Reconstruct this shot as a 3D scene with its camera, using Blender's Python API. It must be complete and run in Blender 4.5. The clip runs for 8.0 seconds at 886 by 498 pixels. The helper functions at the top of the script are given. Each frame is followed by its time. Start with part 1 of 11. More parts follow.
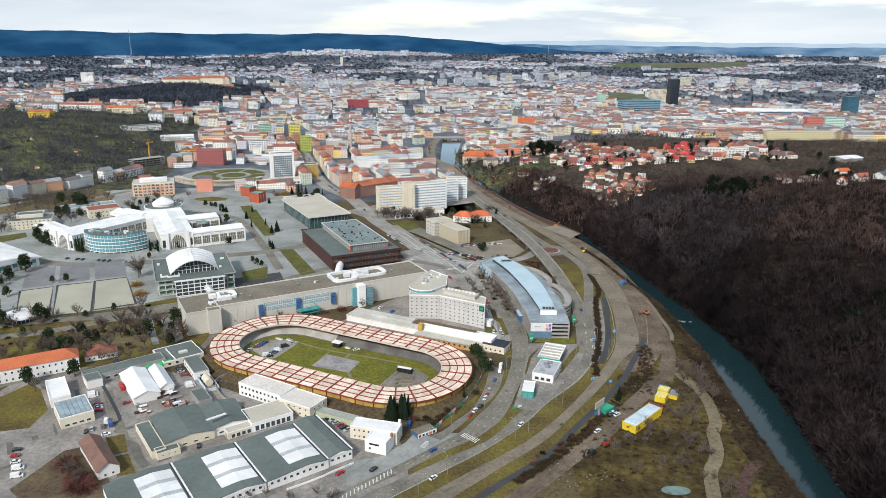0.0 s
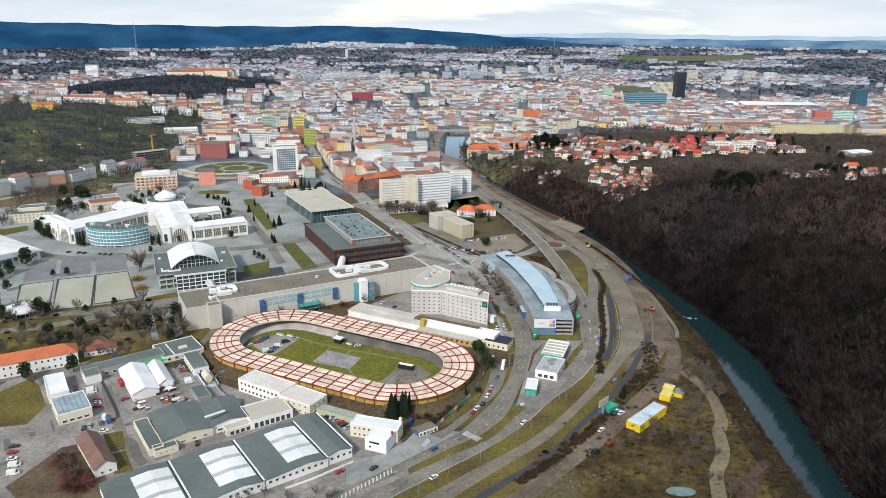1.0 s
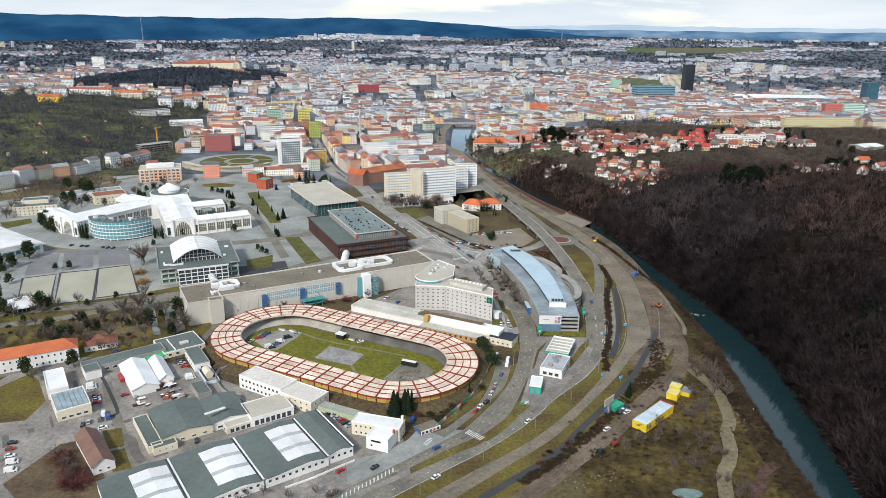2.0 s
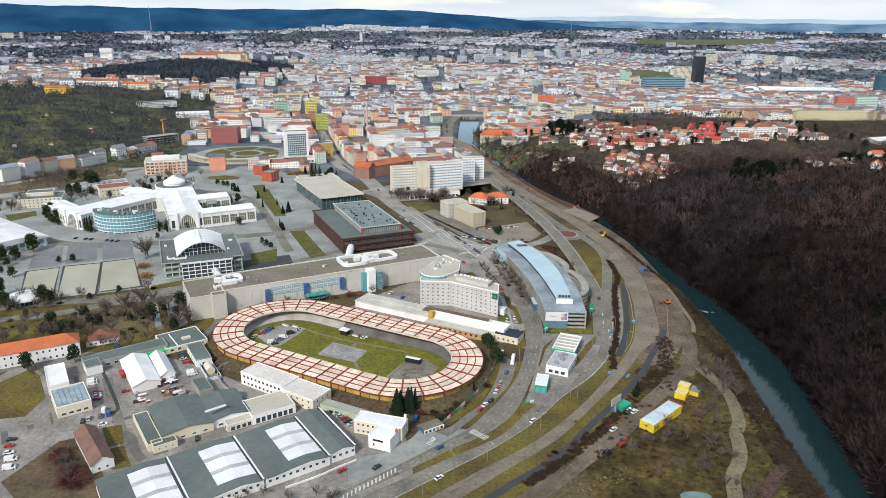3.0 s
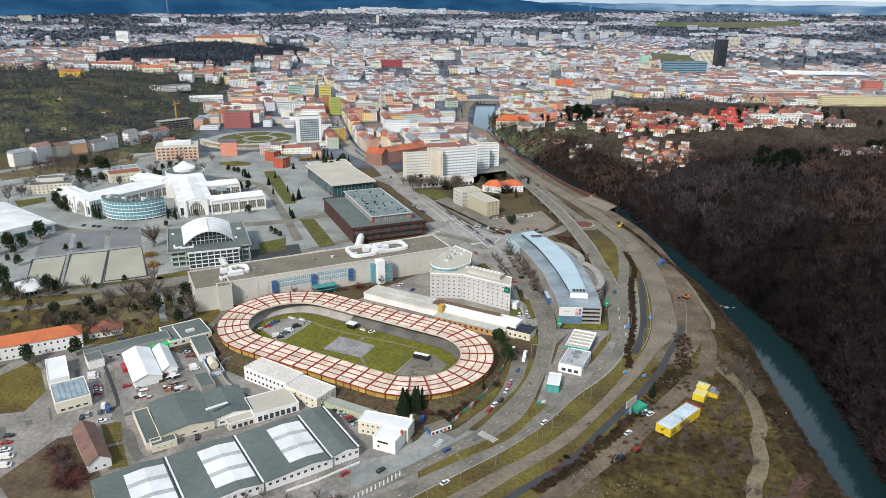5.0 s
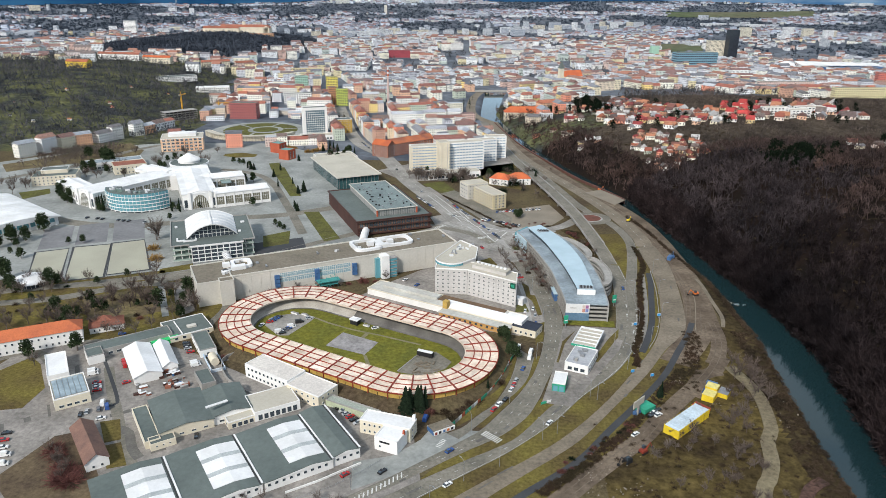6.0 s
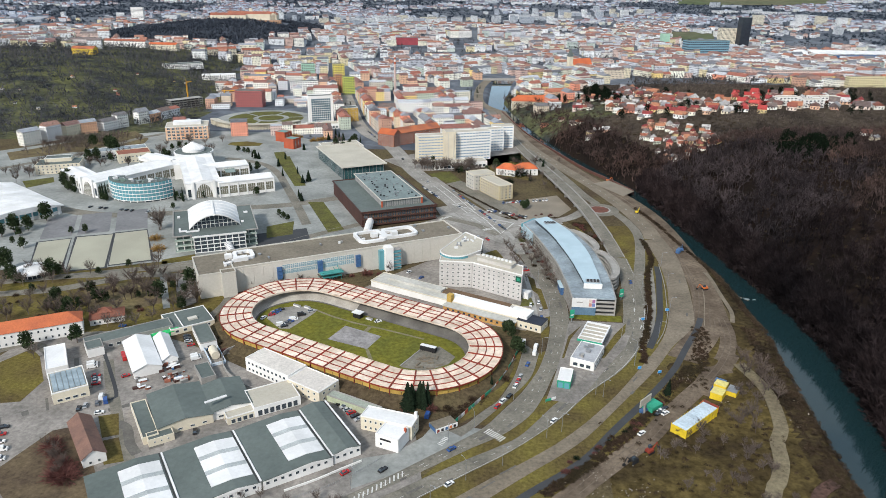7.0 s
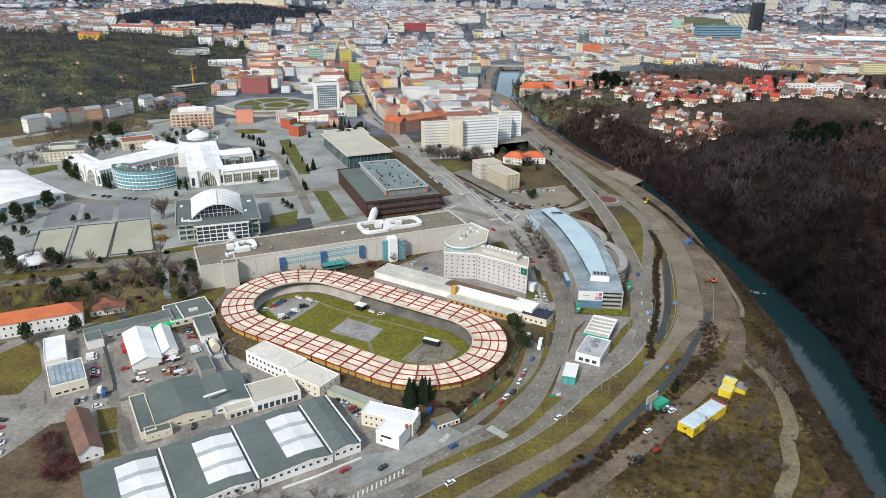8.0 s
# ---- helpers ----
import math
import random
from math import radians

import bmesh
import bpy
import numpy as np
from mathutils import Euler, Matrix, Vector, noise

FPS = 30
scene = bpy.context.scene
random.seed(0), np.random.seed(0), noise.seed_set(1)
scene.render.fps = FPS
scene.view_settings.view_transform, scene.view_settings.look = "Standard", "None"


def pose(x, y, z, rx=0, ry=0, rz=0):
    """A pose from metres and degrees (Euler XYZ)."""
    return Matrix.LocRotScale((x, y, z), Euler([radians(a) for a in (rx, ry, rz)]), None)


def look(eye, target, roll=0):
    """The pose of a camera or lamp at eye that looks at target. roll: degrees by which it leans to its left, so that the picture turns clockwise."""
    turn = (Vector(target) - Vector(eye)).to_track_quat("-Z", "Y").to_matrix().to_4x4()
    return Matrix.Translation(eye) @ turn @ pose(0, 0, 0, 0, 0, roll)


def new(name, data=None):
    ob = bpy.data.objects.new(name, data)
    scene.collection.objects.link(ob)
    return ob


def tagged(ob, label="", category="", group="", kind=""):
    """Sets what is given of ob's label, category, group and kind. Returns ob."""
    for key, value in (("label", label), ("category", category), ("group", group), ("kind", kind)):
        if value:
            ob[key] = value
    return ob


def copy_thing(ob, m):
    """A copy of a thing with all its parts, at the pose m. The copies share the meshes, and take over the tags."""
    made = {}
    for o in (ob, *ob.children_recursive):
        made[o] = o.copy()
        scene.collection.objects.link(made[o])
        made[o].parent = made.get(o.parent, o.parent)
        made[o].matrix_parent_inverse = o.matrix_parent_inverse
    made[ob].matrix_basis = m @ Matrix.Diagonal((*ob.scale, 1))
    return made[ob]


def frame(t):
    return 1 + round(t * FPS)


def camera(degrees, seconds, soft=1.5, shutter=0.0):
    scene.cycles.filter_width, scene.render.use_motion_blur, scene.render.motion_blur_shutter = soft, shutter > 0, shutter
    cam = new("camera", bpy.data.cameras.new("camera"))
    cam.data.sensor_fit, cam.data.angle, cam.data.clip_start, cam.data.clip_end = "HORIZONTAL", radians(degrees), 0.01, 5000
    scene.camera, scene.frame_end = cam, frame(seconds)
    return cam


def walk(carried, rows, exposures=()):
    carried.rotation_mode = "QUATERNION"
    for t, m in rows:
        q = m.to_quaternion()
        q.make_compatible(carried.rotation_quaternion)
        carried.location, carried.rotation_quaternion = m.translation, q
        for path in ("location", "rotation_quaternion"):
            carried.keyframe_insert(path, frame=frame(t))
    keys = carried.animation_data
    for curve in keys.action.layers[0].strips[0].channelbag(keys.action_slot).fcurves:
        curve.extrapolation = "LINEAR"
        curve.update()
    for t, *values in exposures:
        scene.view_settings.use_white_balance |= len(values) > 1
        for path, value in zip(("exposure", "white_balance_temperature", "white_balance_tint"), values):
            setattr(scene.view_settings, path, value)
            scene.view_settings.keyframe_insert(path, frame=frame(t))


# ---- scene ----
cam = camera(64.19, 8.0, soft=0.8)
# seconds, x, y, z, yaw, pitch, roll
ROWS = [
    (0.0, -0.01, -0.02, 187.50, 0.003, -16.516, 0.468),
    (0.5, 0.68, 2.77, 187.31, 0.193, -16.774, 0.478),
    (1.0, 1.46, 5.74, 187.08, 0.417, -17.071, 0.512),
    (1.5, 2.19, 8.76, 186.86, 0.670, -17.362, 0.523),
    (3.0, 4.47, 18.68, 186.68, 1.622, -18.319, 0.543),
    (3.5, 5.24, 22.18, 186.75, 1.970, -18.643, 0.528),
    (4.0, 6.00, 25.90, 186.87, 2.328, -18.967, 0.504),
    (4.5, 6.73, 29.57, 186.93, 2.666, -19.294, 0.488),
    (6.0, 8.81, 40.91, 187.14, 3.681, -20.383, 0.483),
    (6.5, 9.49, 44.61, 187.12, 4.001, -20.831, 0.502),
    (7.0, 10.28, 48.43, 187.13, 4.344, -21.343, 0.533),
    (7.5, 11.11, 52.19, 187.20, 4.688, -21.877, 0.539),
    (8.0, 12.09, 56.11, 187.35, 5.063, -22.446, 0.497),
]
walk(cam, [(t, look((x, y, z), (x - math.sin(radians(w)) * math.cos(radians(p)), y + math.cos(radians(w)) * math.cos(radians(p)), z + math.sin(radians(p))), r)) for t, x, y, z, w, p, r in ROWS])

# ---- light ----
world = bpy.data.worlds.new("sky")
scene.world = world
world.use_nodes = True
wn, wl = world.node_tree.nodes, world.node_tree.links
wn.clear()
SUN_EL, SUN_AZ = 38.0, 205.0   # height; compass way the light comes from, clockwise from the view's +y
sky = wn.new("ShaderNodeTexSky")
sky.sky_type, sky.sun_disc = "NISHITA", False
sky.sun_elevation, sky.sun_rotation = radians(SUN_EL), radians(SUN_AZ)
sky.air_density, sky.dust_density = 1.0, 0.5
# broken cloud cover over the blue
wc = wn.new("ShaderNodeTexCoord")
wmap = wn.new("ShaderNodeMapping")
wmap.inputs["Scale"].default_value = (1.2, 1.2, 9.0)
wnoise = wn.new("ShaderNodeTexNoise")
wnoise.inputs["Scale"].default_value, wnoise.inputs["Detail"].default_value, wnoise.inputs["Roughness"].default_value = 2.2, 6.0, 0.55
wramp = wn.new("ShaderNodeValToRGB")
wramp.color_ramp.elements[0].position, wramp.color_ramp.elements[0].color = 0.30, (0, 0, 0, 1)
wramp.color_ramp.elements[1].position, wramp.color_ramp.elements[1].color = 0.48, (1, 1, 1, 1)
wscale = wn.new("ShaderNodeMix")
wscale.data_type, wscale.blend_type = "RGBA", "MULTIPLY"
wscale.inputs[0].default_value = 1.0
wscale.inputs[7].default_value = (0.16, 0.16, 0.16, 1)
wmix = wn.new("ShaderNodeMix")
wmix.data_type = "RGBA"
# the cloud is whiter towards the horizon
wsep = wn.new("ShaderNodeSeparateXYZ")
wlow = wn.new("ShaderNodeMapRange")
wlow.inputs[1].default_value, wlow.inputs[2].default_value, wlow.inputs[3].default_value, wlow.inputs[4].default_value = 0.0, 0.3, 1.0, 0.0
wn2 = wn.new("ShaderNodeTexNoise")
wn2.inputs["Scale"].default_value, wn2.inputs["Detail"].default_value = 3.1, 5.0
wfac = wn.new("ShaderNodeMath")
wfac.operation = "MULTIPLY_ADD"
wfac.use_clamp = True
wfac.inputs[1].default_value = 1.35
wcloud = wn.new("ShaderNodeMix")
wcloud.data_type = "RGBA"
wcloud.inputs[6].default_value, wcloud.inputs[7].default_value = (0.48, 0.575, 0.68, 1), (0.86, 0.90, 0.93, 1)
wsub = wn.new("ShaderNodeMath")
wsub.operation = "SUBTRACT"
wsub.inputs[1].default_value = 1.05
wl.new(wc.outputs["Generated"], wsep.inputs[0])
wl.new(wsep.outputs[2], wlow.inputs[0])
wl.new(wmap.outputs[0], wn2.inputs["Vector"])
wl.new(wlow.outputs[0], wsub.inputs[0])
wl.new(wn2.outputs["Fac"], wfac.inputs[0])
wl.new(wsub.outputs[0], wfac.inputs[2])
wl.new(wfac.outputs[0], wcloud.inputs[0])
wl.new(wcloud.outputs[2], wmix.inputs[7])
wbg = wn.new("ShaderNodeBackground")
wbg.inputs["Strength"].default_value = 1.0
wo = wn.new("ShaderNodeOutputWorld")
wl.new(wc.outputs["Generated"], wmap.inputs["Vector"])
wl.new(wmap.outputs[0], wnoise.inputs["Vector"])
wl.new(wnoise.outputs["Fac"], wramp.inputs["Fac"])
wl.new(sky.outputs[0], wscale.inputs[6])
wl.new(wscale.outputs[2], wmix.inputs[6])
wl.new(wramp.outputs["Color"], wmix.inputs[0])
wl.new(wmix.outputs[2], wbg.inputs["Color"])
wl.new(wbg.outputs[0], wo.inputs["Surface"])

sun_data = bpy.data.lights.new("sun", "SUN")
sun_data.energy, sun_data.angle, sun_data.color = 3.5, radians(9), (1.0, 0.95, 0.885)
sun = new("sun", sun_data)
a, e = radians(SUN_AZ), radians(SUN_EL)
sun.matrix_world = look((0, 0, 400), (-math.sin(a) * math.cos(e), -math.cos(a) * math.cos(e), 400 - math.sin(e)))
scene.view_settings.exposure = 0.19

# ---- materials ----
MATS = {}


def mat(name, c1, c2=None, big=0.05, small=1.2, rough=0.85, bump=0.0, metal=0.0, contrast=0.25, spec=0.3, island=0.0):
    """A surface with large stains between two colours and finer grain, in metres of the world."""
    if name in MATS:
        return MATS[name]
    m = bpy.data.materials.new(name)
    m.use_nodes = True
    n, l = m.node_tree.nodes, m.node_tree.links
    b = n["Principled BSDF"]
    b.inputs["Roughness"].default_value, b.inputs["Metallic"].default_value = rough, metal
    b.inputs["Specular IOR Level"].default_value = spec
    c2 = c2 or tuple(v * 0.75 for v in c1)
    geo = n.new("ShaderNodeNewGeometry")
    n1, n2 = n.new("ShaderNodeTexNoise"), n.new("ShaderNodeTexNoise")
    n1.inputs["Scale"].default_value, n1.inputs["Detail"].default_value = big, 5
    n2.inputs["Scale"].default_value, n2.inputs["Detail"].default_value = small, 6
    n2.inputs["Roughness"].default_value = 0.65
    for q in (n1, n2):
        l.new(geo.outputs["Position"], q.inputs["Vector"])
    r = n.new("ShaderNodeMapRange")
    r.inputs[1].default_value, r.inputs[2].default_value = 0.35, 0.65
    l.new(n1.outputs["Fac"], r.inputs[0])
    mix = n.new("ShaderNodeMix")
    mix.data_type = "RGBA"
    mix.inputs[6].default_value, mix.inputs[7].default_value = (*c1, 1), (*c2, 1)
    l.new(r.outputs[0], mix.inputs[0])
    r2 = n.new("ShaderNodeMapRange")
    r2.inputs[1].default_value, r2.inputs[2].default_value = 0.25, 0.75
    r2.inputs[3].default_value, r2.inputs[4].default_value = 1 - contrast, 1 + contrast
    l.new(n2.outputs["Fac"], r2.inputs[0])
    mul = n.new("ShaderNodeVectorMath")
    mul.operation = "SCALE"
    l.new(mix.outputs[2], mul.inputs[0])
    last = r2.outputs[0]
    if island:
        oi = n.new("ShaderNodeObjectInfo")
        add = n.new("ShaderNodeMath")
        l.new(oi.outputs["Random"], add.inputs[0])
        l.new(geo.outputs["Random Per Island"], add.inputs[1])
        fr = n.new("ShaderNodeMath")
        fr.operation = "FRACT"
        l.new(add.outputs[0], fr.inputs[0])
        r3 = n.new("ShaderNodeMapRange")
        r3.inputs[3].default_value, r3.inputs[4].default_value = 1 - island, 1 + island
        l.new(fr.outputs[0], r3.inputs[0])
        mm = n.new("ShaderNodeMath")
        mm.operation = "MULTIPLY"
        l.new(last, mm.inputs[0])
        l.new(r3.outputs[0], mm.inputs[1])
        last = mm.outputs[0]
    l.new(last, mul.inputs["Scale"])
    l.new(mul.outputs[0], b.inputs["Base Color"])
    if bump:
        bp = n.new("ShaderNodeBump")
        bp.inputs["Strength"].default_value, bp.inputs["Distance"].default_value = bump, 0.3
        l.new(n2.outputs["Fac"], bp.inputs["Height"])
        l.new(bp.outputs[0], b.inputs["Normal"])
    MATS[name] = m
    return m


def facade(name, stops, pane=(0.05, 0.06, 0.075), storey=3.3, bay=2.9, share=(0.42, 0.5), grain=0.16):
    """House walls of many colours, one to a house, with rows of windows in metres of the wall."""
    m = bpy.data.materials.new(name)
    m.use_nodes = True
    n, l = m.node_tree.nodes, m.node_tree.links
    b = n["Principled BSDF"]
    geo, oi = n.new("ShaderNodeNewGeometry"), n.new("ShaderNodeObjectInfo")
    add, fr = n.new("ShaderNodeMath"), n.new("ShaderNodeMath")
    fr.operation = "FRACT"
    l.new(geo.outputs["Random Per Island"], add.inputs[0])
    l.new(oi.outputs["Random"], add.inputs[1])
    l.new(add.outputs[0], fr.inputs[0])
    ramp = n.new("ShaderNodeValToRGB")
    ramp.color_ramp.interpolation = "CONSTANT"
    el = ramp.color_ramp.elements
    el[0].position, el[0].color = 0, (*stops[0], 1)
    el[1].position, el[1].color = 1 / len(stops), (*stops[1], 1)
    for i, c in enumerate(stops[2:], 2):
        x = el.new(i / len(stops))
        x.color = (*c, 1)
    l.new(fr.outputs[0], ramp.inputs["Fac"])
    noise1 = n.new("ShaderNodeTexNoise")
    noise1.inputs["Scale"].default_value, noise1.inputs["Detail"].default_value = 0.35, 5
    l.new(geo.outputs["Position"], noise1.inputs["Vector"])
    r = n.new("ShaderNodeMapRange")
    r.inputs[1].default_value, r.inputs[2].default_value = 0.3, 0.7
    r.inputs[3].default_value, r.inputs[4].default_value = 1 - grain, 1 + grain
    l.new(noise1.outputs["Fac"], r.inputs[0])
    sc = n.new("ShaderNodeVectorMath")
    sc.operation = "SCALE"
    l.new(ramp.outputs["Color"], sc.inputs[0])
    l.new(r.outputs[0], sc.inputs["Scale"])
    uv = n.new("ShaderNodeUVMap")
    sep = n.new("ShaderNodeSeparateXYZ")
    l.new(uv.outputs[0], sep.inputs[0])
    masks = []
    for k, (size, part_share) in enumerate(((bay, share[0]), (storey, share[1]))):
        div, f2, sub, ab, lt = (n.new("ShaderNodeMath") for _ in range(5))
        div.operation, f2.operation, sub.operation, ab.operation, lt.operation = "DIVIDE", "FRACT", "SUBTRACT", "ABSOLUTE", "LESS_THAN"
        div.inputs[1].default_value, sub.inputs[1].default_value, lt.inputs[1].default_value = size, 0.5, part_share / 2
        l.new(sep.outputs[k], div.inputs[0])
        l.new(div.outputs[0], f2.inputs[0])
        l.new(f2.outputs[0], sub.inputs[0])
        l.new(sub.outputs[0], ab.inputs[0])
        l.new(ab.outputs[0], lt.inputs[0])
        masks.append(lt)
    both = n.new("ShaderNodeMath")
    both.operation = "MULTIPLY"
    l.new(masks[0].outputs[0], both.inputs[0])
    l.new(masks[1].outputs[0], both.inputs[1])
    mix = n.new("ShaderNodeMix")
    mix.data_type = "RGBA"
    mix.inputs[7].default_value = (*pane, 1)
    l.new(both.outputs[0], mix.inputs[0])
    l.new(sc.outputs[0], mix.inputs[6])
    l.new(mix.outputs[2], b.inputs["Base Color"])
    rr = n.new("ShaderNodeMapRange")
    rr.inputs[3].default_value, rr.inputs[4].default_value = 0.9, 0.15
    l.new(both.outputs[0], rr.inputs[0])
    l.new(rr.outputs[0], b.inputs["Roughness"])
    return m


def glassy(name, c, rough=0.08, metal=0.0):
    m = bpy.data.materials.new(name)
    m.use_nodes = True
    b = m.node_tree.nodes["Principled BSDF"]
    b.inputs["Base Color"].default_value, b.inputs["Roughness"].default_value = (*c, 1), rough
    b.inputs["Specular IOR Level"].default_value, b.inputs["Metallic"].default_value = 0.6, metal
    return m


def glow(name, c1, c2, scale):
    """The far distance: a plain backdrop of hills that glows in the blue of haze."""
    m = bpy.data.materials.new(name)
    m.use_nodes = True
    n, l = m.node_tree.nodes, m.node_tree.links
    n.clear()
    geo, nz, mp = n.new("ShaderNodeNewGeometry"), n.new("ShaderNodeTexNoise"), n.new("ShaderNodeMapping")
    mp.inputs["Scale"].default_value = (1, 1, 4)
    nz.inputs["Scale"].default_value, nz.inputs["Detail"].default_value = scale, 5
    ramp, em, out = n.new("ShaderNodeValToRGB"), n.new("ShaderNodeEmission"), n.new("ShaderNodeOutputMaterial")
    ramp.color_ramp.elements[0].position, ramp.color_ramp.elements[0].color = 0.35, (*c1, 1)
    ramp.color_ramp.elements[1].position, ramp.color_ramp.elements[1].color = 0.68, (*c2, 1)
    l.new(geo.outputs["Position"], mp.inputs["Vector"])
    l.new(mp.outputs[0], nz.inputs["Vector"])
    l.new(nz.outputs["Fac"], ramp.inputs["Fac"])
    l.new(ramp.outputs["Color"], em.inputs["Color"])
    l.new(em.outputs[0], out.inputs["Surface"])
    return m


M_GROUND = mat("earth_and_dry_grass", (0.105, 0.085, 0.045), (0.07, 0.052, 0.034), 0.03, 0.5, 0.95, 0.4, contrast=0.6, spec=0.05)
M_BANKSOIL = mat("bank_earth", (0.078, 0.060, 0.030), (0.026, 0.020, 0.014), 0.06, 0.35, 0.95, 0.5, contrast=0.7, spec=0.0)
M_DIRT = mat("dirt", (0.175, 0.138, 0.103), (0.090, 0.069, 0.052), 0.05, 0.4, 0.95, 0.4, contrast=0.5, spec=0.05)
M_SOIL = mat("dug_earth", (0.104, 0.078, 0.029), (0.033, 0.024, 0.014), 0.035, 0.3, 0.95, 0.6, contrast=0.75, spec=0.05)
M_GRASS = mat("winter_grass", (0.142, 0.118, 0.034), (0.086, 0.064, 0.030), 0.05, 0.6, 0.95, 0.4, contrast=0.5, spec=0.05)
M_FIELD = mat("field_grass", (0.150, 0.142, 0.026), (0.108, 0.112, 0.026), 0.08, 0.4, 0.95, 0.3, contrast=0.45, spec=0.05)
M_LAWN = mat("lawn_grass", (0.115, 0.118, 0.036), (0.085, 0.08, 0.034), 0.1, 0.5, 0.95, 0.3, contrast=0.4, spec=0.05)
M_ASPHALT = mat("asphalt", (0.198, 0.182, 0.150), (0.133, 0.124, 0.102), 0.07, 0.6, 0.9, contrast=0.38)
M_ASPHALT_PALE = mat("pale_worn_asphalt", (0.30, 0.285, 0.26), (0.20, 0.19, 0.172), 0.06, 0.5, 0.9, contrast=0.35)
M_PATCH = mat("mended_asphalt", (0.135, 0.128, 0.115), (0.10, 0.095, 0.086), 0.2, 1.0, 0.9, contrast=0.25)
M_ASPHALT_DARK = mat("dark_asphalt", (0.052, 0.055, 0.060), (0.040, 0.042, 0.046), 0.06, 1.5, 0.88, contrast=0.15)
M_DUSTY = mat("dusty_road", (0.205, 0.172, 0.130), (0.140, 0.117, 0.087), 0.06, 0.6, 0.92, contrast=0.35)
M_YARD = mat("yard_paving", (0.272, 0.250, 0.227), (0.165, 0.152, 0.138), 0.06, 0.45, 0.92, contrast=0.40)
M_PLAZA = mat("plaza_paving", (0.30, 0.31, 0.295), (0.19, 0.20, 0.19), 0.035, 0.35, 0.9, contrast=0.25)
M_SAND = mat("gravel", (0.37, 0.36, 0.285), (0.32, 0.31, 0.245), 0.04, 2.0, 0.95, contrast=0.1)
M_GRAVEL = mat("car_park_gravel", (0.24, 0.205, 0.16), (0.19, 0.165, 0.13), 0.05, 1.4, 0.95, contrast=0.15)
M_LINE = mat("road_paint", (0.62, 0.62, 0.60), (0.48, 0.48, 0.46), 0.3, 3.0, 0.8)
M_KERB = mat("kerb_stone", (0.36, 0.35, 0.33), (0.28, 0.27, 0.25), 0.2, 3.0, 0.9)
M_KERBDULL = mat("dusty_kerb", (0.235, 0.222, 0.195), (0.17, 0.16, 0.14), 0.15, 1.5, 0.9)
M_WHITE = mat("white_render", (0.80, 0.79, 0.77), (0.69, 0.68, 0.66), 0.08, 1.0, 0.8, contrast=0.06)
M_ROOFWHITE = mat("white_roofing", (0.76, 0.76, 0.76), (0.61, 0.61, 0.605), 0.07, 0.8, 0.7, contrast=0.08)
M_CREAM = mat("cream_render", (0.68, 0.62, 0.49), (0.58, 0.52, 0.41), 0.08, 1.0, 0.85, contrast=0.08)
M_BEIGE = mat("beige_concrete", (0.56, 0.535, 0.48), (0.49, 0.465, 0.415), 0.05, 0.8, 0.88, contrast=0.1)
M_FELT = mat("roofing_felt", (0.20, 0.175, 0.135), (0.15, 0.13, 0.10), 0.06, 0.5, 0.92, contrast=0.3)
M_FELTGREY = mat("grey_roofing", (0.122, 0.145, 0.137), (0.095, 0.115, 0.109), 0.05, 0.4, 0.88, contrast=0.2)
M_FELTLIGHT = mat("light_roofing", (0.46, 0.43, 0.36), (0.40, 0.37, 0.31), 0.06, 0.8, 0.9, contrast=0.1)
M_TILE = mat("orange_tiles", (0.52, 0.135, 0.05), (0.40, 0.10, 0.045), 0.1, 1.2, 0.85, contrast=0.2, island=0.15)
M_TILEOLD = mat("weathered_tiles", (0.29, 0.105, 0.065), (0.20, 0.08, 0.055), 0.1, 1.2, 0.88, contrast=0.25, island=0.25)
M_RED = mat("red_steel", (0.27, 0.040, 0.020), (0.17, 0.03, 0.02), 0.2, 2.0, 0.7, contrast=0.15)
M_PANE_TAN = glassy("tan_curtained_glass", (0.17, 0.16, 0.12), 0.2)
M_PANEL = mat("cream_roof_panel", (0.74, 0.64, 0.54), (0.56, 0.44, 0.34), 0.15, 0.5, 0.75, contrast=0.26, island=0.16)
M_YELLOWWALL = mat("yellow_boards", (0.46, 0.31, 0.08), (0.36, 0.23, 0.06), 0.2, 1.5, 0.85, contrast=0.2, island=0.12)
M_CONCRETE = mat("concrete", (0.34, 0.33, 0.31), (0.26, 0.25, 0.235), 0.1, 1.2, 0.9, contrast=0.15)
M_TRACK = mat("track_concrete", (0.15, 0.142, 0.13), (0.085, 0.08, 0.074), 0.1, 1.0, 0.85, contrast=0.15)
M_BROWN = mat("brown_cladding", (0.075, 0.035, 0.028), (0.055, 0.028, 0.024), 0.1, 1.0, 0.75, contrast=0.2)
M_BRICK = mat("red_cladding", (0.42, 0.10, 0.05), (0.33, 0.075, 0.04), 0.1, 1.5, 0.8, contrast=0.15)
M_BLUEROOF = mat("pale_blue_roofing", (0.29, 0.345, 0.38), (0.17, 0.20, 0.22), 0.07, 0.5, 0.6, contrast=0.3)
M_BLUEPALE = mat("pale_blue_skylight", (0.42, 0.54, 0.60), (0.36, 0.47, 0.53), 0.1, 0.8, 0.45, contrast=0.05)
M_GREYMETAL = mat("galvanised_steel", (0.36, 0.37, 0.38), (0.30, 0.31, 0.32), 0.5, 4.0, 0.5, metal=0.6)
M_YELLOW = mat("yellow_paint", (0.70, 0.52, 0.03), (0.58, 0.42, 0.03), 0.3, 2.0, 0.6, contrast=0.1)
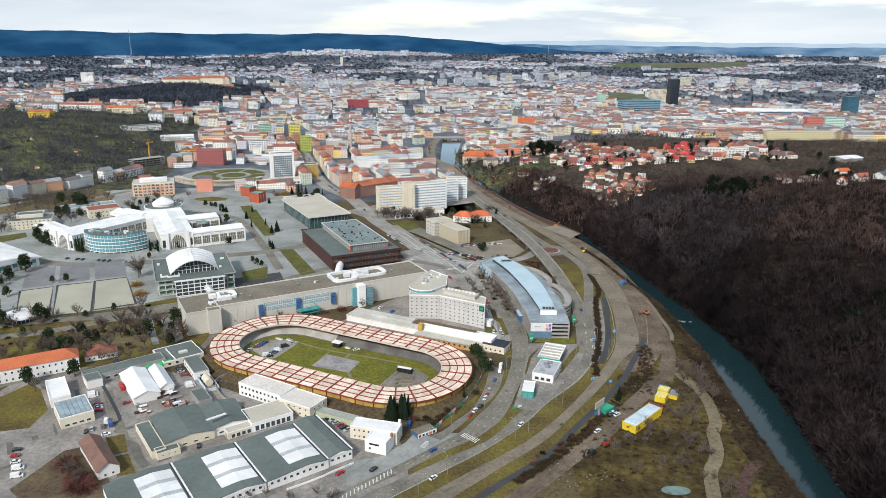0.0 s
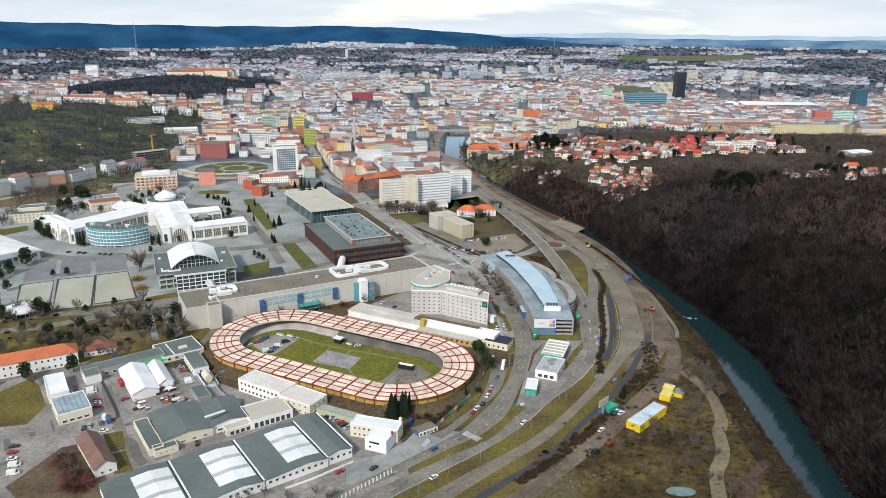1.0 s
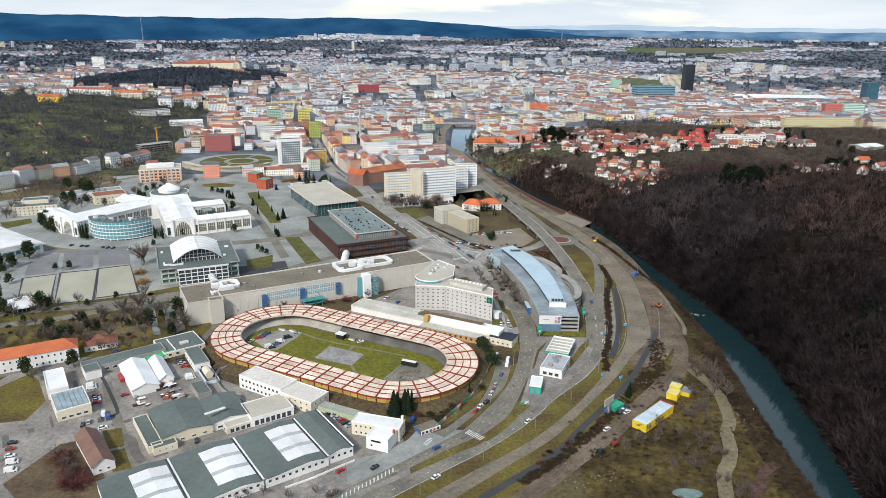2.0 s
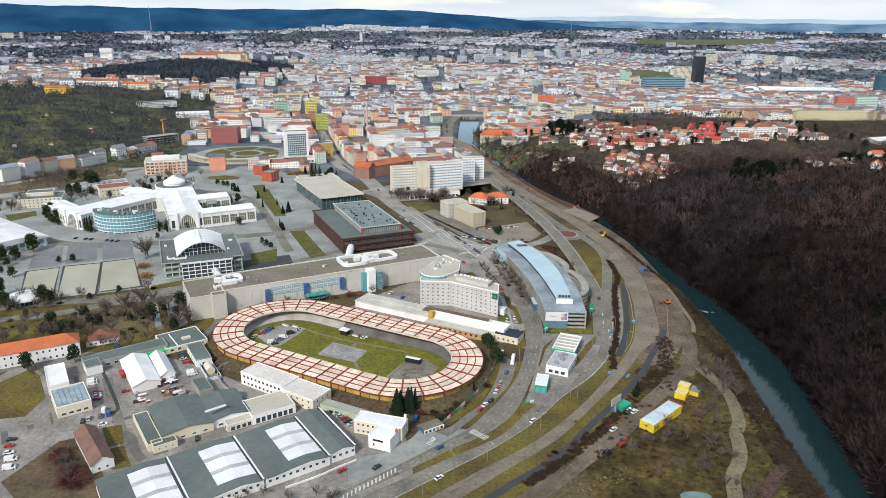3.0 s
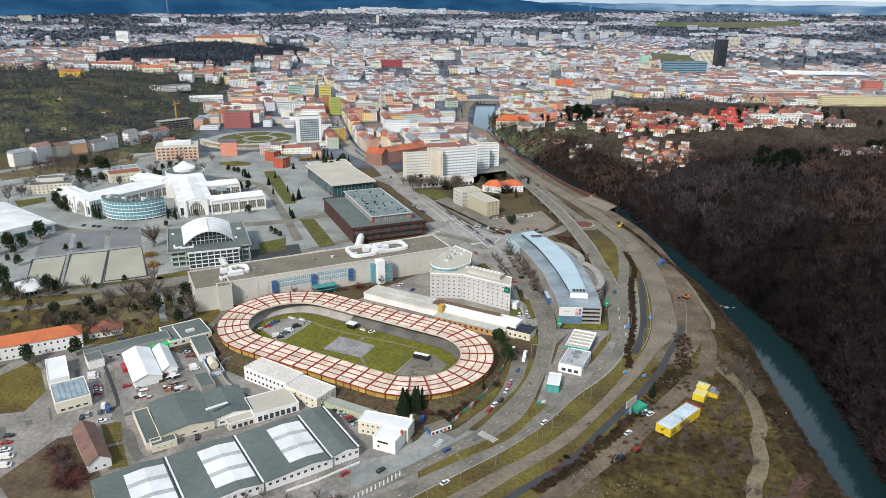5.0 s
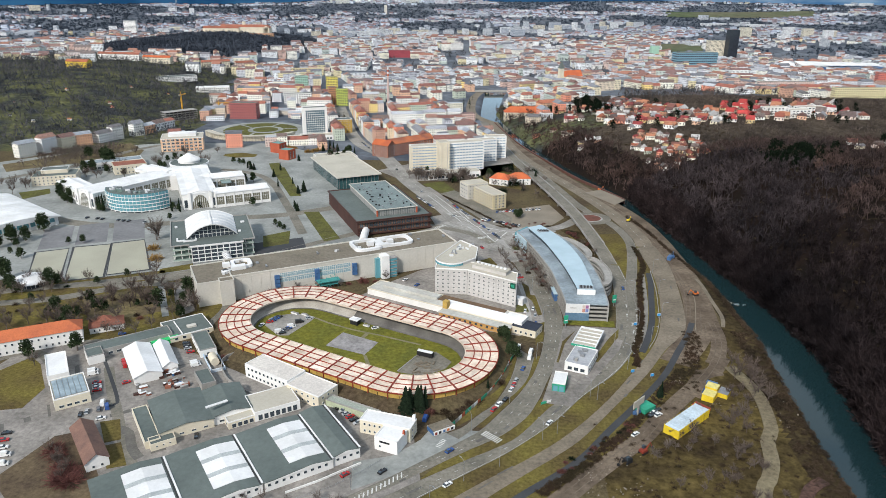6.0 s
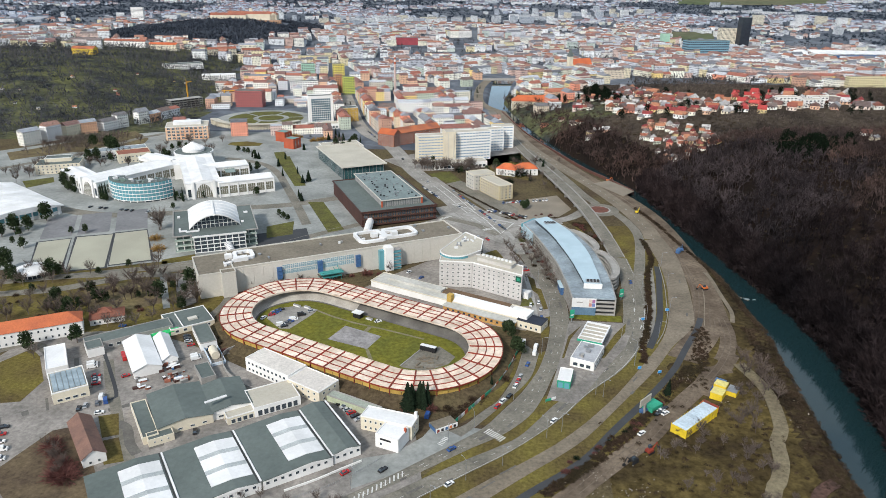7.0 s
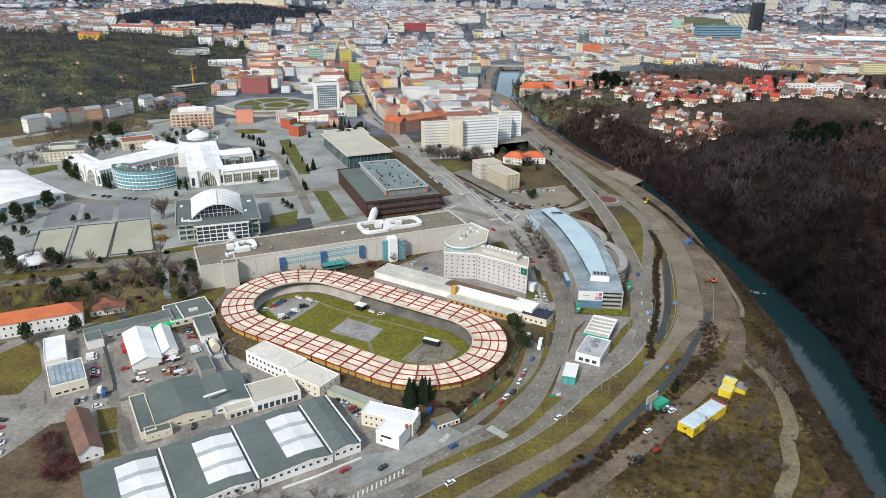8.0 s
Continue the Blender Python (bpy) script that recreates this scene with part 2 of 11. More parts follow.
M_GREEN = mat("green_paint", (0.03, 0.33, 0.20), (0.03, 0.25, 0.16), 0.3, 2.0, 0.6)
M_CRANE = mat("crane_yellow", (0.66, 0.36, 0.04), (0.55, 0.28, 0.04), 0.3, 2.0, 0.6)
M_ORANGE = mat("orange_paint", (0.62, 0.17, 0.04), (0.5, 0.13, 0.035), 0.3, 2.0, 0.6)
M_BLUE = mat("blue_paint", (0.06, 0.14, 0.29), (0.05, 0.11, 0.23), 0.3, 2.0, 0.5)
M_DARK = mat("dark_rubber", (0.02, 0.02, 0.022), (0.015, 0.015, 0.016), 0.5, 4.0, 0.7)
M_BARK = mat("bare_branches", (0.16, 0.132, 0.115), (0.115, 0.09, 0.078), 0.02, 0.25, 0.95, contrast=0.35, island=0.3, spec=0.0)
# M_WOODS lies far below bark's own tone: shade among the trees is included.
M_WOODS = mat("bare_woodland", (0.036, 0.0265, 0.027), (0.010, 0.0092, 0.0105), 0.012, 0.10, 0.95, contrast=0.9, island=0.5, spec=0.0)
M_HILLPINE = mat("dark_pine_needles", (0.010, 0.016, 0.010), (0.007, 0.011, 0.007), 0.3, 2.0, 0.9, contrast=0.4, island=0.3, spec=0.0)
M_NEEDLE = mat("conifer_needles", (0.015, 0.024, 0.014), (0.010, 0.017, 0.010), 0.3, 2.0, 0.9, contrast=0.4, island=0.3, spec=0.02)
# Both lighter than M_WOODS: haze on the farther slope is in these colours.
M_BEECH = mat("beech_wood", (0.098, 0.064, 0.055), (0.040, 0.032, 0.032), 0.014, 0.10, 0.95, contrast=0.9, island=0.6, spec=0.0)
M_HAZYWOOD = mat("hazed_slope_wood", (0.064, 0.051, 0.053), (0.027, 0.023, 0.0255), 0.014, 0.10, 0.95, contrast=0.9, island=0.6, spec=0.0)
M_FARWOODS = mat("far_bare_trees", (0.082, 0.078, 0.078), (0.036, 0.037, 0.040), 0.01, 0.08, 0.95, contrast=0.6, island=0.4, spec=0.0)
M_EVERGREEN = mat("evergreen_foliage", (0.048, 0.066, 0.032), (0.028, 0.043, 0.021), 0.2, 1.5, 0.9, contrast=0.5, island=0.5, spec=0.02)
M_ORCHARD = mat("orchard_branches", (0.125, 0.10, 0.086), (0.06, 0.05, 0.044), 0.02, 0.15, 0.95, contrast=0.7, island=0.5, spec=0.0)
M_SHRUB = mat("shrub_twigs", (0.062, 0.042, 0.030), (0.046, 0.038, 0.024), 0.05, 0.8, 0.95, contrast=0.4, island=0.35, spec=0.0)
M_BANKSCRUB = mat("bank_twigs", (0.070, 0.050, 0.034), (0.034, 0.027, 0.020), 0.04, 0.6, 0.95, contrast=0.5, island=0.45, spec=0.0)
M_REDSHRUB = mat("reddish_twigs", (0.14, 0.055, 0.045), (0.11, 0.045, 0.04), 0.05, 0.8, 0.95, contrast=0.4, island=0.3)
M_GOLD = mat("golden_willow_twigs", (0.30, 0.18, 0.05), (0.22, 0.13, 0.04), 0.1, 0.8, 0.95, contrast=0.3, island=0.2)
M_GLASS = glassy("window_glass", (0.045, 0.06, 0.075), 0.1)
M_GLASSBLUE = glassy("blue_curtain_wall", (0.11, 0.30, 0.35), 0.12)
M_GLASSGREEN = glassy("green_glass", (0.16, 0.22, 0.19), 0.15)
M_FRAME = mat("white_frames", (0.7, 0.7, 0.68), (0.62, 0.62, 0.6), 0.5, 3.0, 0.6)
FACADES = [(0.80, 0.78, 0.75), (0.74, 0.68, 0.60), (0.82, 0.80, 0.78), (0.70, 0.58, 0.52), (0.66, 0.58, 0.44), (0.72, 0.70, 0.65), (0.60, 0.47, 0.24), (0.62, 0.52, 0.42), (0.74, 0.72, 0.70), (0.50, 0.44, 0.38), (0.64, 0.40, 0.28), (0.70, 0.66, 0.52), (0.46, 0.50, 0.42), (0.58, 0.56, 0.54), (0.52, 0.30, 0.22), (0.76, 0.74, 0.66), (0.70, 0.28, 0.19), (0.78, 0.58, 0.24), (0.72, 0.45, 0.32), (0.80, 0.76, 0.68)]
ROOFS = [(0.27, 0.095, 0.065), (0.18, 0.085, 0.07), (0.36, 0.125, 0.07), (0.15, 0.105, 0.09), (0.26, 0.27, 0.29), (0.22, 0.09, 0.07), (0.11, 0.11, 0.12), (0.27, 0.15, 0.115), (0.17, 0.095, 0.08), (0.42, 0.42, 0.43), (0.13, 0.12, 0.12), (0.30, 0.11, 0.075), (0.20, 0.20, 0.21), (0.33, 0.33, 0.35)]
FACADES = [(min(r * 1.08, 0.86), min(g * 1.10, 0.85), min(b * 1.08, 0.84)) for r, g, b in FACADES]
ROOFS = [(r * 1.02, g * 1.06, b * 1.10) for r, g, b in ROOFS]
M_FACADE = facade("town_walls", FACADES, share=(0.34, 0.46))
M_ROOFS = facade("town_roofs", ROOFS, pane=(0.10, 0.08, 0.07), storey=5.0, bay=7.0, share=(0.12, 0.2), grain=0.25)
# Cool greys here: the haze over the far estates is in the colour.
M_SLABWALL = facade("estate_walls", [(0.66, 0.68, 0.70), (0.60, 0.56, 0.46), (0.50, 0.53, 0.57), (0.70, 0.72, 0.74), (0.42, 0.46, 0.52)], storey=2.9, bay=3.2, share=(0.55, 0.48))
HILL_ROOFS = [(0.24, 0.075, 0.05), (0.17, 0.07, 0.055), (0.30, 0.10, 0.055), (0.24, 0.04, 0.04), (0.13, 0.07, 0.06), (0.22, 0.08, 0.055), (0.11, 0.08, 0.075), (0.24, 0.24, 0.25), (0.40, 0.39, 0.38), (0.15, 0.12, 0.11), (0.36, 0.16, 0.09), (0.48, 0.47, 0.46)]
M_HILLROOF = facade("hill_roofs", HILL_ROOFS, pane=(0.10, 0.08, 0.07), storey=50.0, bay=70.0, share=(0.01, 0.01), grain=0.25)
# Greyer and cooler than the near town: haze is mixed into these palettes.
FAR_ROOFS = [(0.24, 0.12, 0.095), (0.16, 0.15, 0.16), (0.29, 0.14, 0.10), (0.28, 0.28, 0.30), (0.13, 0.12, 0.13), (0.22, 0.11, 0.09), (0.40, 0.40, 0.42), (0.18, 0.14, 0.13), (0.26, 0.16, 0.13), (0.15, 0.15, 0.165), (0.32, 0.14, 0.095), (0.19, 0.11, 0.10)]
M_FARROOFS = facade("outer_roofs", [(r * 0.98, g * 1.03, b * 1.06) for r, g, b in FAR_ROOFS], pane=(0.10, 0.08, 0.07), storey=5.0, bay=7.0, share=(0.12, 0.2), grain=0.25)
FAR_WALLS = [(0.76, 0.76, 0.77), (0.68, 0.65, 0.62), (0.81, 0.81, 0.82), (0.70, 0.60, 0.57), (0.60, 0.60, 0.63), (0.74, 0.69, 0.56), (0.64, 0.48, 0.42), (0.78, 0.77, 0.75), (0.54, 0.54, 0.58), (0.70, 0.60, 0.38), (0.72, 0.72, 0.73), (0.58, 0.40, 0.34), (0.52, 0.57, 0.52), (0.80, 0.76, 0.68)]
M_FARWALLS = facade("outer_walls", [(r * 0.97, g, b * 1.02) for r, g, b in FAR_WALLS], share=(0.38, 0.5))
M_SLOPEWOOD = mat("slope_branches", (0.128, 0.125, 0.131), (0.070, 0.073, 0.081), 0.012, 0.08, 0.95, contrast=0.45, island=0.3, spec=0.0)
# Suburb colours are dulled and shifted to blue to stand for distance haze.
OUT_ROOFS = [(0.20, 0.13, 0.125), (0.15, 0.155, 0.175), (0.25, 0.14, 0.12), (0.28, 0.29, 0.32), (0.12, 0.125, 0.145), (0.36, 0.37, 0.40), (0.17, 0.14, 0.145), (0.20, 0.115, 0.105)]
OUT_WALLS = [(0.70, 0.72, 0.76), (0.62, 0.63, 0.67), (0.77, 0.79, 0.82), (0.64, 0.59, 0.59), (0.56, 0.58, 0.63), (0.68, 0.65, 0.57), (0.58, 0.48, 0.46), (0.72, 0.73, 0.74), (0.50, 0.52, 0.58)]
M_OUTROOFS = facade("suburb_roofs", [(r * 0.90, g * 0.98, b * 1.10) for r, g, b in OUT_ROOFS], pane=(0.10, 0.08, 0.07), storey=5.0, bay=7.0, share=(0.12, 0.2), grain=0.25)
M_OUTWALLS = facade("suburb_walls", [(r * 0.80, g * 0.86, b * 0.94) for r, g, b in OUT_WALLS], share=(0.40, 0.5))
# Blue tint of both far tree colours stands in for haze.
M_CASTLEWOOD = mat("hazed_branches", (0.064, 0.074, 0.094), (0.036, 0.044, 0.058), 0.01, 0.08, 0.95, contrast=0.4, island=0.3, spec=0.0)
M_DISTANT = mat("hazed_belt_woods", (0.048, 0.062, 0.082), (0.022, 0.032, 0.047), 0.006, 0.05, 0.95, contrast=0.5, island=0.4, spec=0.0)

# ---- builders ----
class Geo:
    """Collects faces, each with a material slot and, for walls, metres along and up."""

    def __init__(self):
        self.v, self.f, self.m, self.uv = [], [], [], []

    def face(self, pts, slot=0, uv=None):
        k = len(self.v)
        self.v.extend(tuple(p) for p in pts)
        self.f.append(tuple(range(k, k + len(pts))))
        self.m.append(slot)
        self.uv.append(uv or [(0.0, 0.0)] * len(pts))

    def solid(self, bottom, top, slot=0, top_slot=None, bottom_face=True):
        """A prism or frustum between two rings, counter-clockwise from above, sharing its corners."""
        k, n = len(self.v), len(bottom)
        self.v.extend(tuple(p) for p in bottom)
        self.v.extend(tuple(p) for p in top)
        run = 0.0
        for i in range(n):
            j = (i + 1) % n
            self.f.append((k + i, k + j, k + n + j, k + n + i))
            w = math.dist(bottom[i][:2], bottom[j][:2])
            h0, h1 = bottom[i][2], top[i][2]
            self.uv.append([(run, h0), (run + w, h0), (run + w, h1), (run, h1)])
            self.m.append(slot)
            run += w
        self.f.append(tuple(range(k + n, k + 2 * n)))
        self.m.append(slot if top_slot is None else top_slot)
        self.uv.append([(0.0, 0.0)] * n)
        if bottom_face:
            self.f.append(tuple(range(k + n - 1, k - 1, -1)))
            self.m.append(slot)
            self.uv.append([(0.0, 0.0)] * n)
        return self

    def box(self, x, y, z, w, d, h, slot=0, ang=0.0, top_slot=None):
        """Centre of the base, and sizes."""
        c, s = math.cos(radians(ang)), math.sin(radians(ang))
        ring = [(x + c * a * w / 2 - s * b * d / 2, y + s * a * w / 2 + c * b * d / 2) for a, b in ((-1, -1), (1, -1), (1, 1), (-1, 1))]
        return self.solid([(p, q, z) for p, q in ring], [(p, q, z + h) for p, q in ring], slot, top_slot)

    def gable(self, x, y, z, w, d, h, slot=0, wall_slot=1, ang=0.0, over=0.4, along=True, thick=0.25):
        """A pitched roof over a rectangle, its ridge along the width or the depth."""
        if not along:
            return self.gable(x, y, z, d, w, h, slot, wall_slot, ang + 90, over, True, thick)
        c, s = math.cos(radians(ang)), math.sin(radians(ang))

        def P(a, b, e):
            return (x + c * a - s * b, y + s * a + c * b, z + e)
        W, D = w / 2 + over, d / 2 + over
        dz = h * over / (d / 2)
        pitch = math.hypot(D, h + dz)
        for sg in (-1, 1):
            lo, hi = [P(-W, sg * D, -dz), P(W, sg * D, -dz)], [P(W, 0, h), P(-W, 0, h)]
            q = lo + hi if sg < 0 else [lo[1], lo[0], hi[1], hi[0]]
            up = [(a, b, e + thick) for a, b, e in q]
            k = len(self.v)
            self.v.extend(q + up)
            fs = [(k + 4, k + 5, k + 6, k + 7), (k + 3, k + 2, k + 1, k), (k, k + 1, k + 5, k + 4), (k + 1, k + 2, k + 6, k + 5), (k + 3, k, k + 4, k + 7)]
            self.f.extend(fs)
            self.m.extend([slot] * 5)
            self.uv.extend([[(0.0, 0.0), (2 * W, 0.0), (2 * W, pitch), (0.0, pitch)]] + [[(0.0, 0.0)] * 4] * 4)
        if wall_slot is not None:
            for sg in (-1, 1):
                t = [P(sg * w / 2, -d / 2, 0), P(sg * w / 2, d / 2, 0), P(sg * w / 2, 0, h)]
                self.face(t if sg > 0 else t[::-1], wall_slot)
        return self

    def hip(self, x, y, z, w, d, h, slot=0, ang=0.0, over=0.5):
        c, s = math.cos(radians(ang)), math.sin(radians(ang))
        W, D = w / 2 + over, d / 2 + over
        rl = max(W - D, 0.05)

        def P(a, b, e):
            return (x + c * a - s * b, y + s * a + c * b, z + e)
        k = len(self.v)
        self.v.extend([P(-W, -D, 0), P(W, -D, 0), P(W, D, 0), P(-W, D, 0), P(-rl, 0, h), P(rl, 0, h)])
        self.f.extend([(k, k + 1, k + 5, k + 4), (k + 1, k + 2, k + 5), (k + 2, k + 3, k + 4, k + 5), (k + 3, k, k + 4), (k + 3, k + 2, k + 1, k)])
        self.m.extend([slot] * 5)
        self.uv.extend([[(0, 0), (2 * W, 0), (W + rl, D), (W - rl, D)], [(0, 0), (2 * D, 0), (D, D)], [(0, 0), (2 * W, 0), (W + rl, D), (W - rl, D)], [(0, 0), (2 * D, 0), (D, D)], [(0, 0)] * 4])
        return self

    def tube(self, p, q, r0, r1, n=6, slot=0):
        p, q = Vector(p), Vector(q)
        ax = (q - p).normalized()
        u = ax.orthogonal().normalized()
        w = ax.cross(u)
        ring = lambda c, r: [tuple(c + (u * math.cos(2 * math.pi * i / n) + w * math.sin(2 * math.pi * i / n)) * r) for i in range(n)]
        return self.solid(ring(p, r0), ring(q, r1), slot)

    def mesh(self, name, mats):
        me = bpy.data.meshes.new(name)
        me.from_pydata(self.v, [], self.f)
        for m in mats:
            me.materials.append(m)
        me.polygons.foreach_set("material_index", self.m)
        layer = me.uv_layers.new(name="UVMap")
        layer.data.foreach_set("uv", [c for quad in self.uv for p in quad for c in p])
        me.validate()
        return me


def thing(name, x, y, z=0.0, ang=0.0, label="", category="", group="", kind=""):
    ob = new(name)
    ob.empty_display_size = 0.5
    ob.matrix_basis = pose(x, y, z, 0, 0, ang)
    return tagged(ob, label, category, group, kind)


def part(name, g, mats, parent, label="", at=None):
    """One mesh under a thing or a part; g is a Geo or a ready mesh."""
    me = g.mesh(name, mats if isinstance(mats, (list, tuple)) else [mats]) if isinstance(g, Geo) else g
    ob = new(name, me)
    ob.parent = parent
    if at is not None:
        ob.matrix_basis = at
    return tagged(ob, label) if label else ob


def single(name, g, mats, label="", category="", group="", kind="", at=None):
    me = g.mesh(name, mats if isinstance(mats, (list, tuple)) else [mats]) if isinstance(g, Geo) else g
    ob = new(name, me)
    if at is not None:
        ob.matrix_basis = at
    return tagged(ob, label, category, group, kind)


def raw_mesh(name, verts, tris, mats, index=None):
    """A large mesh of triangles from arrays."""
    me = bpy.data.meshes.new(name)
    nv, nt = len(verts), len(tris)
    me.vertices.add(nv)
    me.vertices.foreach_set("co", np.asarray(verts, np.float32).ravel())
    me.loops.add(nt * 3)
    me.loops.foreach_set("vertex_index", np.asarray(tris, np.int32).ravel())
    me.polygons.add(nt)
    me.polygons.foreach_set("loop_start", np.arange(0, nt * 3, 3, dtype=np.int32))
    if index is not None:
        me.polygons.foreach_set("material_index", np.asarray(index, np.int32))
    for m in mats:
        me.materials.append(m)
    me.update(calc_edges=True)
    return me


def spline(points, step=4.0):
    """Smooth line through the points, at even steps."""
    P = [Vector((*p, 0.0)[:3]) for p in points]
    P = [P[0] * 2 - P[1]] + P + [P[-1] * 2 - P[-2]]
    out = []
    for i in range(1, len(P) - 2):
        n = max(2, int((P[i + 1] - P[i]).length / step))
        for k in range(n):
            t = k / n
            a, b, c, d = P[i - 1:i + 3]
            out.append(0.5 * ((2 * b) + (c - a) * t + (2 * a - 5 * b + 4 * c - d) * t * t + (3 * b - a - 3 * c + d) * t ** 3))
    out.append(P[-2].copy())
    return out


def normals2(line):
    ns = []
    for i in range(len(line)):
        d = line[min(i + 1, len(line) - 1)] - line[max(i - 1, 0)]
        ns.append(Vector((d.y, -d.x, 0)).normalized())   # to the right of the way
    return ns


def ribbon(g, line, left, right, z=0.06, thick=0.4, slot=0):
    """A strip along a line between two offsets (right is plus), with real edges."""
    ns = normals2(line)
    n = len(line)
    L = left if callable(left) else (lambda t: left)
    R = right if callable(right) else (lambda t: right)
    k = len(g.v)
    for i, (p, nn) in enumerate(zip(line, ns)):
        t = i / (n - 1)
        a, b = p + nn * L(t), p + nn * R(t)
        g.v.extend([(a.x, a.y, p.z + z - thick), (a.x, a.y, p.z + z), (b.x, b.y, p.z + z), (b.x, b.y, p.z + z - thick)])
    for i in range(n - 1):
        a, b = k + 4 * i, k + 4 * i + 4
        for q in ((a + 1, a + 2, b + 2, b + 1), (a, a + 1, b + 1, b), (a + 2, a + 3, b + 3, b + 2)):
            g.f.append(q[::-1])
            g.m.append(slot)
            g.uv.append([(0.0, 0.0)] * 4)
    for e in (k, k + 4 * (n - 1)):
        g.f.append((e, e + 1, e + 2, e + 3))
        g.m.append(slot)
        g.uv.append([(0.0, 0.0)] * 4)
    return g


def evenly(points, n):
    """A smooth line through the points, cut into n even steps."""
    fine = spline(points, 1.0)
    d = np.concatenate([[0], np.cumsum([(q - p).length for p, q in zip(fine, fine[1:])])])
    at = np.linspace(0, d[-1], n)
    return np.stack([np.interp(at, d, [p[k] for p in fine]) for k in (0, 1)], 1)


def between(A, B, top, thick, u=0.0, v=1.0, slot=0, origin=(0.0, 0.0)):
    """A solid strip between two lines of equal count, from share u to share v of its width."""
    g, n = Geo(), len(A)
    for a, b in zip(A, B):
        p, q = a + (b - a) * u - origin, a + (b - a) * v - origin
        g.v.extend([(*p, top - thick), (*p, top), (*q, top), (*q, top - thick)])
    for i in range(n - 1):
        a, b = 4 * i, 4 * i + 4
        for f in ((a + 1, a + 2, b + 2, b + 1), (a, a + 1, b + 1, b), (a + 2, a + 3, b + 3, b + 2), (a + 3, a, b, b + 3)):
            g.f.append(f)
            g.m.append(slot)
            g.uv.append([(0.0, 0.0)] * 4)
    for e, f in ((0, (3, 2, 1, 0)), (4 * (n - 1), (0, 1, 2, 3))):
        g.f.append(tuple(e + k for k in f))
        g.m.append(slot)
        g.uv.append([(0.0, 0.0)] * 4)
    return g


def slab(g, ring, z=0.05, thick=0.3, slot=0):
    ring = [tuple(p) for p in ring]
    area = sum(ring[i][0] * ring[(i + 1) % len(ring)][1] - ring[(i + 1) % len(ring)][0] * ring[i][1] for i in range(len(ring)))
    if area < 0:
        ring = ring[::-1]
    return g.solid([(x, y, z - thick) for x, y in ring], [(x, y, z) for x, y in ring], slot)


def window_mesh(w, h, glass, name="window", frame_mat=None, bars=1):
    """A window in one piece: a frame that stands proud round a pane set back."""
    g = Geo()
    t = 0.11
    ring = lambda q, y: [(-w / 2 + q, y, q), (w / 2 - q, y, q), (w / 2 - q, y, h - q), (-w / 2 + q, y, h - q)]
    g.v = ring(0, 0.05) + ring(0, -0.1) + ring(t, -0.1) + ring(t, 0.0)
    for k in range(3):
        for i in range(4):
            j = (i + 1) % 4
            g.f.append((4 * k + i, 4 * k + j, 4 * k + 4 + j, 4 * k + 4 + i))
            g.m.append(0)
            g.uv.append([(0.0, 0.0)] * 4)
    g.f.append((12, 13, 14, 15))
    g.m.append(1)
    g.uv.append([(0.0, 0.0)] * 4)
    for k in range(1, bars):
        g.box(-w / 2 + k * w / bars, -0.03, t, 0.14, 0.08, h - 2 * t)
    if bars > 1:
        g.box(0, -0.04, h * 0.62, w - 2 * t, 0.08, 0.14)
    return g.mesh(name, [frame_mat or M_FRAME, glass])


SEEN_FROM = Vector((5.0, 25.0, 187.0))


def sides_of(w, d):
    """The four walls of a rectangle: place of the middle, turn, length."""
    return {"front": ((0, -d / 2), 0, w), "right": ((w / 2, 0), 90, d), "back": ((0, d / 2), 180, w), "left": ((-w / 2, 0), 270, d)}


def put_windows(parent, w, d, rows, mesh, bay, sides=("front", "left", "right"), margin=1.2, skip=None, name="window"):
    """Rows of windows on the walls of a rectangular block; rows are the sills' heights."""
    m = parent.matrix_basis
    for side in sides:
        (mx, my), turn, length = sides_of(w, d)[side]
        out = m.to_3x3() @ Vector((math.sin(radians(turn)), -math.cos(radians(turn)), 0))
        if out.dot(SEEN_FROM - m @ Vector((mx, my, 0))) < 0:
            continue
        n = max(1, int((length - 2 * margin) / bay))
        for r, z in enumerate(rows):
            for i in range(n):
                if skip and skip(side, r, i, n):
                    continue
                off = (i - (n - 1) / 2) * (length - 2 * margin) / n
                c, s = math.cos(radians(turn)), math.sin(radians(turn))
                part(name, mesh, None, parent, at=pose(mx + c * off + s * 0.02, my + s * off - c * 0.02, z, 0, 0, turn))


def parapet_roof(w, d, h, over=0.0, rim=0.5, thick=0.35):
    """A flat roof with a raised rim, in one piece: slot 0 the felt, slot 1 the rim."""
    g = Geo()
    W, D = w / 2 + over, d / 2 + over
    ring = lambda q, z: [(-W + q, -D + q, z), (W - q, -D + q, z), (W - q, D - q, z), (-W + q, D - q, z)]
    g.v = ring(0, h - 0.02) + ring(0, h + rim) + ring(thick, h + rim) + ring(thick, h + 0.12)
    for k in range(3):
        for i in range(4):
            j = (i + 1) % 4
            g.f.append((4 * k + i, 4 * k + j, 4 * k + 4 + j, 4 * k + 4 + i))
            g.m.append(1)
            g.uv.append([(0.0, 0.0)] * 4)
    g.f.extend([(12, 13, 14, 15), (3, 2, 1, 0)])
    g.m.extend([0, 1])
    g.uv.extend([[(0.0, 0.0)] * 4] * 2)
    return g


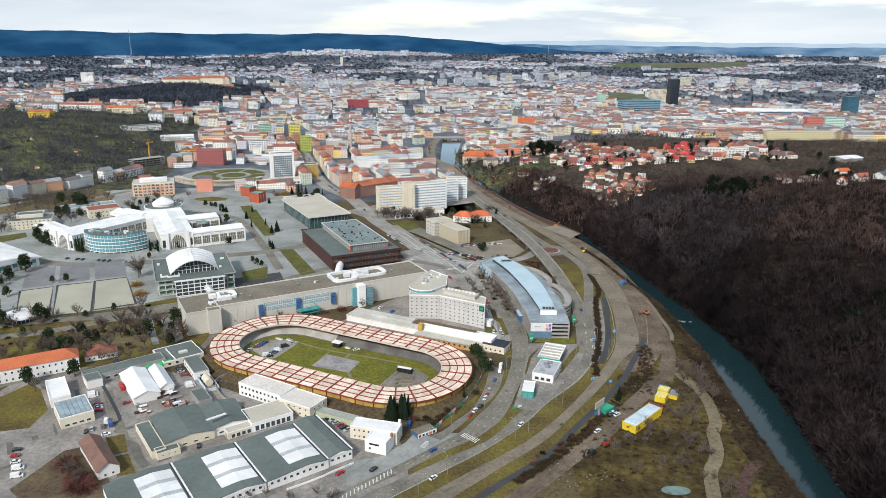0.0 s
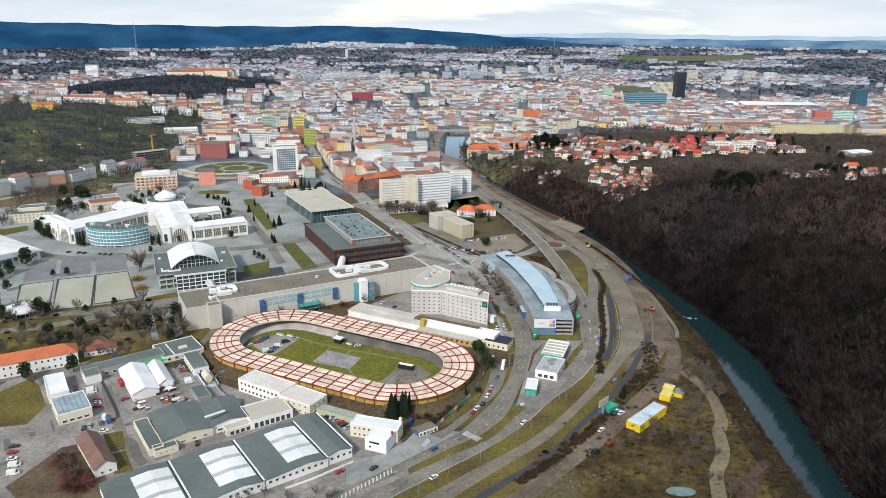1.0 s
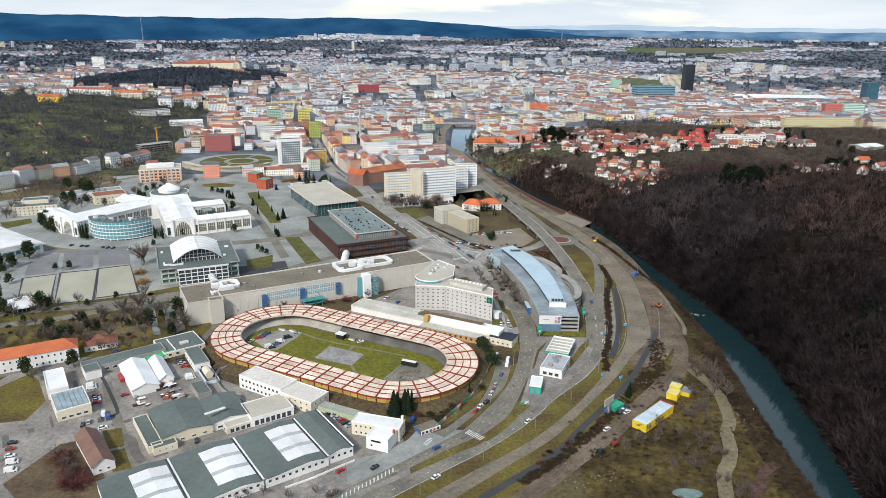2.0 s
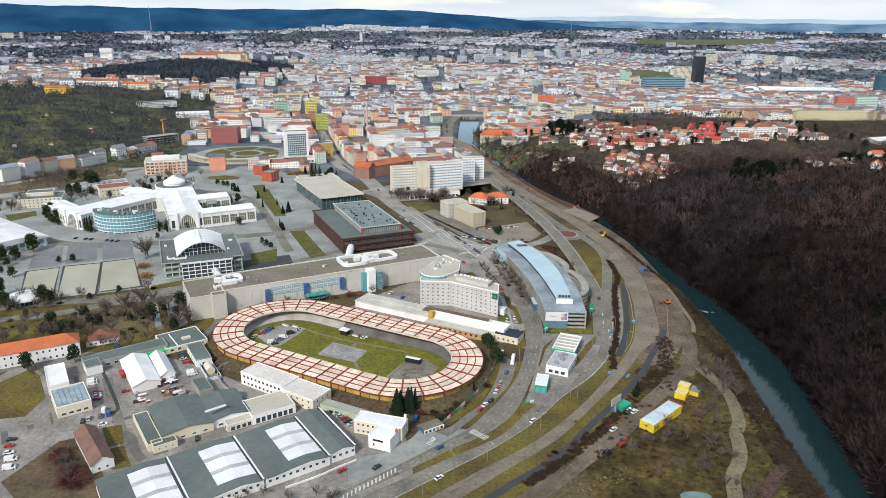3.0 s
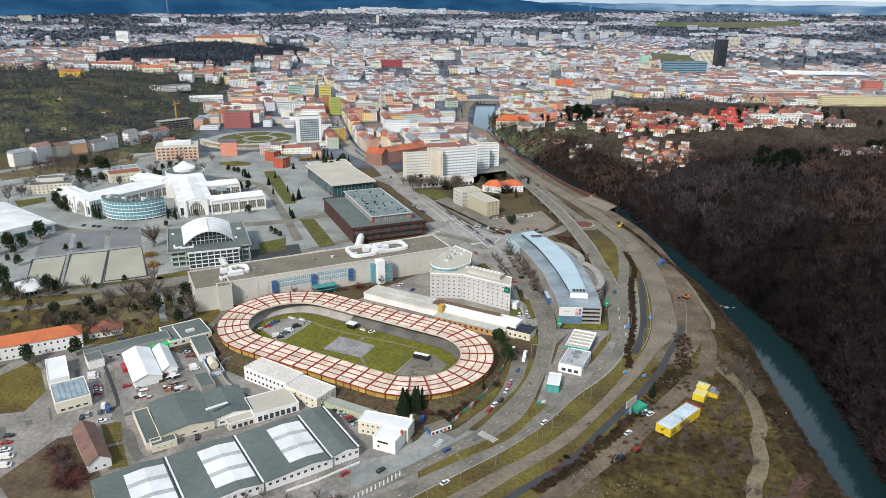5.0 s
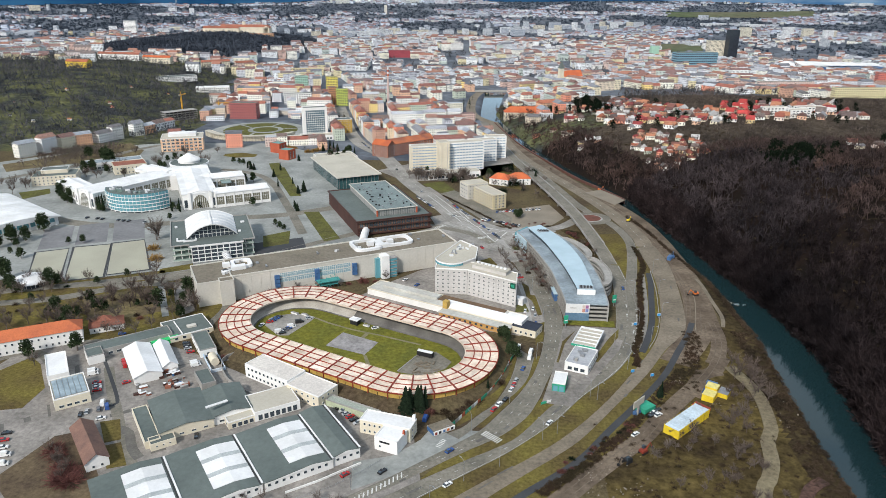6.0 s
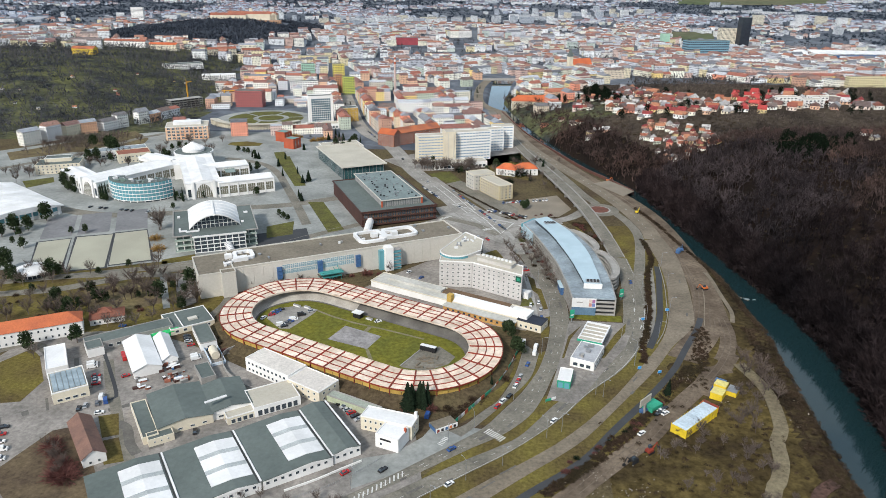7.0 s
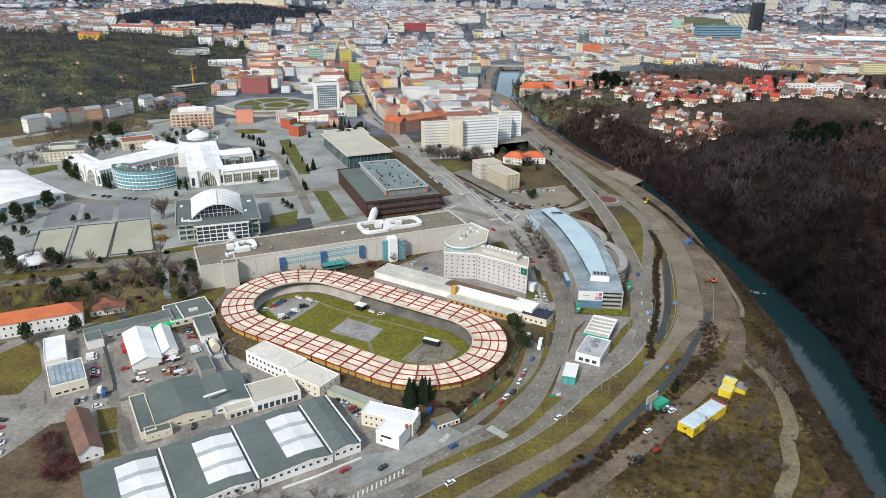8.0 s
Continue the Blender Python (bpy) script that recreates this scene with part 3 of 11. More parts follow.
def block(name, label, x, y, w, d, ang, h, wall, roof, rim=None, z=0.0, roofkind="flat", rise=2.5, along=True, category="building", storeys=0, bay=3.2, win=(1.4, 1.5), glass=None, sides=("front", "left", "right"), first=1.0, group="", bars=1, over=0.0):
    """A building with walls, a roof and its windows."""
    ob = thing(name, x, y, z, ang, label, category, group)
    part("wall", Geo().box(0, 0, -1.0, w, d, h + 1.0), wall, ob)
    if roofkind == "flat":
        part("roof", parapet_roof(w, d, h, over), [roof, rim or wall], ob)
    elif roofkind == "gable":
        part("roof", Geo().gable(0, 0, h, w, d, rise, 0, 1, along=along, over=0.5), [roof, wall], ob)
    else:
        part("roof", Geo().hip(0, 0, h, w, d, rise), roof, ob)
    if storeys:
        sh = h / storeys
        me = window_mesh(win[0], win[1], glass or M_GLASS, bars=bars)
        put_windows(ob, w, d, [first + i * sh for i in range(storeys)], me, bay, sides)
    return ob

# ---- land ----
LEFT_Y = [-400, 200, 272, 288, 313, 355, 393, 415, 443, 456, 496, 529, 560, 602, 640, 676, 700, 728, 767, 838, 934, 1080, 1139, 1362, 1500]
LEFT_X = [128, 152, 159.5, 159, 160, 163, 165.5, 168.5, 165.5, 166, 163.5, 157, 151, 144, 134, 130, 132, 121, 102, 77, 47, 16, -5, -3, 8]
RIGHT_Y = [-400, 200, 274, 310, 351, 394, 447, 491, 513, 575, 619, 690, 728, 767, 838, 934, 1080, 1168, 1405, 1500]
RIGHT_X = [147, 170, 179.5, 183.5, 189.5, 193.5, 190.5, 181.5, 177.5, 167.5, 157, 146, 135, 118, 92, 63, 31, 18, 36, 50]
HILL_Y = [-400, 0, 300, 450, 600, 700, 760, 850, 1000, 1150, 1300, 1500, 2200]
HILL_A = [0.9, 0.9, 0.86, 0.92, 1.0, 0.92, 0.70, 0.74, 0.72, 0.56, 0.30, 0.14, 0.0]
WATER = -3.2


def step01(v):
    v = np.clip(v, 0, 1)
    return v * v * (3 - 2 * v)


def land(x, y):
    """Height of the ground."""
    x, y = np.asarray(x, float), np.asarray(y, float)
    lb, rb = np.interp(y, LEFT_Y, LEFT_X), np.interp(y, RIGHT_Y, RIGHT_X)
    r = np.hypot(x, y)
    s = np.maximum(x - rb - 2, 0)
    h = 63 * np.interp(y, HILL_Y, HILL_A) * (1 - np.exp(-s / np.interp(y, [880, 980, 1100], [57, 95, 130])))
    h = h + 5 * (1 - np.exp(-s / 7.0)) * np.exp(-s / 130) * step01((700 - y) / 90)
    h = h * (1 - 0.75 * step01((x - 700) / 900) * step01((y - 700) / 500))
    h = h + 36 * step01((-x - 430) / 330) * step01((y - 800) / 380) * (1 - 0.6 * step01((y - 1650) / 500))
    h = h + 50 * np.exp(-(((x + 735) / 300) ** 2 + ((y - 2120) / 260) ** 2))
    h = h + 26 * np.exp(-(((x + 150) / 300) ** 2 + ((y - 2350) / 260) ** 2))
    az = np.degrees(np.arctan2(x, np.maximum(y, 1.0)))
    h = h + 118 * np.interp(az, [-35, -20, -6, 6], [0.58, 0.60, 0.80, 1.0]) * np.clip((r - 2300) / 2550, 0, 1) ** 1.35
    h = h + 18 * np.exp(-((az + 5.5) / 6.0) ** 2) * step01((r - 3900) / 600)
    h = h + 6 * np.sin(x / 310 + 1) * np.sin(y / 270) * step01((r - 1500) / 1000)
    wet = step01((x - lb + 3) / 5) * step01((rb + 3 - x) / 5) * (y < 1440)
    h = h - 6.0 * wet
    lumps = 0.5 * np.sin(x / 5.1 + 1.3 * np.sin(y / 7.0)) * np.sin(y / 6.3 + np.sin(x / 9.0))
    waste = step01((x - 95) / 25) * step01((lb - 4 - x) / 8) * step01((y - 200) / 20) * step01((400 - y) / 40)
    slope = step01(s / 30)
    return h + lumps * (0.5 * waste + 1.6 * slope)


def spaced(lo, fine_lo, fine_hi, hi, fine, grow):
    mid = list(np.arange(fine_lo, fine_hi + 0.1, fine))
    out, q, v = [], fine, fine_hi
    while v < hi:
        q *= grow
        v += q
        out.append(min(v, hi))
    back, q, v = [], fine, fine_lo
    while v > lo:
        q *= grow
        v -= q
        back.append(max(v, lo))
    return np.array(back[::-1] + mid + out)


gx, gy = spaced(-4700, -180, 440, 4700, 4.0, 1.06), spaced(-700, 200, 800, 4750, 4.0, 1.05)
GX, GY = np.meshgrid(gx, gy)
GZ = land(GX, GY)
nx, ny = len(gx), len(gy)
idx = np.arange(nx * ny).reshape(ny, nx)
quads = np.stack([idx[:-1, :-1], idx[:-1, 1:], idx[1:, 1:], idx[1:, :-1]], -1).reshape(-1, 4)
tris = np.concatenate([quads[:, [0, 1, 2]], quads[:, [0, 2, 3]]])
tc = np.stack([GX.ravel(), GY.ravel()], 1)[tris].mean(1)
tz = GZ.ravel()[tris].mean(1)
rb_t, lb_t = np.interp(tc[:, 1], RIGHT_Y, RIGHT_X), np.interp(tc[:, 1], LEFT_Y, LEFT_X)
kind = np.zeros(len(tris), int)
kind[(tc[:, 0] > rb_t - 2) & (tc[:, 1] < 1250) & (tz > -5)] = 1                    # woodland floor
kind[(tc[:, 0] > 60) & (tc[:, 0] < lb_t + 3) & (tc[:, 1] < 430)] = 2               # waste ground by the river
kind[(tc[:, 0] > lb_t - np.interp(tc[:, 1], [230, 300, 400, 440, 470, 640], [22, 15, 12, 14, 15, 12])) & (tc[:, 0] < lb_t + 3) & (tc[:, 1] < 640)] = 6   # eroded river bank
kind[(tc[:, 0] < -430) & (tc[:, 1] > 900) & (tc[:, 1] < 1700) & (tz > 6)] = 3      # garden slopes
sr = tc[:, 0] - rb_t
kind[(sr > 45) & (tc[:, 1] > 730) & (tc[:, 1] < 1300) & (kind == 1)] = 5
kind[(tc[:, 1] > 905) & (sr > -2) & (sr < 100) & ((kind == 1) | (kind == 5))] = 3
town = (tc[:, 1] > 830) & (kind == 0)
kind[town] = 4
kind[(kind == 4) & (tc[:, 0] < -395) & (tc[:, 1] < 1490) & (tc[:, 1] < 1000 + (-tc[:, 0] - 395) * 4)] = 3
# Litter is darker than its own tone, for the shade under the trees.
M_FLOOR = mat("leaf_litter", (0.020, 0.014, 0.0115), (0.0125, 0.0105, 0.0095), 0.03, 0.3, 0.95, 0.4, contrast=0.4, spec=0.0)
M_GARDEN = mat("garden_slope", (0.108, 0.110, 0.052), (0.034, 0.038, 0.042), 0.026, 0.12, 0.95, 0.4, contrast=0.7, spec=0.0)
# Town ground is tinted bluish in place of the haze above it.
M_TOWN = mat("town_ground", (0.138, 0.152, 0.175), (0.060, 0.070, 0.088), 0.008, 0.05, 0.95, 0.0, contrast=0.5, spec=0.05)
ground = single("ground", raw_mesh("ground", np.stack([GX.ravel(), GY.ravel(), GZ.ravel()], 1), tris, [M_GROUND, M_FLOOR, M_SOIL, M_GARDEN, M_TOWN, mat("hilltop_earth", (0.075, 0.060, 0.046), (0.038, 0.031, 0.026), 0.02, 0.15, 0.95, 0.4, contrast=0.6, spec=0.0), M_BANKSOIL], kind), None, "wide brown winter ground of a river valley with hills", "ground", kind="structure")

# river
M_WATER = bpy.data.materials.new("river_water")
M_WATER.use_nodes = True
_n, _l = M_WATER.node_tree.nodes, M_WATER.node_tree.links
_b = _n["Principled BSDF"]
_b.inputs["Base Color"].default_value, _b.inputs["Roughness"].default_value = (0.010, 0.027, 0.031, 1), 0.05
_b.inputs["IOR"].default_value, _b.inputs["Specular IOR Level"].default_value = 1.36, 0.95
_g, _t, _bp = _n.new("ShaderNodeNewGeometry"), _n.new("ShaderNodeTexNoise"), _n.new("ShaderNodeBump")
_t.inputs["Scale"].default_value, _t.inputs["Detail"].default_value = 0.5, 4
_bp.inputs["Strength"].default_value, _bp.inputs["Distance"].default_value = 0.07, 0.2
_l.new(_g.outputs["Position"], _t.inputs["Vector"])
_l.new(_t.outputs["Fac"], _bp.inputs["Height"])
_l.new(_bp.outputs[0], _b.inputs["Normal"])
g = Geo()
ys = list(range(-300, 1440, 20))
for y0, y1 in zip(ys, ys[1:]):
    q = [(float(np.interp(y, LEFT_Y, LEFT_X)) - 6, float(np.interp(y, RIGHT_Y, RIGHT_X)) + 6, y) for y in (y0, y1)]
    g.face([(q[0][0], y0, WATER), (q[0][1], y0, WATER), (q[1][1], y1, WATER), (q[1][0], y1, WATER)])
river = single("water", g, M_WATER, "calm dark green river with reflections of the wooded bank", "river", kind="structure")

# far hills, beyond the town: glowing colours that hold the haze
M_HILLS = glow("hazed_hills_glow", (0.012, 0.058, 0.140), (0.030, 0.110, 0.225), 0.004)
M_PLAIN = glow("hazed_plain_glow", (0.06, 0.15, 0.29), (0.22, 0.34, 0.48), 0.006)
M_RIDGE = glow("hazed_ridge_glow", (0.42, 0.56, 0.70), (0.52, 0.65, 0.77), 0.004)
EYE = Vector((5.0, 25.0, 187.0))


def ridge(name, radius, profile, foot, material, label):
    """A line of hills on the horizon; profile: degrees to the right, height in degrees above the level."""
    g = Geo()
    A = [p[0] for p in profile]
    B = [p[1] for p in profile]
    steps = np.linspace(A[0], A[-1], 180)
    pts = []
    for a in steps:
        e = float(np.interp(a, A, B)) + 0.025 * math.sin(a * 1.1) + 0.012 * math.sin(a * 3.7 + 1) + 0.01 * math.sin(a * 13.0)
        x, y = EYE.x + radius * math.sin(radians(a)), EYE.y + radius * math.cos(radians(a))
        pts.append(((x, y, foot), (x, y, EYE.z + radius * math.tan(radians(e)))))
    for p, q in zip(pts, pts[1:]):
        g.face([p[0], q[0], q[1], p[1]])
    return single(name, g, material, label, "hills", kind="structure")


ridge("backdrop_hills", 4700, [(-60, 0.7), (-32, 0.44), (-27, 0.37), (-22, 0.31), (-17, 0.28), (-12, 0.32), (-8, 0.4), (-4, 0.28), (0, 0.05), (2, -0.12), (5, -0.35), (9, -0.7), (14, -0.9), (20, -1.2)], 40, M_HILLS, "glowing backdrop of wooded hills, tinted dark blue for haze")
ridge("backdrop_plain", 4720, [(-20, -0.6), (2, -0.28), (8, -0.32), (20, -0.36), (34, -0.3), (60, -0.2)], 30, M_PLAIN, "glowing backdrop of a distant plain, tinted pale blue for haze")
ridge("backdrop_ridge", 4740, [(-5, -0.2), (3, -0.12), (8, -0.05), (12, 0.06), (16, -0.02), (22, -0.06), (34, -0.04), (60, 0.0)], 60, M_RIDGE, "glowing backdrop of a faint ridge, tinted pale for haze")

# ---- roads ----
def road(name, points, width, material, label, z=0.10, kerbs=True, dashes=None, edges=False, category="road"):
    line = spline(points, 4.0)
    ob = single(name, ribbon(Geo(), line, -width / 2, width / 2, z), material, label, category, kind="structure")
    if kerbs:
        for o in (-width / 2 - 0.3, width / 2):
            part("kerb", ribbon(Geo(), line, o, o + 0.3, z + 0.12), M_KERBDULL, ob)
    if edges:
        for o in (-width / 2 + 0.4, width / 2 - 0.55):
            part("edge_line", ribbon(Geo(), line, o, o + 0.18, z + 0.012, 0.01), M_LINE, ob)
    for off in dashes or ():
        g, fine = Geo(), spline(points, 1.0)
        for i in range(0, len(fine) - 4, 9):
            ribbon(g, fine[i:i + 4], off - 0.09, off + 0.09, z + 0.012, 0.01)
        part("dashed_line", g, M_LINE, ob)
    return ob, line


def aside(points, d):
    """The same line, d metres further to its right."""
    out = []
    for i, p in enumerate(points):
        a, b = points[max(i - 1, 0)], points[min(i + 1, len(points) - 1)]
        k = math.hypot(b[0] - a[0], b[1] - a[1])
        out.append((p[0] + (b[1] - a[1]) / k * d, p[1] - (b[0] - a[0]) / k * d))
    return out


# low ground cover first: lawns and yards
def sheet(name, ring, material, label, z=0.04, category="ground", kind="structure"):
    return single(name, slab(Geo(), ring, z), material, label, category, kind=kind)


corridor = spline([(2, 240), (32, 283), (62, 315), (86, 350), (104, 400), (116, 460), (118, 530), (108, 590)], 5)
single("lawn", ribbon(Geo(), corridor, -34, 13, 0.03), M_GRASS, "strip of yellowish winter grass between the carriageways", "lawn", kind="structure")
sheet("yard_works", [(-260, 225), (-40, 225), (-14, 272), (-22, 312), (-60, 335), (-112, 350), (-150, 372), (-185, 385), (-240, 372)], M_YARD, "grey paved works yard with stains", 0.035, "yard")
sheet("pavement_fair", [(-560, 610), (-470, 540), (-345, 455), (-190, 470), (-150, 500), (-85, 545), (-120, 660), (-200, 860), (-260, 905), (-380, 900), (-450, 870), (-540, 770)], M_PLAZA, "pale grey paving of the exhibition grounds", 0.035, "pavement")
sheet("lawn_park", [(-330, 380), (-190, 372), (-152, 400), (-150, 430), (-182, 452), (-205, 470), (-330, 445)], M_GRASS, "patchy winter lawn with shrubs", 0.05, "lawn")
sheet("pavement_hotel", [(-85, 430), (30, 405), (46, 412), (44, 470), (20, 540), (-30, 600), (-70, 560), (-20, 520), (-60, 470)], M_YARD, "grey paved forecourt round the hotel", 0.045, "pavement")
sheet("car_park", [(0, 612), (14, 640), (40, 655), (66, 669), (76, 630), (64, 609), (34, 599)], M_GRAVEL, "gravel car park with rows of parked cars", 0.05, "car park")
sheet("garage_ground", [(44, 402), (70, 398), (92, 425), (100, 470), (96, 540), (70, 590), (30, 590), (46, 520), (58, 460)], M_GROUND, "brown verge round the parking garage", 0.05, "ground")

def lane(name, left, right, material, label, z=0.10, kerbs=True, dashes=(), edges=()):
    """A road between its two edges, each a smooth line; dashes and edges are shares of its width."""
    n = 90
    sides = []
    for pts in (left, right):
        fine = spline(pts, 1.0)
        d = np.concatenate([[0], np.cumsum([(q - p).length for p, q in zip(fine, fine[1:])])])
        at = np.linspace(0, d[-1], n)
        sides.append(np.stack([np.interp(at, d, [p[k] for p in fine]) for k in (0, 1)], 1))
    A, B = sides

    def strip(u, v, top, thick):
        g = Geo()
        for i in range(n):
            p, q = A[i] + (B[i] - A[i]) * u, A[i] + (B[i] - A[i]) * v
            g.v.extend([(*p, top - thick), (*p, top), (*q, top), (*q, top - thick)])
        for i in range(n - 1):
            a, b = 4 * i, 4 * i + 4
            for q in ((a + 1, b + 1, b + 2, a + 2), (a, b, b + 1, a + 1), (a + 2, b + 2, b + 3, a + 3)):
                g.f.append(q[::-1])
                g.m.append(0)
                g.uv.append([(0.0, 0.0)] * 4)
        return g
    ob = single(name, strip(0, 1, z, 0.4), material, label, "road", kind="structure")
    mean = float(np.linalg.norm(B - A, axis=1).mean())
    if kerbs:
        for u, v in ((-0.28 / mean, 0.0), (1.0, 1 + 0.28 / mean)):
            part("kerb", strip(u, v, z + 0.12, 0.5), M_KERBDULL, ob)
    for f in edges:
        part("edge_line", strip(f, f + 0.2 / mean, z + 0.012, 0.01), M_LINE, ob)
    mid = [Vector((*(A[i] + B[i]) / 2, 0.0)) for i in range(n)]
    for f in dashes:
        line = spline([tuple(A[i] + (B[i] - A[i]) * f) for i in range(0, n, 3)], 1.0)
        g = Geo()
        for i in range(0, len(line) - 4, 9):
            ribbon(g, line[i:i + 3], -0.07, 0.07, z + 0.012, 0.01)
        part("dashed_line", g, M_LINE, ob)
    return ob, spline([tuple(p) for p in mid[::4]], 4.0)


avenue, avenue_line = lane("road_avenue", [(-62, 246), (-37, 267.3), (-25.5, 277.2), (-9.1, 292.7), (-0.3, 301.1), (9.4, 311.1), (18.1, 325.4), (26.4, 339.9), (33, 355.4), (36.7, 366.2), (41.9, 389.6), (45.5, 422.7), (42.9, 456.7), (36.9, 486.6), (29.4, 521)], [(-57, 243), (-36.1, 262.5), (-26.5, 269.6), (-12.6, 281.8), (2.4, 295), (11.6, 302.3), (19.9, 309.8), (29.9, 323.2), (36.5, 338.9), (41.8, 356.2), (47, 372.7), (51.2, 390.6), (55.8, 427.4), (54.4, 458), (49.4, 492.7), (42.4, 526)], M_ASPHALT, "grey asphalt avenue past the cycle track", 0.09, dashes=(0.36, 0.68))
far_avenue, far_avenue_line = road("road_avenue_beyond", [(35.9, 523.5), (30, 538), (14, 566), (-8, 600), (-38, 668), (-73, 741), (-112, 846), (-150, 909), (-178, 983), (-205, 1080), (-238, 1200)], 17.0, M_ASPHALT_PALE, "pale grey asphalt avenue leading into the town", 0.094, dashes=(-3, 3))
ringroad, ring_line = lane("road_ring", [(-50, 246), (-27.7, 263.9), (-7.9, 280), (5, 290.2), (14.1, 296.9), (25.9, 307.6), (40.3, 329.9), (47.4, 339.7), (63.6, 367), (73, 379), (80.6, 393.7), (87, 420.2), (91.5, 450), (95.7, 493.1), (95, 522.7)], [(-35, 246), (-12.9, 265.7), (-3, 274.5), (7.6, 283.9), (18.8, 293.8), (30.7, 306.2), (43.6, 321.6), (58.2, 343.2), (73.9, 362.1), (83.5, 376.5), (92.2, 395), (99.3, 421.6), (103.2, 443.6), (105.2, 476.2), (104.5, 520)], M_ASPHALT, "wide grey asphalt carriageway curving along the river", 0.10, dashes=(0.5,), edges=(0.95,))
dusty, dusty_line = lane("road_dusty", [(-24, 244), (0, 266), (12.3, 277.4), (18.8, 282.7), (30.2, 292.8), (42.4, 304.7), (55.9, 320.8), (71.1, 342.2), (86.2, 367.1), (101.2, 393.5), (110.6, 416), (117.9, 445.1), (123.4, 478.2), (125.8, 515.8), (124, 558.9)], [(-10, 244), (7, 261), (18.9, 272.9), (30, 283.8), (41.8, 295.1), (54.7, 309.4), (74.4, 337.9), (93.9, 366.8), (109.2, 393.7), (125.1, 417.5), (131.2, 439.1), (137.1, 479.7), (141.2, 527.8), (139, 565)], M_DUSTY, "dusty brown-grey carriageway beside building works", 0.11, kerbs=False)
far_dusty, far_dusty_line = road("road_dusty_beyond", [(131.5, 562), (131, 586), (121, 640), (100, 710), (75, 778), (50, 855), (32, 945), (14, 1088)], 13.0, M_DUSTY, "dusty carriageway under repair along the river", 0.112, kerbs=False, dashes=(0,))
cycle, _ = road("path_cycle", [(12, 255), (29.6, 272.2), (40.9, 282.3), (53.3, 295.5), (67.4, 315.9), (86.7, 342.4), (103.4, 367.8), (116.7, 394.5), (126.8, 414.4), (133, 430)], 3.4, M_ASPHALT_DARK, "narrow dark asphalt cycle path", 0.12, kerbs=False, category="path")
road("path_cycle", [(96, 391), (98.1, 395.6), (104.2, 412), (110.3, 433.2), (114, 452.4), (120.4, 486.7), (123.1, 507.6)], 3.8, M_ASPHALT_DARK, "narrow dark asphalt cycle path", 0.125, kerbs=False, category="path")
road("path_pale", [(95, 395), (98.4, 401.8), (105.6, 429.2), (109.6, 448), (113.1, 468.5), (118.5, 505.1)], 2.6, M_KERBDULL, "pale concrete footpath beside a hedge", 0.122, kerbs=False, category="path")
single("low_wall", ribbon(Geo(), spline([(101.1, 395.9), (107.3, 409.1), (113.8, 430), (118, 452.9), (121.9, 478), (125, 510.7)], 3), -0.15, 0.15, 0.7, 1.0), M_CONCRETE, "low concrete retaining wall beside a carriageway", "wall", kind="structure")
haul, _ = road("track_haul", [(24, 250), (44.9, 271.9), (55.2, 283.5), (69.6, 299), (81.6, 312), (91.8, 326.6), (105.7, 344.6), (118, 360), (129, 376), (138, 394), (143, 412), (145, 432), (149, 470), (148, 530), (146, 600), (132, 660), (112, 706), (85, 770), (58, 850)], 8.6, M_DIRT, "rutted brown dirt haul road", 0.08, kerbs=False, category="track")
for o in (-1.8, 1.2):
    part("wheel_rut", ribbon(Geo(), spline([(24, 250), (44.9, 271.9), (55.2, 283.5), (69.6, 299), (81.6, 312), (91.8, 326.6), (105.7, 344.6), (118, 360), (129, 376), (138, 394), (143, 412), (145, 432)], 3), o, o + 0.4, 0.085, 0.02), mat("rut_mud", (0.155, 0.122, 0.090), (0.10, 0.078, 0.058), 0.1, 0.6, 0.95, contrast=0.4), haul)
sheet("dirt_yard", [(108, 352), (122, 340), (131, 352), (134, 372), (142, 386), (138, 394), (124, 380)], M_DIRT, "churned bare earth by the site containers", 0.07, "yard")
works_strip = single("works_strip", ribbon(Geo(), spline([(112, 380), (134, 420), (147, 480), (146, 560), (140, 610), (128, 660), (112, 700), (90, 760), (64, 845), (34, 950), (14, 1080)], 6), -9, 8, 0.06), M_DIRT, "bare earth strip of riverside building works", "ground", kind="structure")
rut = spline([(134, 420), (147, 480), (146, 560), (140, 610), (128, 660), (112, 700), (90, 760), (64, 845)], 6)
for o in (-7, -4.6, -1.5, 1.6, 4.2, 6.4):
    part("wheel_rut", ribbon(Geo(), rut, o + 0.0, o + 0.55, 0.068, 0.02), (MATS["rut_mud"], M_DUSTY)[int(o * 10) % 2], works_strip)
road("path_bank", [(153.6, 500), (154.6, 488), (154, 464), (153.5, 440), (150, 426)], 2.4, M_DUSTY, "pale worn path along the river bank", 0.25, kerbs=False, category="path")
sheet("scrub_ground", [(68, 600), (90.4, 592), (96, 551), (97, 524), (91, 533), (79, 577)], M_BANKSOIL, "brown trampled earth under the viaduct", 0.06, "ground")
bank, _ = road("track_bank", [(112, 240), (121.5, 277), (126.5, 285.5), (132.2, 298), (135.6, 313), (140.5, 322), (144.5, 346), (143.5, 361), (139, 378)], 6.2, mat("worn_track", (0.20, 0.17, 0.11), (0.15, 0.125, 0.085), 0.08, 0.6, 0.95, 0.3, contrast=0.4, spec=0.05), "pale worn dirt track by the river", 0.5, kerbs=False, category="track")

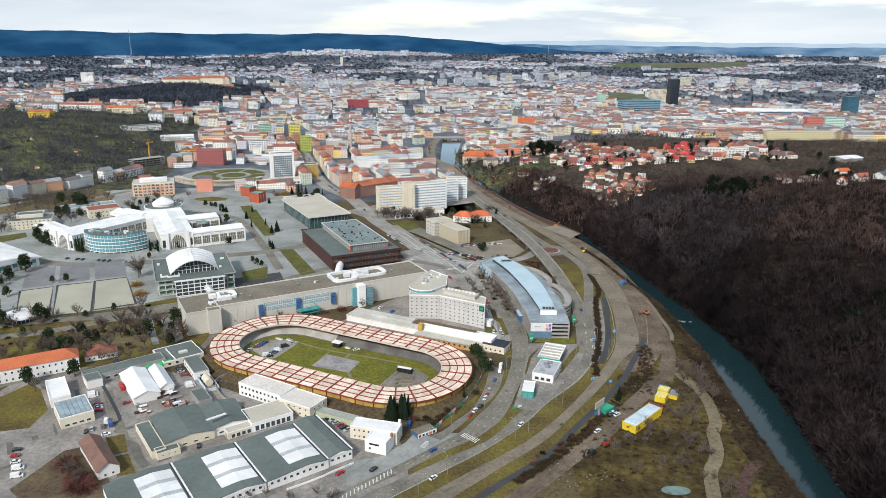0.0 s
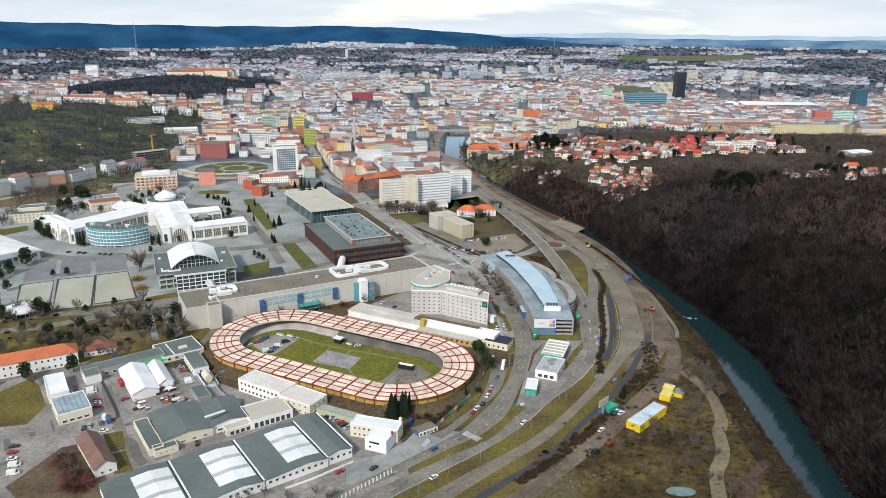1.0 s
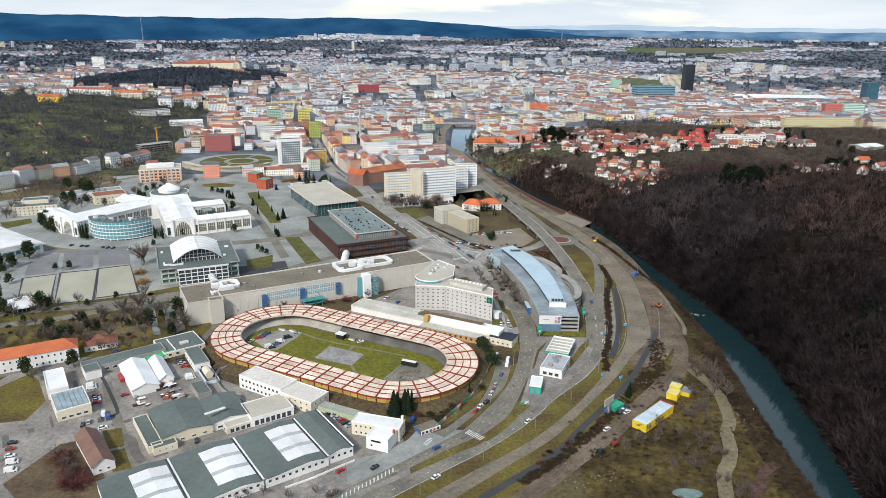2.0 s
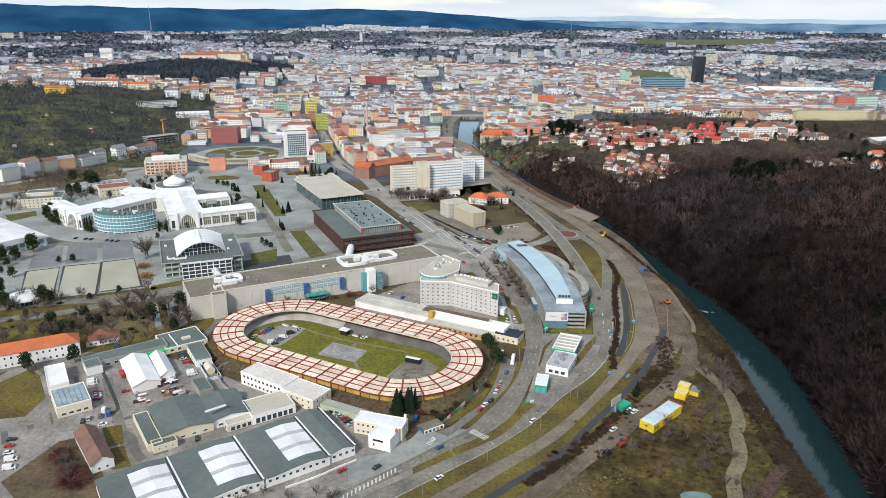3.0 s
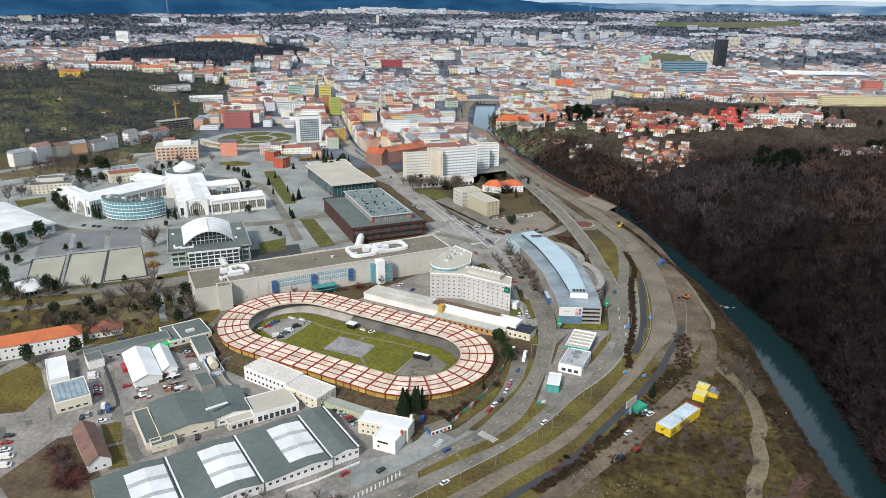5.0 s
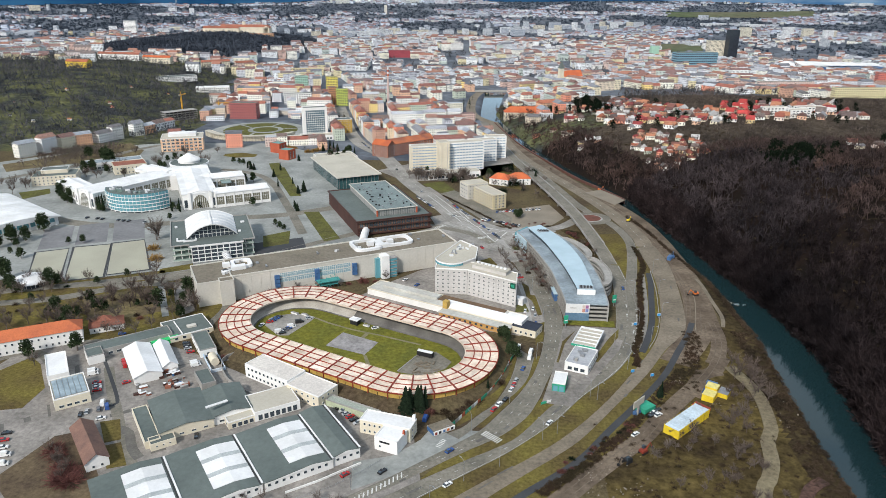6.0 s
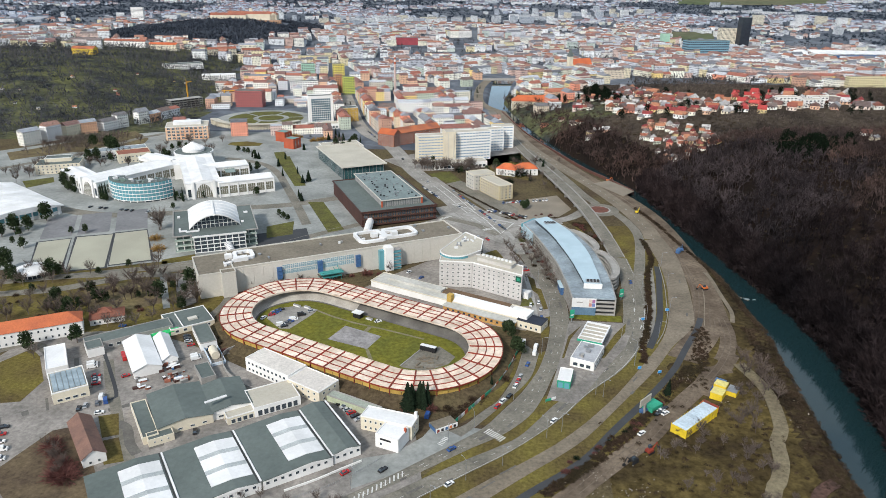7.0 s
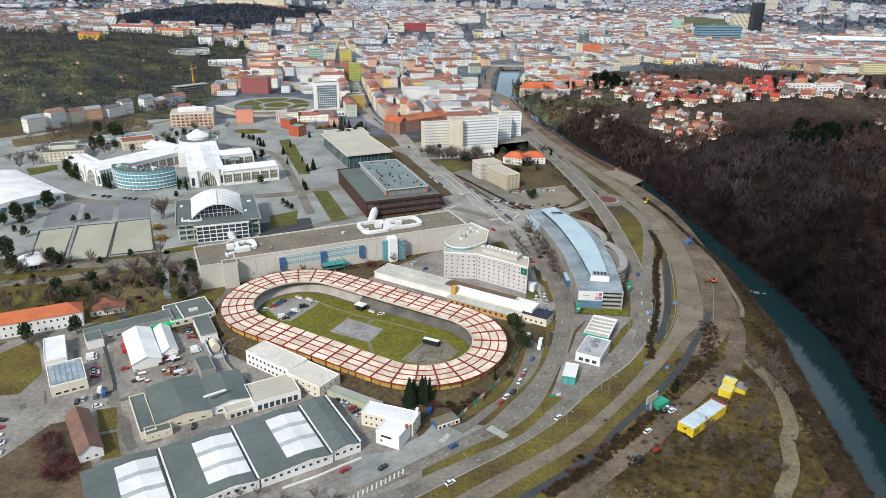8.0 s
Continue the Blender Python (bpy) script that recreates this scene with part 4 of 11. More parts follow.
# the side street by the cycle track, with its verges and the corner forecourt
lane("road_side", [(29.6, 388.3), (23.9, 356.9), (15.9, 334.1), (8.4, 323.5), (1.4, 313.1), (-5.6, 307.2)][::-1], [(36.4, 380.1), (30.8, 355.0), (19.8, 334.5), (13.5, 324.1), (6.3, 313.2), (-0.5, 303.8)][::-1], M_ASPHALT, "narrow grey side street with parked cars", 0.07)
sheet("pavement_corner", [(-41.3, 266.8), (-44.0, 284.5), (-27.5, 290.1), (-17.2, 302.0), (-14.3, 308.7), (-5.6, 307.6), (2.0, 311.1), (8.4, 310.2), (-0.3, 301.1), (-9.1, 292.7), (-25.5, 277.2)], M_PLAZA, "pale patched paving at the street corner", 0.062, "pavement")
sheet("lawn_verge", [(36.4, 379.5), (41.3, 383.6), (35.7, 360.7), (25.4, 339.8), (17.0, 325.3), (10.3, 312.8), (6.6, 313.7), (13.8, 324.1), (20.1, 334.1), (31.0, 354.6)], M_GRASS, "ochre winter grass strip beside the avenue", 0.066, "lawn")
sheet("lawn_verge", [(29.0, 388.2), (23.4, 356.8), (15.4, 334.1), (7.9, 323.5), (-5.7, 308.7), (-4.0, 313.0), (5.6, 329.4), (13.1, 342.3), (19.8, 359.1), (24.1, 374.8)], M_GRASS, "ochre winter grass strip along a board fence", 0.05, "lawn")
sheet("lawn_verge", [(39.9, 420.7), (45.3, 424.1), (42.7, 399.0), (38.2, 394.1)], M_GRASS, "narrow grass strip beside parked cars", 0.1, "lawn")
sheet("lawn_verge", [(87.9, 418.2), (86.1, 408.1), (70.3, 377.4), (67.5, 378.3), (79.8, 404.8)], M_GRASS, "grass strip beside the filling station drive", 0.135, "lawn")
sheet("lawn_verge", [(59.2, 429.2), (86.9, 427.9), (86.0, 420.1), (58.6, 422.0)], M_FIELD, "green grass strip below the parking garage", 0.14, "lawn")
sheet("pavement_station", [(55.9, 419.6), (85.9, 419.4), (87.2, 417.5), (79.0, 403.5), (67.5, 378.3), (52.9, 342.6), (44.5, 334.8), (39.4, 336.6), (43.2, 356.3), (48.2, 378.5), (51.6, 396.8)], M_YARD, "grey forecourt paving of the filling station", 0.12, "pavement")
sheet("lawn_verge", [(53.7, 400.1), (62.3, 414.1), (54.7, 397.1), (49.5, 375.8), (48.3, 375.7)], M_GRASS, "small grass corner by the car wash", 0.138, "lawn")

road("track_spur", [(124, 255), (134, 270), (141, 281), (149, 287)], 5.0, mat("reddish_earth", (0.105, 0.062, 0.05), (0.06, 0.04, 0.034), 0.15, 0.7, 0.95, 0.5, contrast=0.6, spec=0.05), "rutted reddish earth track on the waste ground", 0.5, kerbs=False, category="track")

road("road_bank", [(16, 1075), (-6, 1115), (-19, 1160), (-23, 1230), (-21, 1320), (-12, 1390), (-2, 1420)], 15, M_DUSTY, "dusty road along the river bend", 0.13, kerbs=False)
br_ = thing("river_bridge", 18, 1405, 0, 6, "low concrete road bridge over the river", "bridge", kind="structure")
part("deck", Geo().box(0, 0, 0.6, 78, 13, 1.4), M_CONCRETE, br_)
for e in (-1, 1):
    part("parapet", Geo().box(0, e * 6.3, 2.0, 78, 0.4, 1.1), M_KERB, br_)
    part("pier", Geo().box(e * 12, 0, -6, 1.6, 11, 6.8), M_CONCRETE, br_)

# verges between the hotel and the avenue
sheet("lawn_verge", [(29.5, 448.0), (35.0, 448.6), (36.7, 437.9), (27.9, 435.4)], M_LAWN, "small green lawn at the hotel corner", 0.07, "lawn")
sheet("lawn_verge", [(33.8, 482.6), (38.1, 477.6), (39.3, 453.9), (36.0, 460.1)], M_GRASS, "narrow ochre strip beside a path", 0.07, "lawn")
sheet("lawn_verge", [(38.3, 463.7), (41.8, 462.4), (44.5, 434.2), (41.8, 432.4)], M_GRASS, "narrow ochre strip along the avenue", 0.07, "lawn")
sheet("lawn_verge", [(4.6, 521.0), (12.5, 528.4), (19.4, 509.0), (9.7, 504.9)], M_GRASS, "ochre grass slope behind the hotel", 0.07, "lawn")
sheet("path_hotel", [(30.6, 485.9), (34.2, 482.6), (37.1, 450.4), (38.1, 423.3), (34.9, 423.0), (34.4, 450.1)], M_KERB, "pale paved path beside the hotel", 0.06, "path")

# flyover on piers
fly_pts = [(99, 522, 0.0), (95, 556, 2.6), (84, 622, 6.0), (69, 695, 6.0), (52, 780, 3.0), (38, 850, 0.4), (18, 960, 0.1), (0, 1087, 0.1)]
fly_line = spline(fly_pts, 4)
fly = thing("flyover", 84, 622, 0, 0, "concrete road flyover with grey asphalt deck and parapets", "bridge", kind="structure")


def local(g, x, y, z=0):
    g.v = [(a - x, b - y, c - z) for a, b, c in g.v]
    return g


part("deck", local(ribbon(Geo(), fly_line, -5.2, 5.2, 0.02, 1.2), 84, 622), M_CONCRETE, fly)
part("carriageway", local(ribbon(Geo(), fly_line, -4.6, 4.6, 0.12, 0.1), 84, 622), M_ASPHALT, fly)
for o in (-5.2, 4.9):
    part("parapet", local(ribbon(Geo(), fly_line[8:-30], o, o + 0.3, 0.95, 0.95), 84, 622), M_CONCRETE, fly)
for i in range(14, len(fly_line) - 48, 7):
    p = fly_line[i]
    part("pier", local(Geo().box(p.x, p.y, -0.5, 5.0, 1.2, max(p.z - 0.6, 0.4), 0, 12), 84, 622), M_CONCRETE, fly)

# roundabout below the flyover, with its links
rb_ = thing("roundabout", 99, 631, 0, 0, "small roundabout with a reddish planted island", "roundabout", kind="structure")


def disc(g, x, y, z0, z1, r, n=40, slot=0, sx=1.0, sy=1.0, ang=0.0):
    c, s = math.cos(radians(ang)), math.sin(radians(ang))
    ring = []
    for i in range(n):
        a = 2 * math.pi * i / n
        u, v = r * sx * math.cos(a), r * sy * math.sin(a)
        ring.append((x + c * u - s * v, y + s * u + c * v))
    return g.solid([(p, q, z0) for p, q in ring], [(p, q, z1) for p, q in ring], slot)


part("carriageway", disc(Geo(), 0, 0, -0.3, 0.13, 17), M_ASPHALT, rb_)
part("apron", disc(Geo(), 0, 0, 0.1, 0.2, 10), M_KERB, rb_)
part("island", disc(Geo(), 0, 0, 0.1, 0.5, 8.4), mat("red_bark_mulch", (0.16, 0.06, 0.045), (0.11, 0.05, 0.035), 0.2, 1.0, 0.95), rb_)
road("road_link", [(99, 648), (90, 676), (80, 720), (62, 790), (44, 850)], 7, M_ASPHALT, "grey asphalt slip road", 0.115)
road("road_link", [(112, 622), (119, 596), (121, 565), (114, 520), (106, 480), (101, 440)], 6.5, M_ASPHALT, "grey asphalt slip road", 0.118)
road("road_link", [(86, 626), (72, 606), (50, 592), (28, 585), (10, 575)], 9, M_ASPHALT_PALE, "grey asphalt street to the crossroads", 0.105)
road("road_link", [(14, 560), (-10, 585), (-60, 600), (-110, 560), (-150, 520), (-200, 480), (-300, 440), (-360, 420)], 7, M_ASPHALT, "grey asphalt street behind the long hall", 0.10)
road("road_link", [(-330, 432), (-250, 455), (-190, 462), (-172, 478)], 6, M_ASPHALT, "grey park street", 0.102)
road("road_link", [(-245, 372), (-205, 378), (-160, 390), (-150, 430), (-172, 470)], 5.5, M_ASPHALT, "grey park street", 0.10)
road("road_fair", [(-118, 545), (-150, 605), (-185, 680), (-215, 760), (-250, 850), (-262, 900)], 16, M_PLAZA, "broad pale avenue of the exhibition grounds", 0.07, kerbs=False)
road("road_link", [(-385, 600), (-330, 578), (-280, 577), (-220, 600), (-170, 615), (-130, 640)], 12, M_ASPHALT, "grey asphalt street in front of the white pavilion", 0.08, kerbs=False)

# crossroads by the car park
cross = sheet("road_crossing", [(-40, 622), (-12, 642), (2, 618), (22, 598), (60, 604), (66, 592), (42, 568), (36, 528), (12, 546), (-30, 588)], M_ASPHALT_PALE, "wide grey asphalt crossroads with painted islands", 0.088, "road")
for ring in ([(-16, 608), (-11, 611), (6, 590), (3, 588)], [(24, 590), (38, 592), (30, 586)], [(18, 566), (22, 570), (27, 552), (25, 550)], [(-28, 606), (-24, 610), (-14, 598), (-16, 596)]):
    part("traffic_island", slab(Geo(), ring, 0.125), M_KERB, cross)
for i in range(7):
    x, y = 10 + i * 2.3, 582 + i * 1.2
    part("hatch_bar", Geo().box(x, y, 0.09, 4.2, 0.55, 0.022, 0, 62), M_LINE, cross)
for i in range(6):
    x, y = -6 - i * 2.2, 612 + i * 2.4
    part("hatch_bar", Geo().box(x, y, 0.09, 3.6, 0.5, 0.022, 0, 10), M_LINE, cross)
for off in (0.2, 7.0):
    part("edge_line", ribbon(Geo(), [p for p in far_avenue_line if 585 < p.y < 690], off, off + 0.55, 0.11, 0.012), M_LINE, far_avenue)
for ring in ([(0.9, 600.3), (26.3, 589.4), (15.8, 562.3)], [(30, 583), (52, 598), (40, 570)], [(-26, 632), (-14, 640), (-6, 620)]):
    for (x0, y0), (x1, y1) in zip(ring, ring[1:] + ring[:1]):
        part("painted_line", Geo().box((x0 + x1) / 2, (y0 + y1) / 2, 0.098, math.dist((x0, y0), (x1, y1)), 0.8, 0.014, 0, math.degrees(math.atan2(y1 - y0, x1 - x0))), M_LINE, cross)
road("road_fair_bend", [(-278.6, 768.6), (-259.2, 763.8), (-229.2, 746.7), (-204.5, 712.9), (-181.9, 665.7), (-160.1, 618.7), (-138, 568.2)], 7.0, M_ASPHALT, "dark grey asphalt street bending round the pavilion", 0.125)
road("road_parking", aside([(14, 566), (-8, 600), (-38, 668), (-60, 714)], 9.5), 6.0, M_YARD, "grey parking lane beside the avenue", 0.075)

# grounds of the slab hotels and the offices
sheet("pavement_slab_hotel", [(-110.8, 781.3), (-71.9, 821.5), (38.1, 868.3), (36.7, 799.5), (-23.6, 746.2), (-77.1, 739.7)], M_YARD, "grey paved yard before the slab hotels", 0.05, "pavement")
sheet("lawn_office", [(-57.3, 729.4), (-37.0, 742.4), (-22.6, 709.3), (-33.5, 696.4)], M_LAWN, "dull green lawn beside the offices", 0.055, "lawn")
sheet("lawn_office", [(-23.3, 792.1), (37.3, 829.9), (43.2, 717.2), (10.5, 733.4)], M_GRASS, "ochre lawn with trees behind the offices", 0.05, "lawn")
sheet("lawn_round", [(29.0, 554.3), (32.0, 558.3), (36.6, 556.4), (37.3, 550.5), (33.0, 545.4), (29.3, 547.3)], M_LAWN, "small oval lawn at the street bend", 0.13, "lawn")
sheet("yard_office", [(-36.7, 696.0), (-23.6, 709.1), (6.4, 666.7), (31.0, 626.0), (28.3, 599.5), (9.9, 608.7)], M_ASPHALT, "grey asphalt yard in front of the offices", 0.065, "yard")

# building-works platform and river wall
sheet("works_platform", [(104, 712), (120, 724), (139, 690), (126, 672)], M_GRAVEL, "pale sand platform of the river works", 0.5, "platform")
wall_line = spline([(138, 690), (121, 728), (102, 767), (77, 838), (47, 934), (16, 1080)], 5)
single("river_wall", ribbon(Geo(), wall_line, -0.6, 0.6, 1.2, 6.0), mat("rusty_sheet_piles", (0.13, 0.055, 0.04), (0.09, 0.045, 0.035), 0.2, 1.0, 0.85), "rust-brown sheet-pile wall along the river", "wall", kind="structure")

# park street with its verge strip, and the paved yard behind the long hall
road("road_park", [(-310.3, 415.8), (-292.7, 421.7), (-262.5, 431.6), (-235.4, 449.3), (-206.1, 467.3), (-187.5, 483.0)], 7.5, M_ASPHALT, "grey park street with worn patches", 0.106)
sheet("lawn_verge", [(-276.9, 439.5), (-210.4, 476.4), (-213.9, 484.0), (-248.3, 469.3), (-270.8, 457.3), (-280.4, 448.0)], M_GRASS, "ochre grass strip between the park street and gravel fields", 0.09, "lawn")
sheet("lawn_verge", [(-215.0, 477.9), (-195.6, 488.1), (-199.9, 498.1), (-218.7, 485.6)], M_GRASS, "grass strip behind the long hall", 0.09, "lawn")
sheet("yard_hall", [(-196.9, 459.0), (-188.0, 465.5), (-167.5, 421.9), (-173.6, 413.6), (-186.1, 435.8)], M_YARD, "grey paved yard behind the long hall", 0.1, "yard")
road("path_park", [(-204.9, 458.1), (-193.3, 435.0), (-181.8, 412.7)], 4.0, M_PLAZA, "pale paved footpath through the park", 0.1, kerbs=False)
sheet("park_floor", [(-246.6, 435.9), (-205.8, 454.4), (-187.5, 419.7), (-199.8, 409.3), (-211.1, 411.0), (-224.3, 403.7)], mat("leafy_lawn", (0.165, 0.135, 0.07), (0.11, 0.085, 0.055), 0.06, 0.4, 0.95, 0.3, contrast=0.45, spec=0.05), "brown leaf-strewn lawn below park trees", 0.06, "ground")

# strip of park between the pavilion and the houses below the slope, with its street
sheet("park_strip", [(-523.6, 766.1), (-506.5, 785.8), (-472.9, 841.5), (-439.9, 890), (-403.7, 850.4), (-394.2, 812.8), (-404, 781.1), (-427.6, 785.1), (-455.8, 775), (-486.5, 748.9), (-498, 735)], MATS["leafy_lawn"], "brown leaf-strewn strip of park under bare trees", 0.112, "lawn")
sheet("lawn_bed", [(-436, 661), (-415.7, 678), (-405, 662), (-418.8, 640.7)], M_LAWN, "small lawn before a cream office", 0.12, "lawn")
road("road_park", [(-505, 685), (-484, 706), (-468, 730), (-443, 765), (-427, 812), (-417, 848), (-398, 880)], 8.0, M_ASPHALT, "grey street below the slope", 0.13)

# fairground: three gravel fields and grass beds
for ring in ([(-323, 509), (-304, 519), (-280, 467), (-299, 461)], [(-301, 522), (-278, 531), (-251, 469), (-273, 461)], [(-277, 533), (-257, 543), (-226, 485), (-250, 473)]):
    mx_, my_ = sum(p[0] for p in ring) / 4, sum(p[1] for p in ring) / 4
    sheet("field_kerb", [(mx_ + (a - mx_) * 1.10, my_ + (b - my_) * 1.05) for a, b in ring], M_ASPHALT_DARK, "dark paved strip round a gravel field", 0.094, "kerb")
    sheet("gravel_field", ring, M_SAND, "pale gravel field edged with kerbs", 0.10, "gravel field")
for ring in ([(-226, 776), (-214, 785), (-167, 676), (-177, 673)], [(-152, 626), (-139, 628), (-106, 560), (-117, 552)], [(-236, 800), (-226, 805), (-216, 784), (-226, 776)], [(-168, 560), (-150, 575), (-143, 545), (-160, 535)]):
    sheet("lawn_bed", ring, M_LAWN, "green lawn bed edged with stone", 0.12, "lawn")
for k, (ax, ay) in enumerate(((-326, 515), (-304, 527), (-280, 538))):
    sheet("paved_field", [(ax, ay), (ax + 19 + k, ay + 10), (ax - 3 + k, ay + 56), (ax - 22, ay + 46)], mat("worn_grey_paving", (0.20, 0.20, 0.205), (0.15, 0.15, 0.155), 0.05, 0.4, 0.9, contrast=0.25), "worn grey paved field", 0.09, "paving")
sheet("dark_yard", [(-158, 503), (-122, 523), (-136, 560), (-170, 543)], M_ASPHALT_DARK, "dark asphalt yard beside the glass hall", 0.11, "yard")
sheet("lawn_left", [(-246, 330), (-231, 359), (-222, 352), (-206, 330), (-206, 312), (-228, 306)], M_GRASS, "olive lawn inside a curved drive", 0.13, "lawn")
sheet("lawn_left", [(-164, 304), (-156, 307), (-148, 292), (-154, 289)], M_GRASS, "square olive lawn by a white house", 0.13, "lawn")
sheet("lawn_left", [(-153, 287), (-147, 290), (-137, 275), (-144, 272)], M_GRASS, "square olive lawn by a white house", 0.13, "lawn")
sheet("earth_left", [(-178, 292), (-168, 297), (-143, 265), (-132, 246), (-160, 240), (-186, 262)], mat("leafy_earth", (0.125, 0.095, 0.06), (0.075, 0.055, 0.04), 0.08, 0.5, 0.95, 0.3, contrast=0.45, spec=0.05), "brown leaf-strewn earth under bare trees", 0.11, "ground")
road("road_drive", [(-262, 330), (-250, 352), (-236, 364), (-222, 358), (-206, 340)], 5, M_ASPHALT, "curved grey drive", 0.12)
road("road_yard", [(-185, 352), (-172, 330), (-160, 312), (-150, 296), (-138, 280), (-128, 262)], 5, M_ASPHALT, "grey yard lane", 0.05, kerbs=False)
road("patch_strip", [(-191.5, 359.5), (-178, 341), (-164, 320), (-168.5, 317)], 1.8, M_ASPHALT_DARK, "dark patched strip of asphalt", 0.06, kerbs=False)
road("patch_strip", [(-153, 300), (-147, 297), (-140, 286), (-134, 280)], 4.2, M_PATCH, "dark patched strip of asphalt", 0.062, kerbs=False)
# round garden
rg = thing("round_garden", -305, 985, 0, 0, "large round plaza with ring of lawns and a low oval building", "plaza", kind="structure")
part("paving", disc(Geo(), 0, 0, -0.3, 0.10, 66, 64), M_PLAZA, rg)
part("lawn", disc(Geo(), 0, 6, 0, 0.2, 50, 64), M_LAWN, rg)
part("inner_paving", disc(Geo(), 6, 8, 0, 0.3, 24, 48), M_PLAZA, rg)
part("pond_rim", disc(Geo(), 6, 8, 0, 0.5, 17, 48), M_LAWN, rg)
for a in (20, 75, 140, 200, 265, 320):
    part("garden_path", Geo().box(37 * math.cos(radians(a)), 6 + 37 * math.sin(radians(a)), 0.1, 28, 3.2, 0.16, 0, a), M_PLAZA, rg)
sheet("lawn_bed", [(-300, 842), (-283, 850), (-262, 842), (-262, 830), (-283, 824), (-300, 832)], M_GRASS, "oval lawn island", 0.2, "lawn")

# ---- cycle track ----
VX, VY, VA = -63.1, 388.5, -25.8
VS = 41.7          # half a straight
R_IN, R_OUT = 25.9, 42.8
Z_IN, Z_OUT = 6.6, 6.5
velo = thing("velodrome", VX, VY, 0, VA, "oval outdoor velodrome with a cream panelled roof on red steel beams", "velodrome")


def oval(s, r):
    """A point of the oval at share s of the way round, at radius r of the ends."""
    mid = 34.0
    total = 4 * VS + 2 * math.pi * mid
    q = (s % 1.0) * total
    if q < 2 * VS:
        return (-VS + q, -r)
    q -= 2 * VS
    if q < math.pi * mid:
        a = -math.pi / 2 + q / mid
        return (VS + r * math.cos(a), r * math.sin(a))
    q -= math.pi * mid
    if q < 2 * VS:
        return (VS - q, r)
    q -= 2 * VS
    a = math.pi / 2 + q / mid
    return (-VS + r * math.cos(a), r * math.sin(a))


def band(g, r0, z0, r1, z1, n=144, thick=0.3, slot=0, start=0.0, end=1.0):
    """A ring between two radii, or a stretch of it, with thickness."""
    k = len(g.v)
    for i in range(n + 1):
        s = start + (end - start) * i / n
        a, b = oval(s, r0), oval(s, r1)
        g.v.extend([(*a, z0), (*b, z1), (*b, z1 - thick), (*a, z0 - thick)])
    for i in range(n):
        p, q = k + 4 * i, k + 4 * (i + 1)
        for f in ((0, 1), (1, 2), (2, 3), (3, 0)):
            g.f.append((p + f[0], p + f[1], q + f[1], q + f[0]))
            g.m.append(slot)
            g.uv.append([(0.0, 0.0)] * 4)
    return g


def oval_slab(g, r, z0, z1, n=96, slot=0):
    ring = [oval(i / n, r) for i in range(n)]
    return g.solid([(*p, z0) for p in ring], [(*p, z1) for p in ring], slot)


NB, ROWS_N = 42, 4
radii = [R_IN + (R_OUT - R_IN) * i / ROWS_N for i in range(ROWS_N + 1)]
zof = lambda r: Z_IN + (Z_OUT - Z_IN) * (r - R_IN) / (R_OUT - R_IN)
for i in range(NB):
    s0, s1 = i / NB, (i + 1) / NB
    for r0, r1 in zip(radii, radii[1:]):
        g = Geo()
        cut = [s0 + 0.0008, (s0 + s1) / 2, s1 - 0.0008]
        bottom = [(*oval(s, r1 - 0.12), zof(r1)) for s in cut] + [(*oval(s, r0 + 0.12), zof(r0)) for s in cut[::-1]]
        top = [(x, y, z + 0.22) for x, y, z in bottom]
        g.solid(bottom, top)
        part("roof_panel", g, M_PANEL, velo)
    p, q = oval(s0, R_IN - 0.3), oval(s0, R_OUT + 0.3)
    a = math.degrees(math.atan2(q[1] - p[1], q[0] - p[0]))
    ln = math.dist(p, q)
    g = Geo()
    c, s = math.cos(radians(a)), math.sin(radians(a))
    ring = [(p[0] - s * w, p[1] + c * w) for w in (0.34, -0.34)] + [(q[0] - s * w, q[1] + c * w) for w in (-0.34, 0.34)]
    zz = [Z_IN, Z_IN, Z_OUT, Z_OUT]
    g.solid([(x, y, z - 0.1) for (x, y), z in zip(ring, zz)], [(x, y, z + 0.65) for (x, y), z in zip(ring, zz)])
    part("roof_beam", g, M_RED, velo)
for r in radii[1:-1]:
    part("ring_beam", band(Geo(), r - 0.22, zof(r) + 0.5, r + 0.22, zof(r) + 0.5, thick=0.5), M_RED, velo)
part("ring_beam", band(Geo(), R_OUT - 0.1, Z_OUT + 0.4, R_OUT + 0.25, Z_OUT + 0.4, thick=0.6), M_RED, velo)
part("rim", band(Geo(), R_IN - 0.7, Z_IN + 0.35, R_IN + 0.0, Z_IN + 0.35, thick=0.9), M_PANEL, velo, "pale inner edge of the roof")
# outer wall of yellow boards on posts, one board between two posts
for i in range(2 * NB):
    s0, s1 = i / (2 * NB), (i + 1) / (2 * NB)
    a, b = oval(s0 + 0.0004, R_OUT - 1.0), oval(s1 - 0.0004, R_OUT - 1.0)
    m_ = ((a[0] + b[0]) / 2, (a[1] + b[1]) / 2)
    part("board", Geo().box(0, 0, 0, math.dist(a, b), 0.15, 2.7), M_YELLOWWALL, velo, at=pose(m_[0], m_[1], 3.3, 0, 0, math.degrees(math.atan2(b[1] - a[1], b[0] - a[0]))))
    if i % 2 == 0:
        p = oval(s0, R_OUT - 0.5)
        part("post", Geo().box(0, 0, 0, 0.35, 0.35, 5.7), M_RED, velo, at=pose(p[0], p[1], 0.6, 0, 0, 0))
part("stand", band(Geo(), R_IN + 5.0, 3.7, R_OUT - 1.4, 5.0, thick=0.5), M_CONCRETE, velo, "grey concrete terraces under the roof")
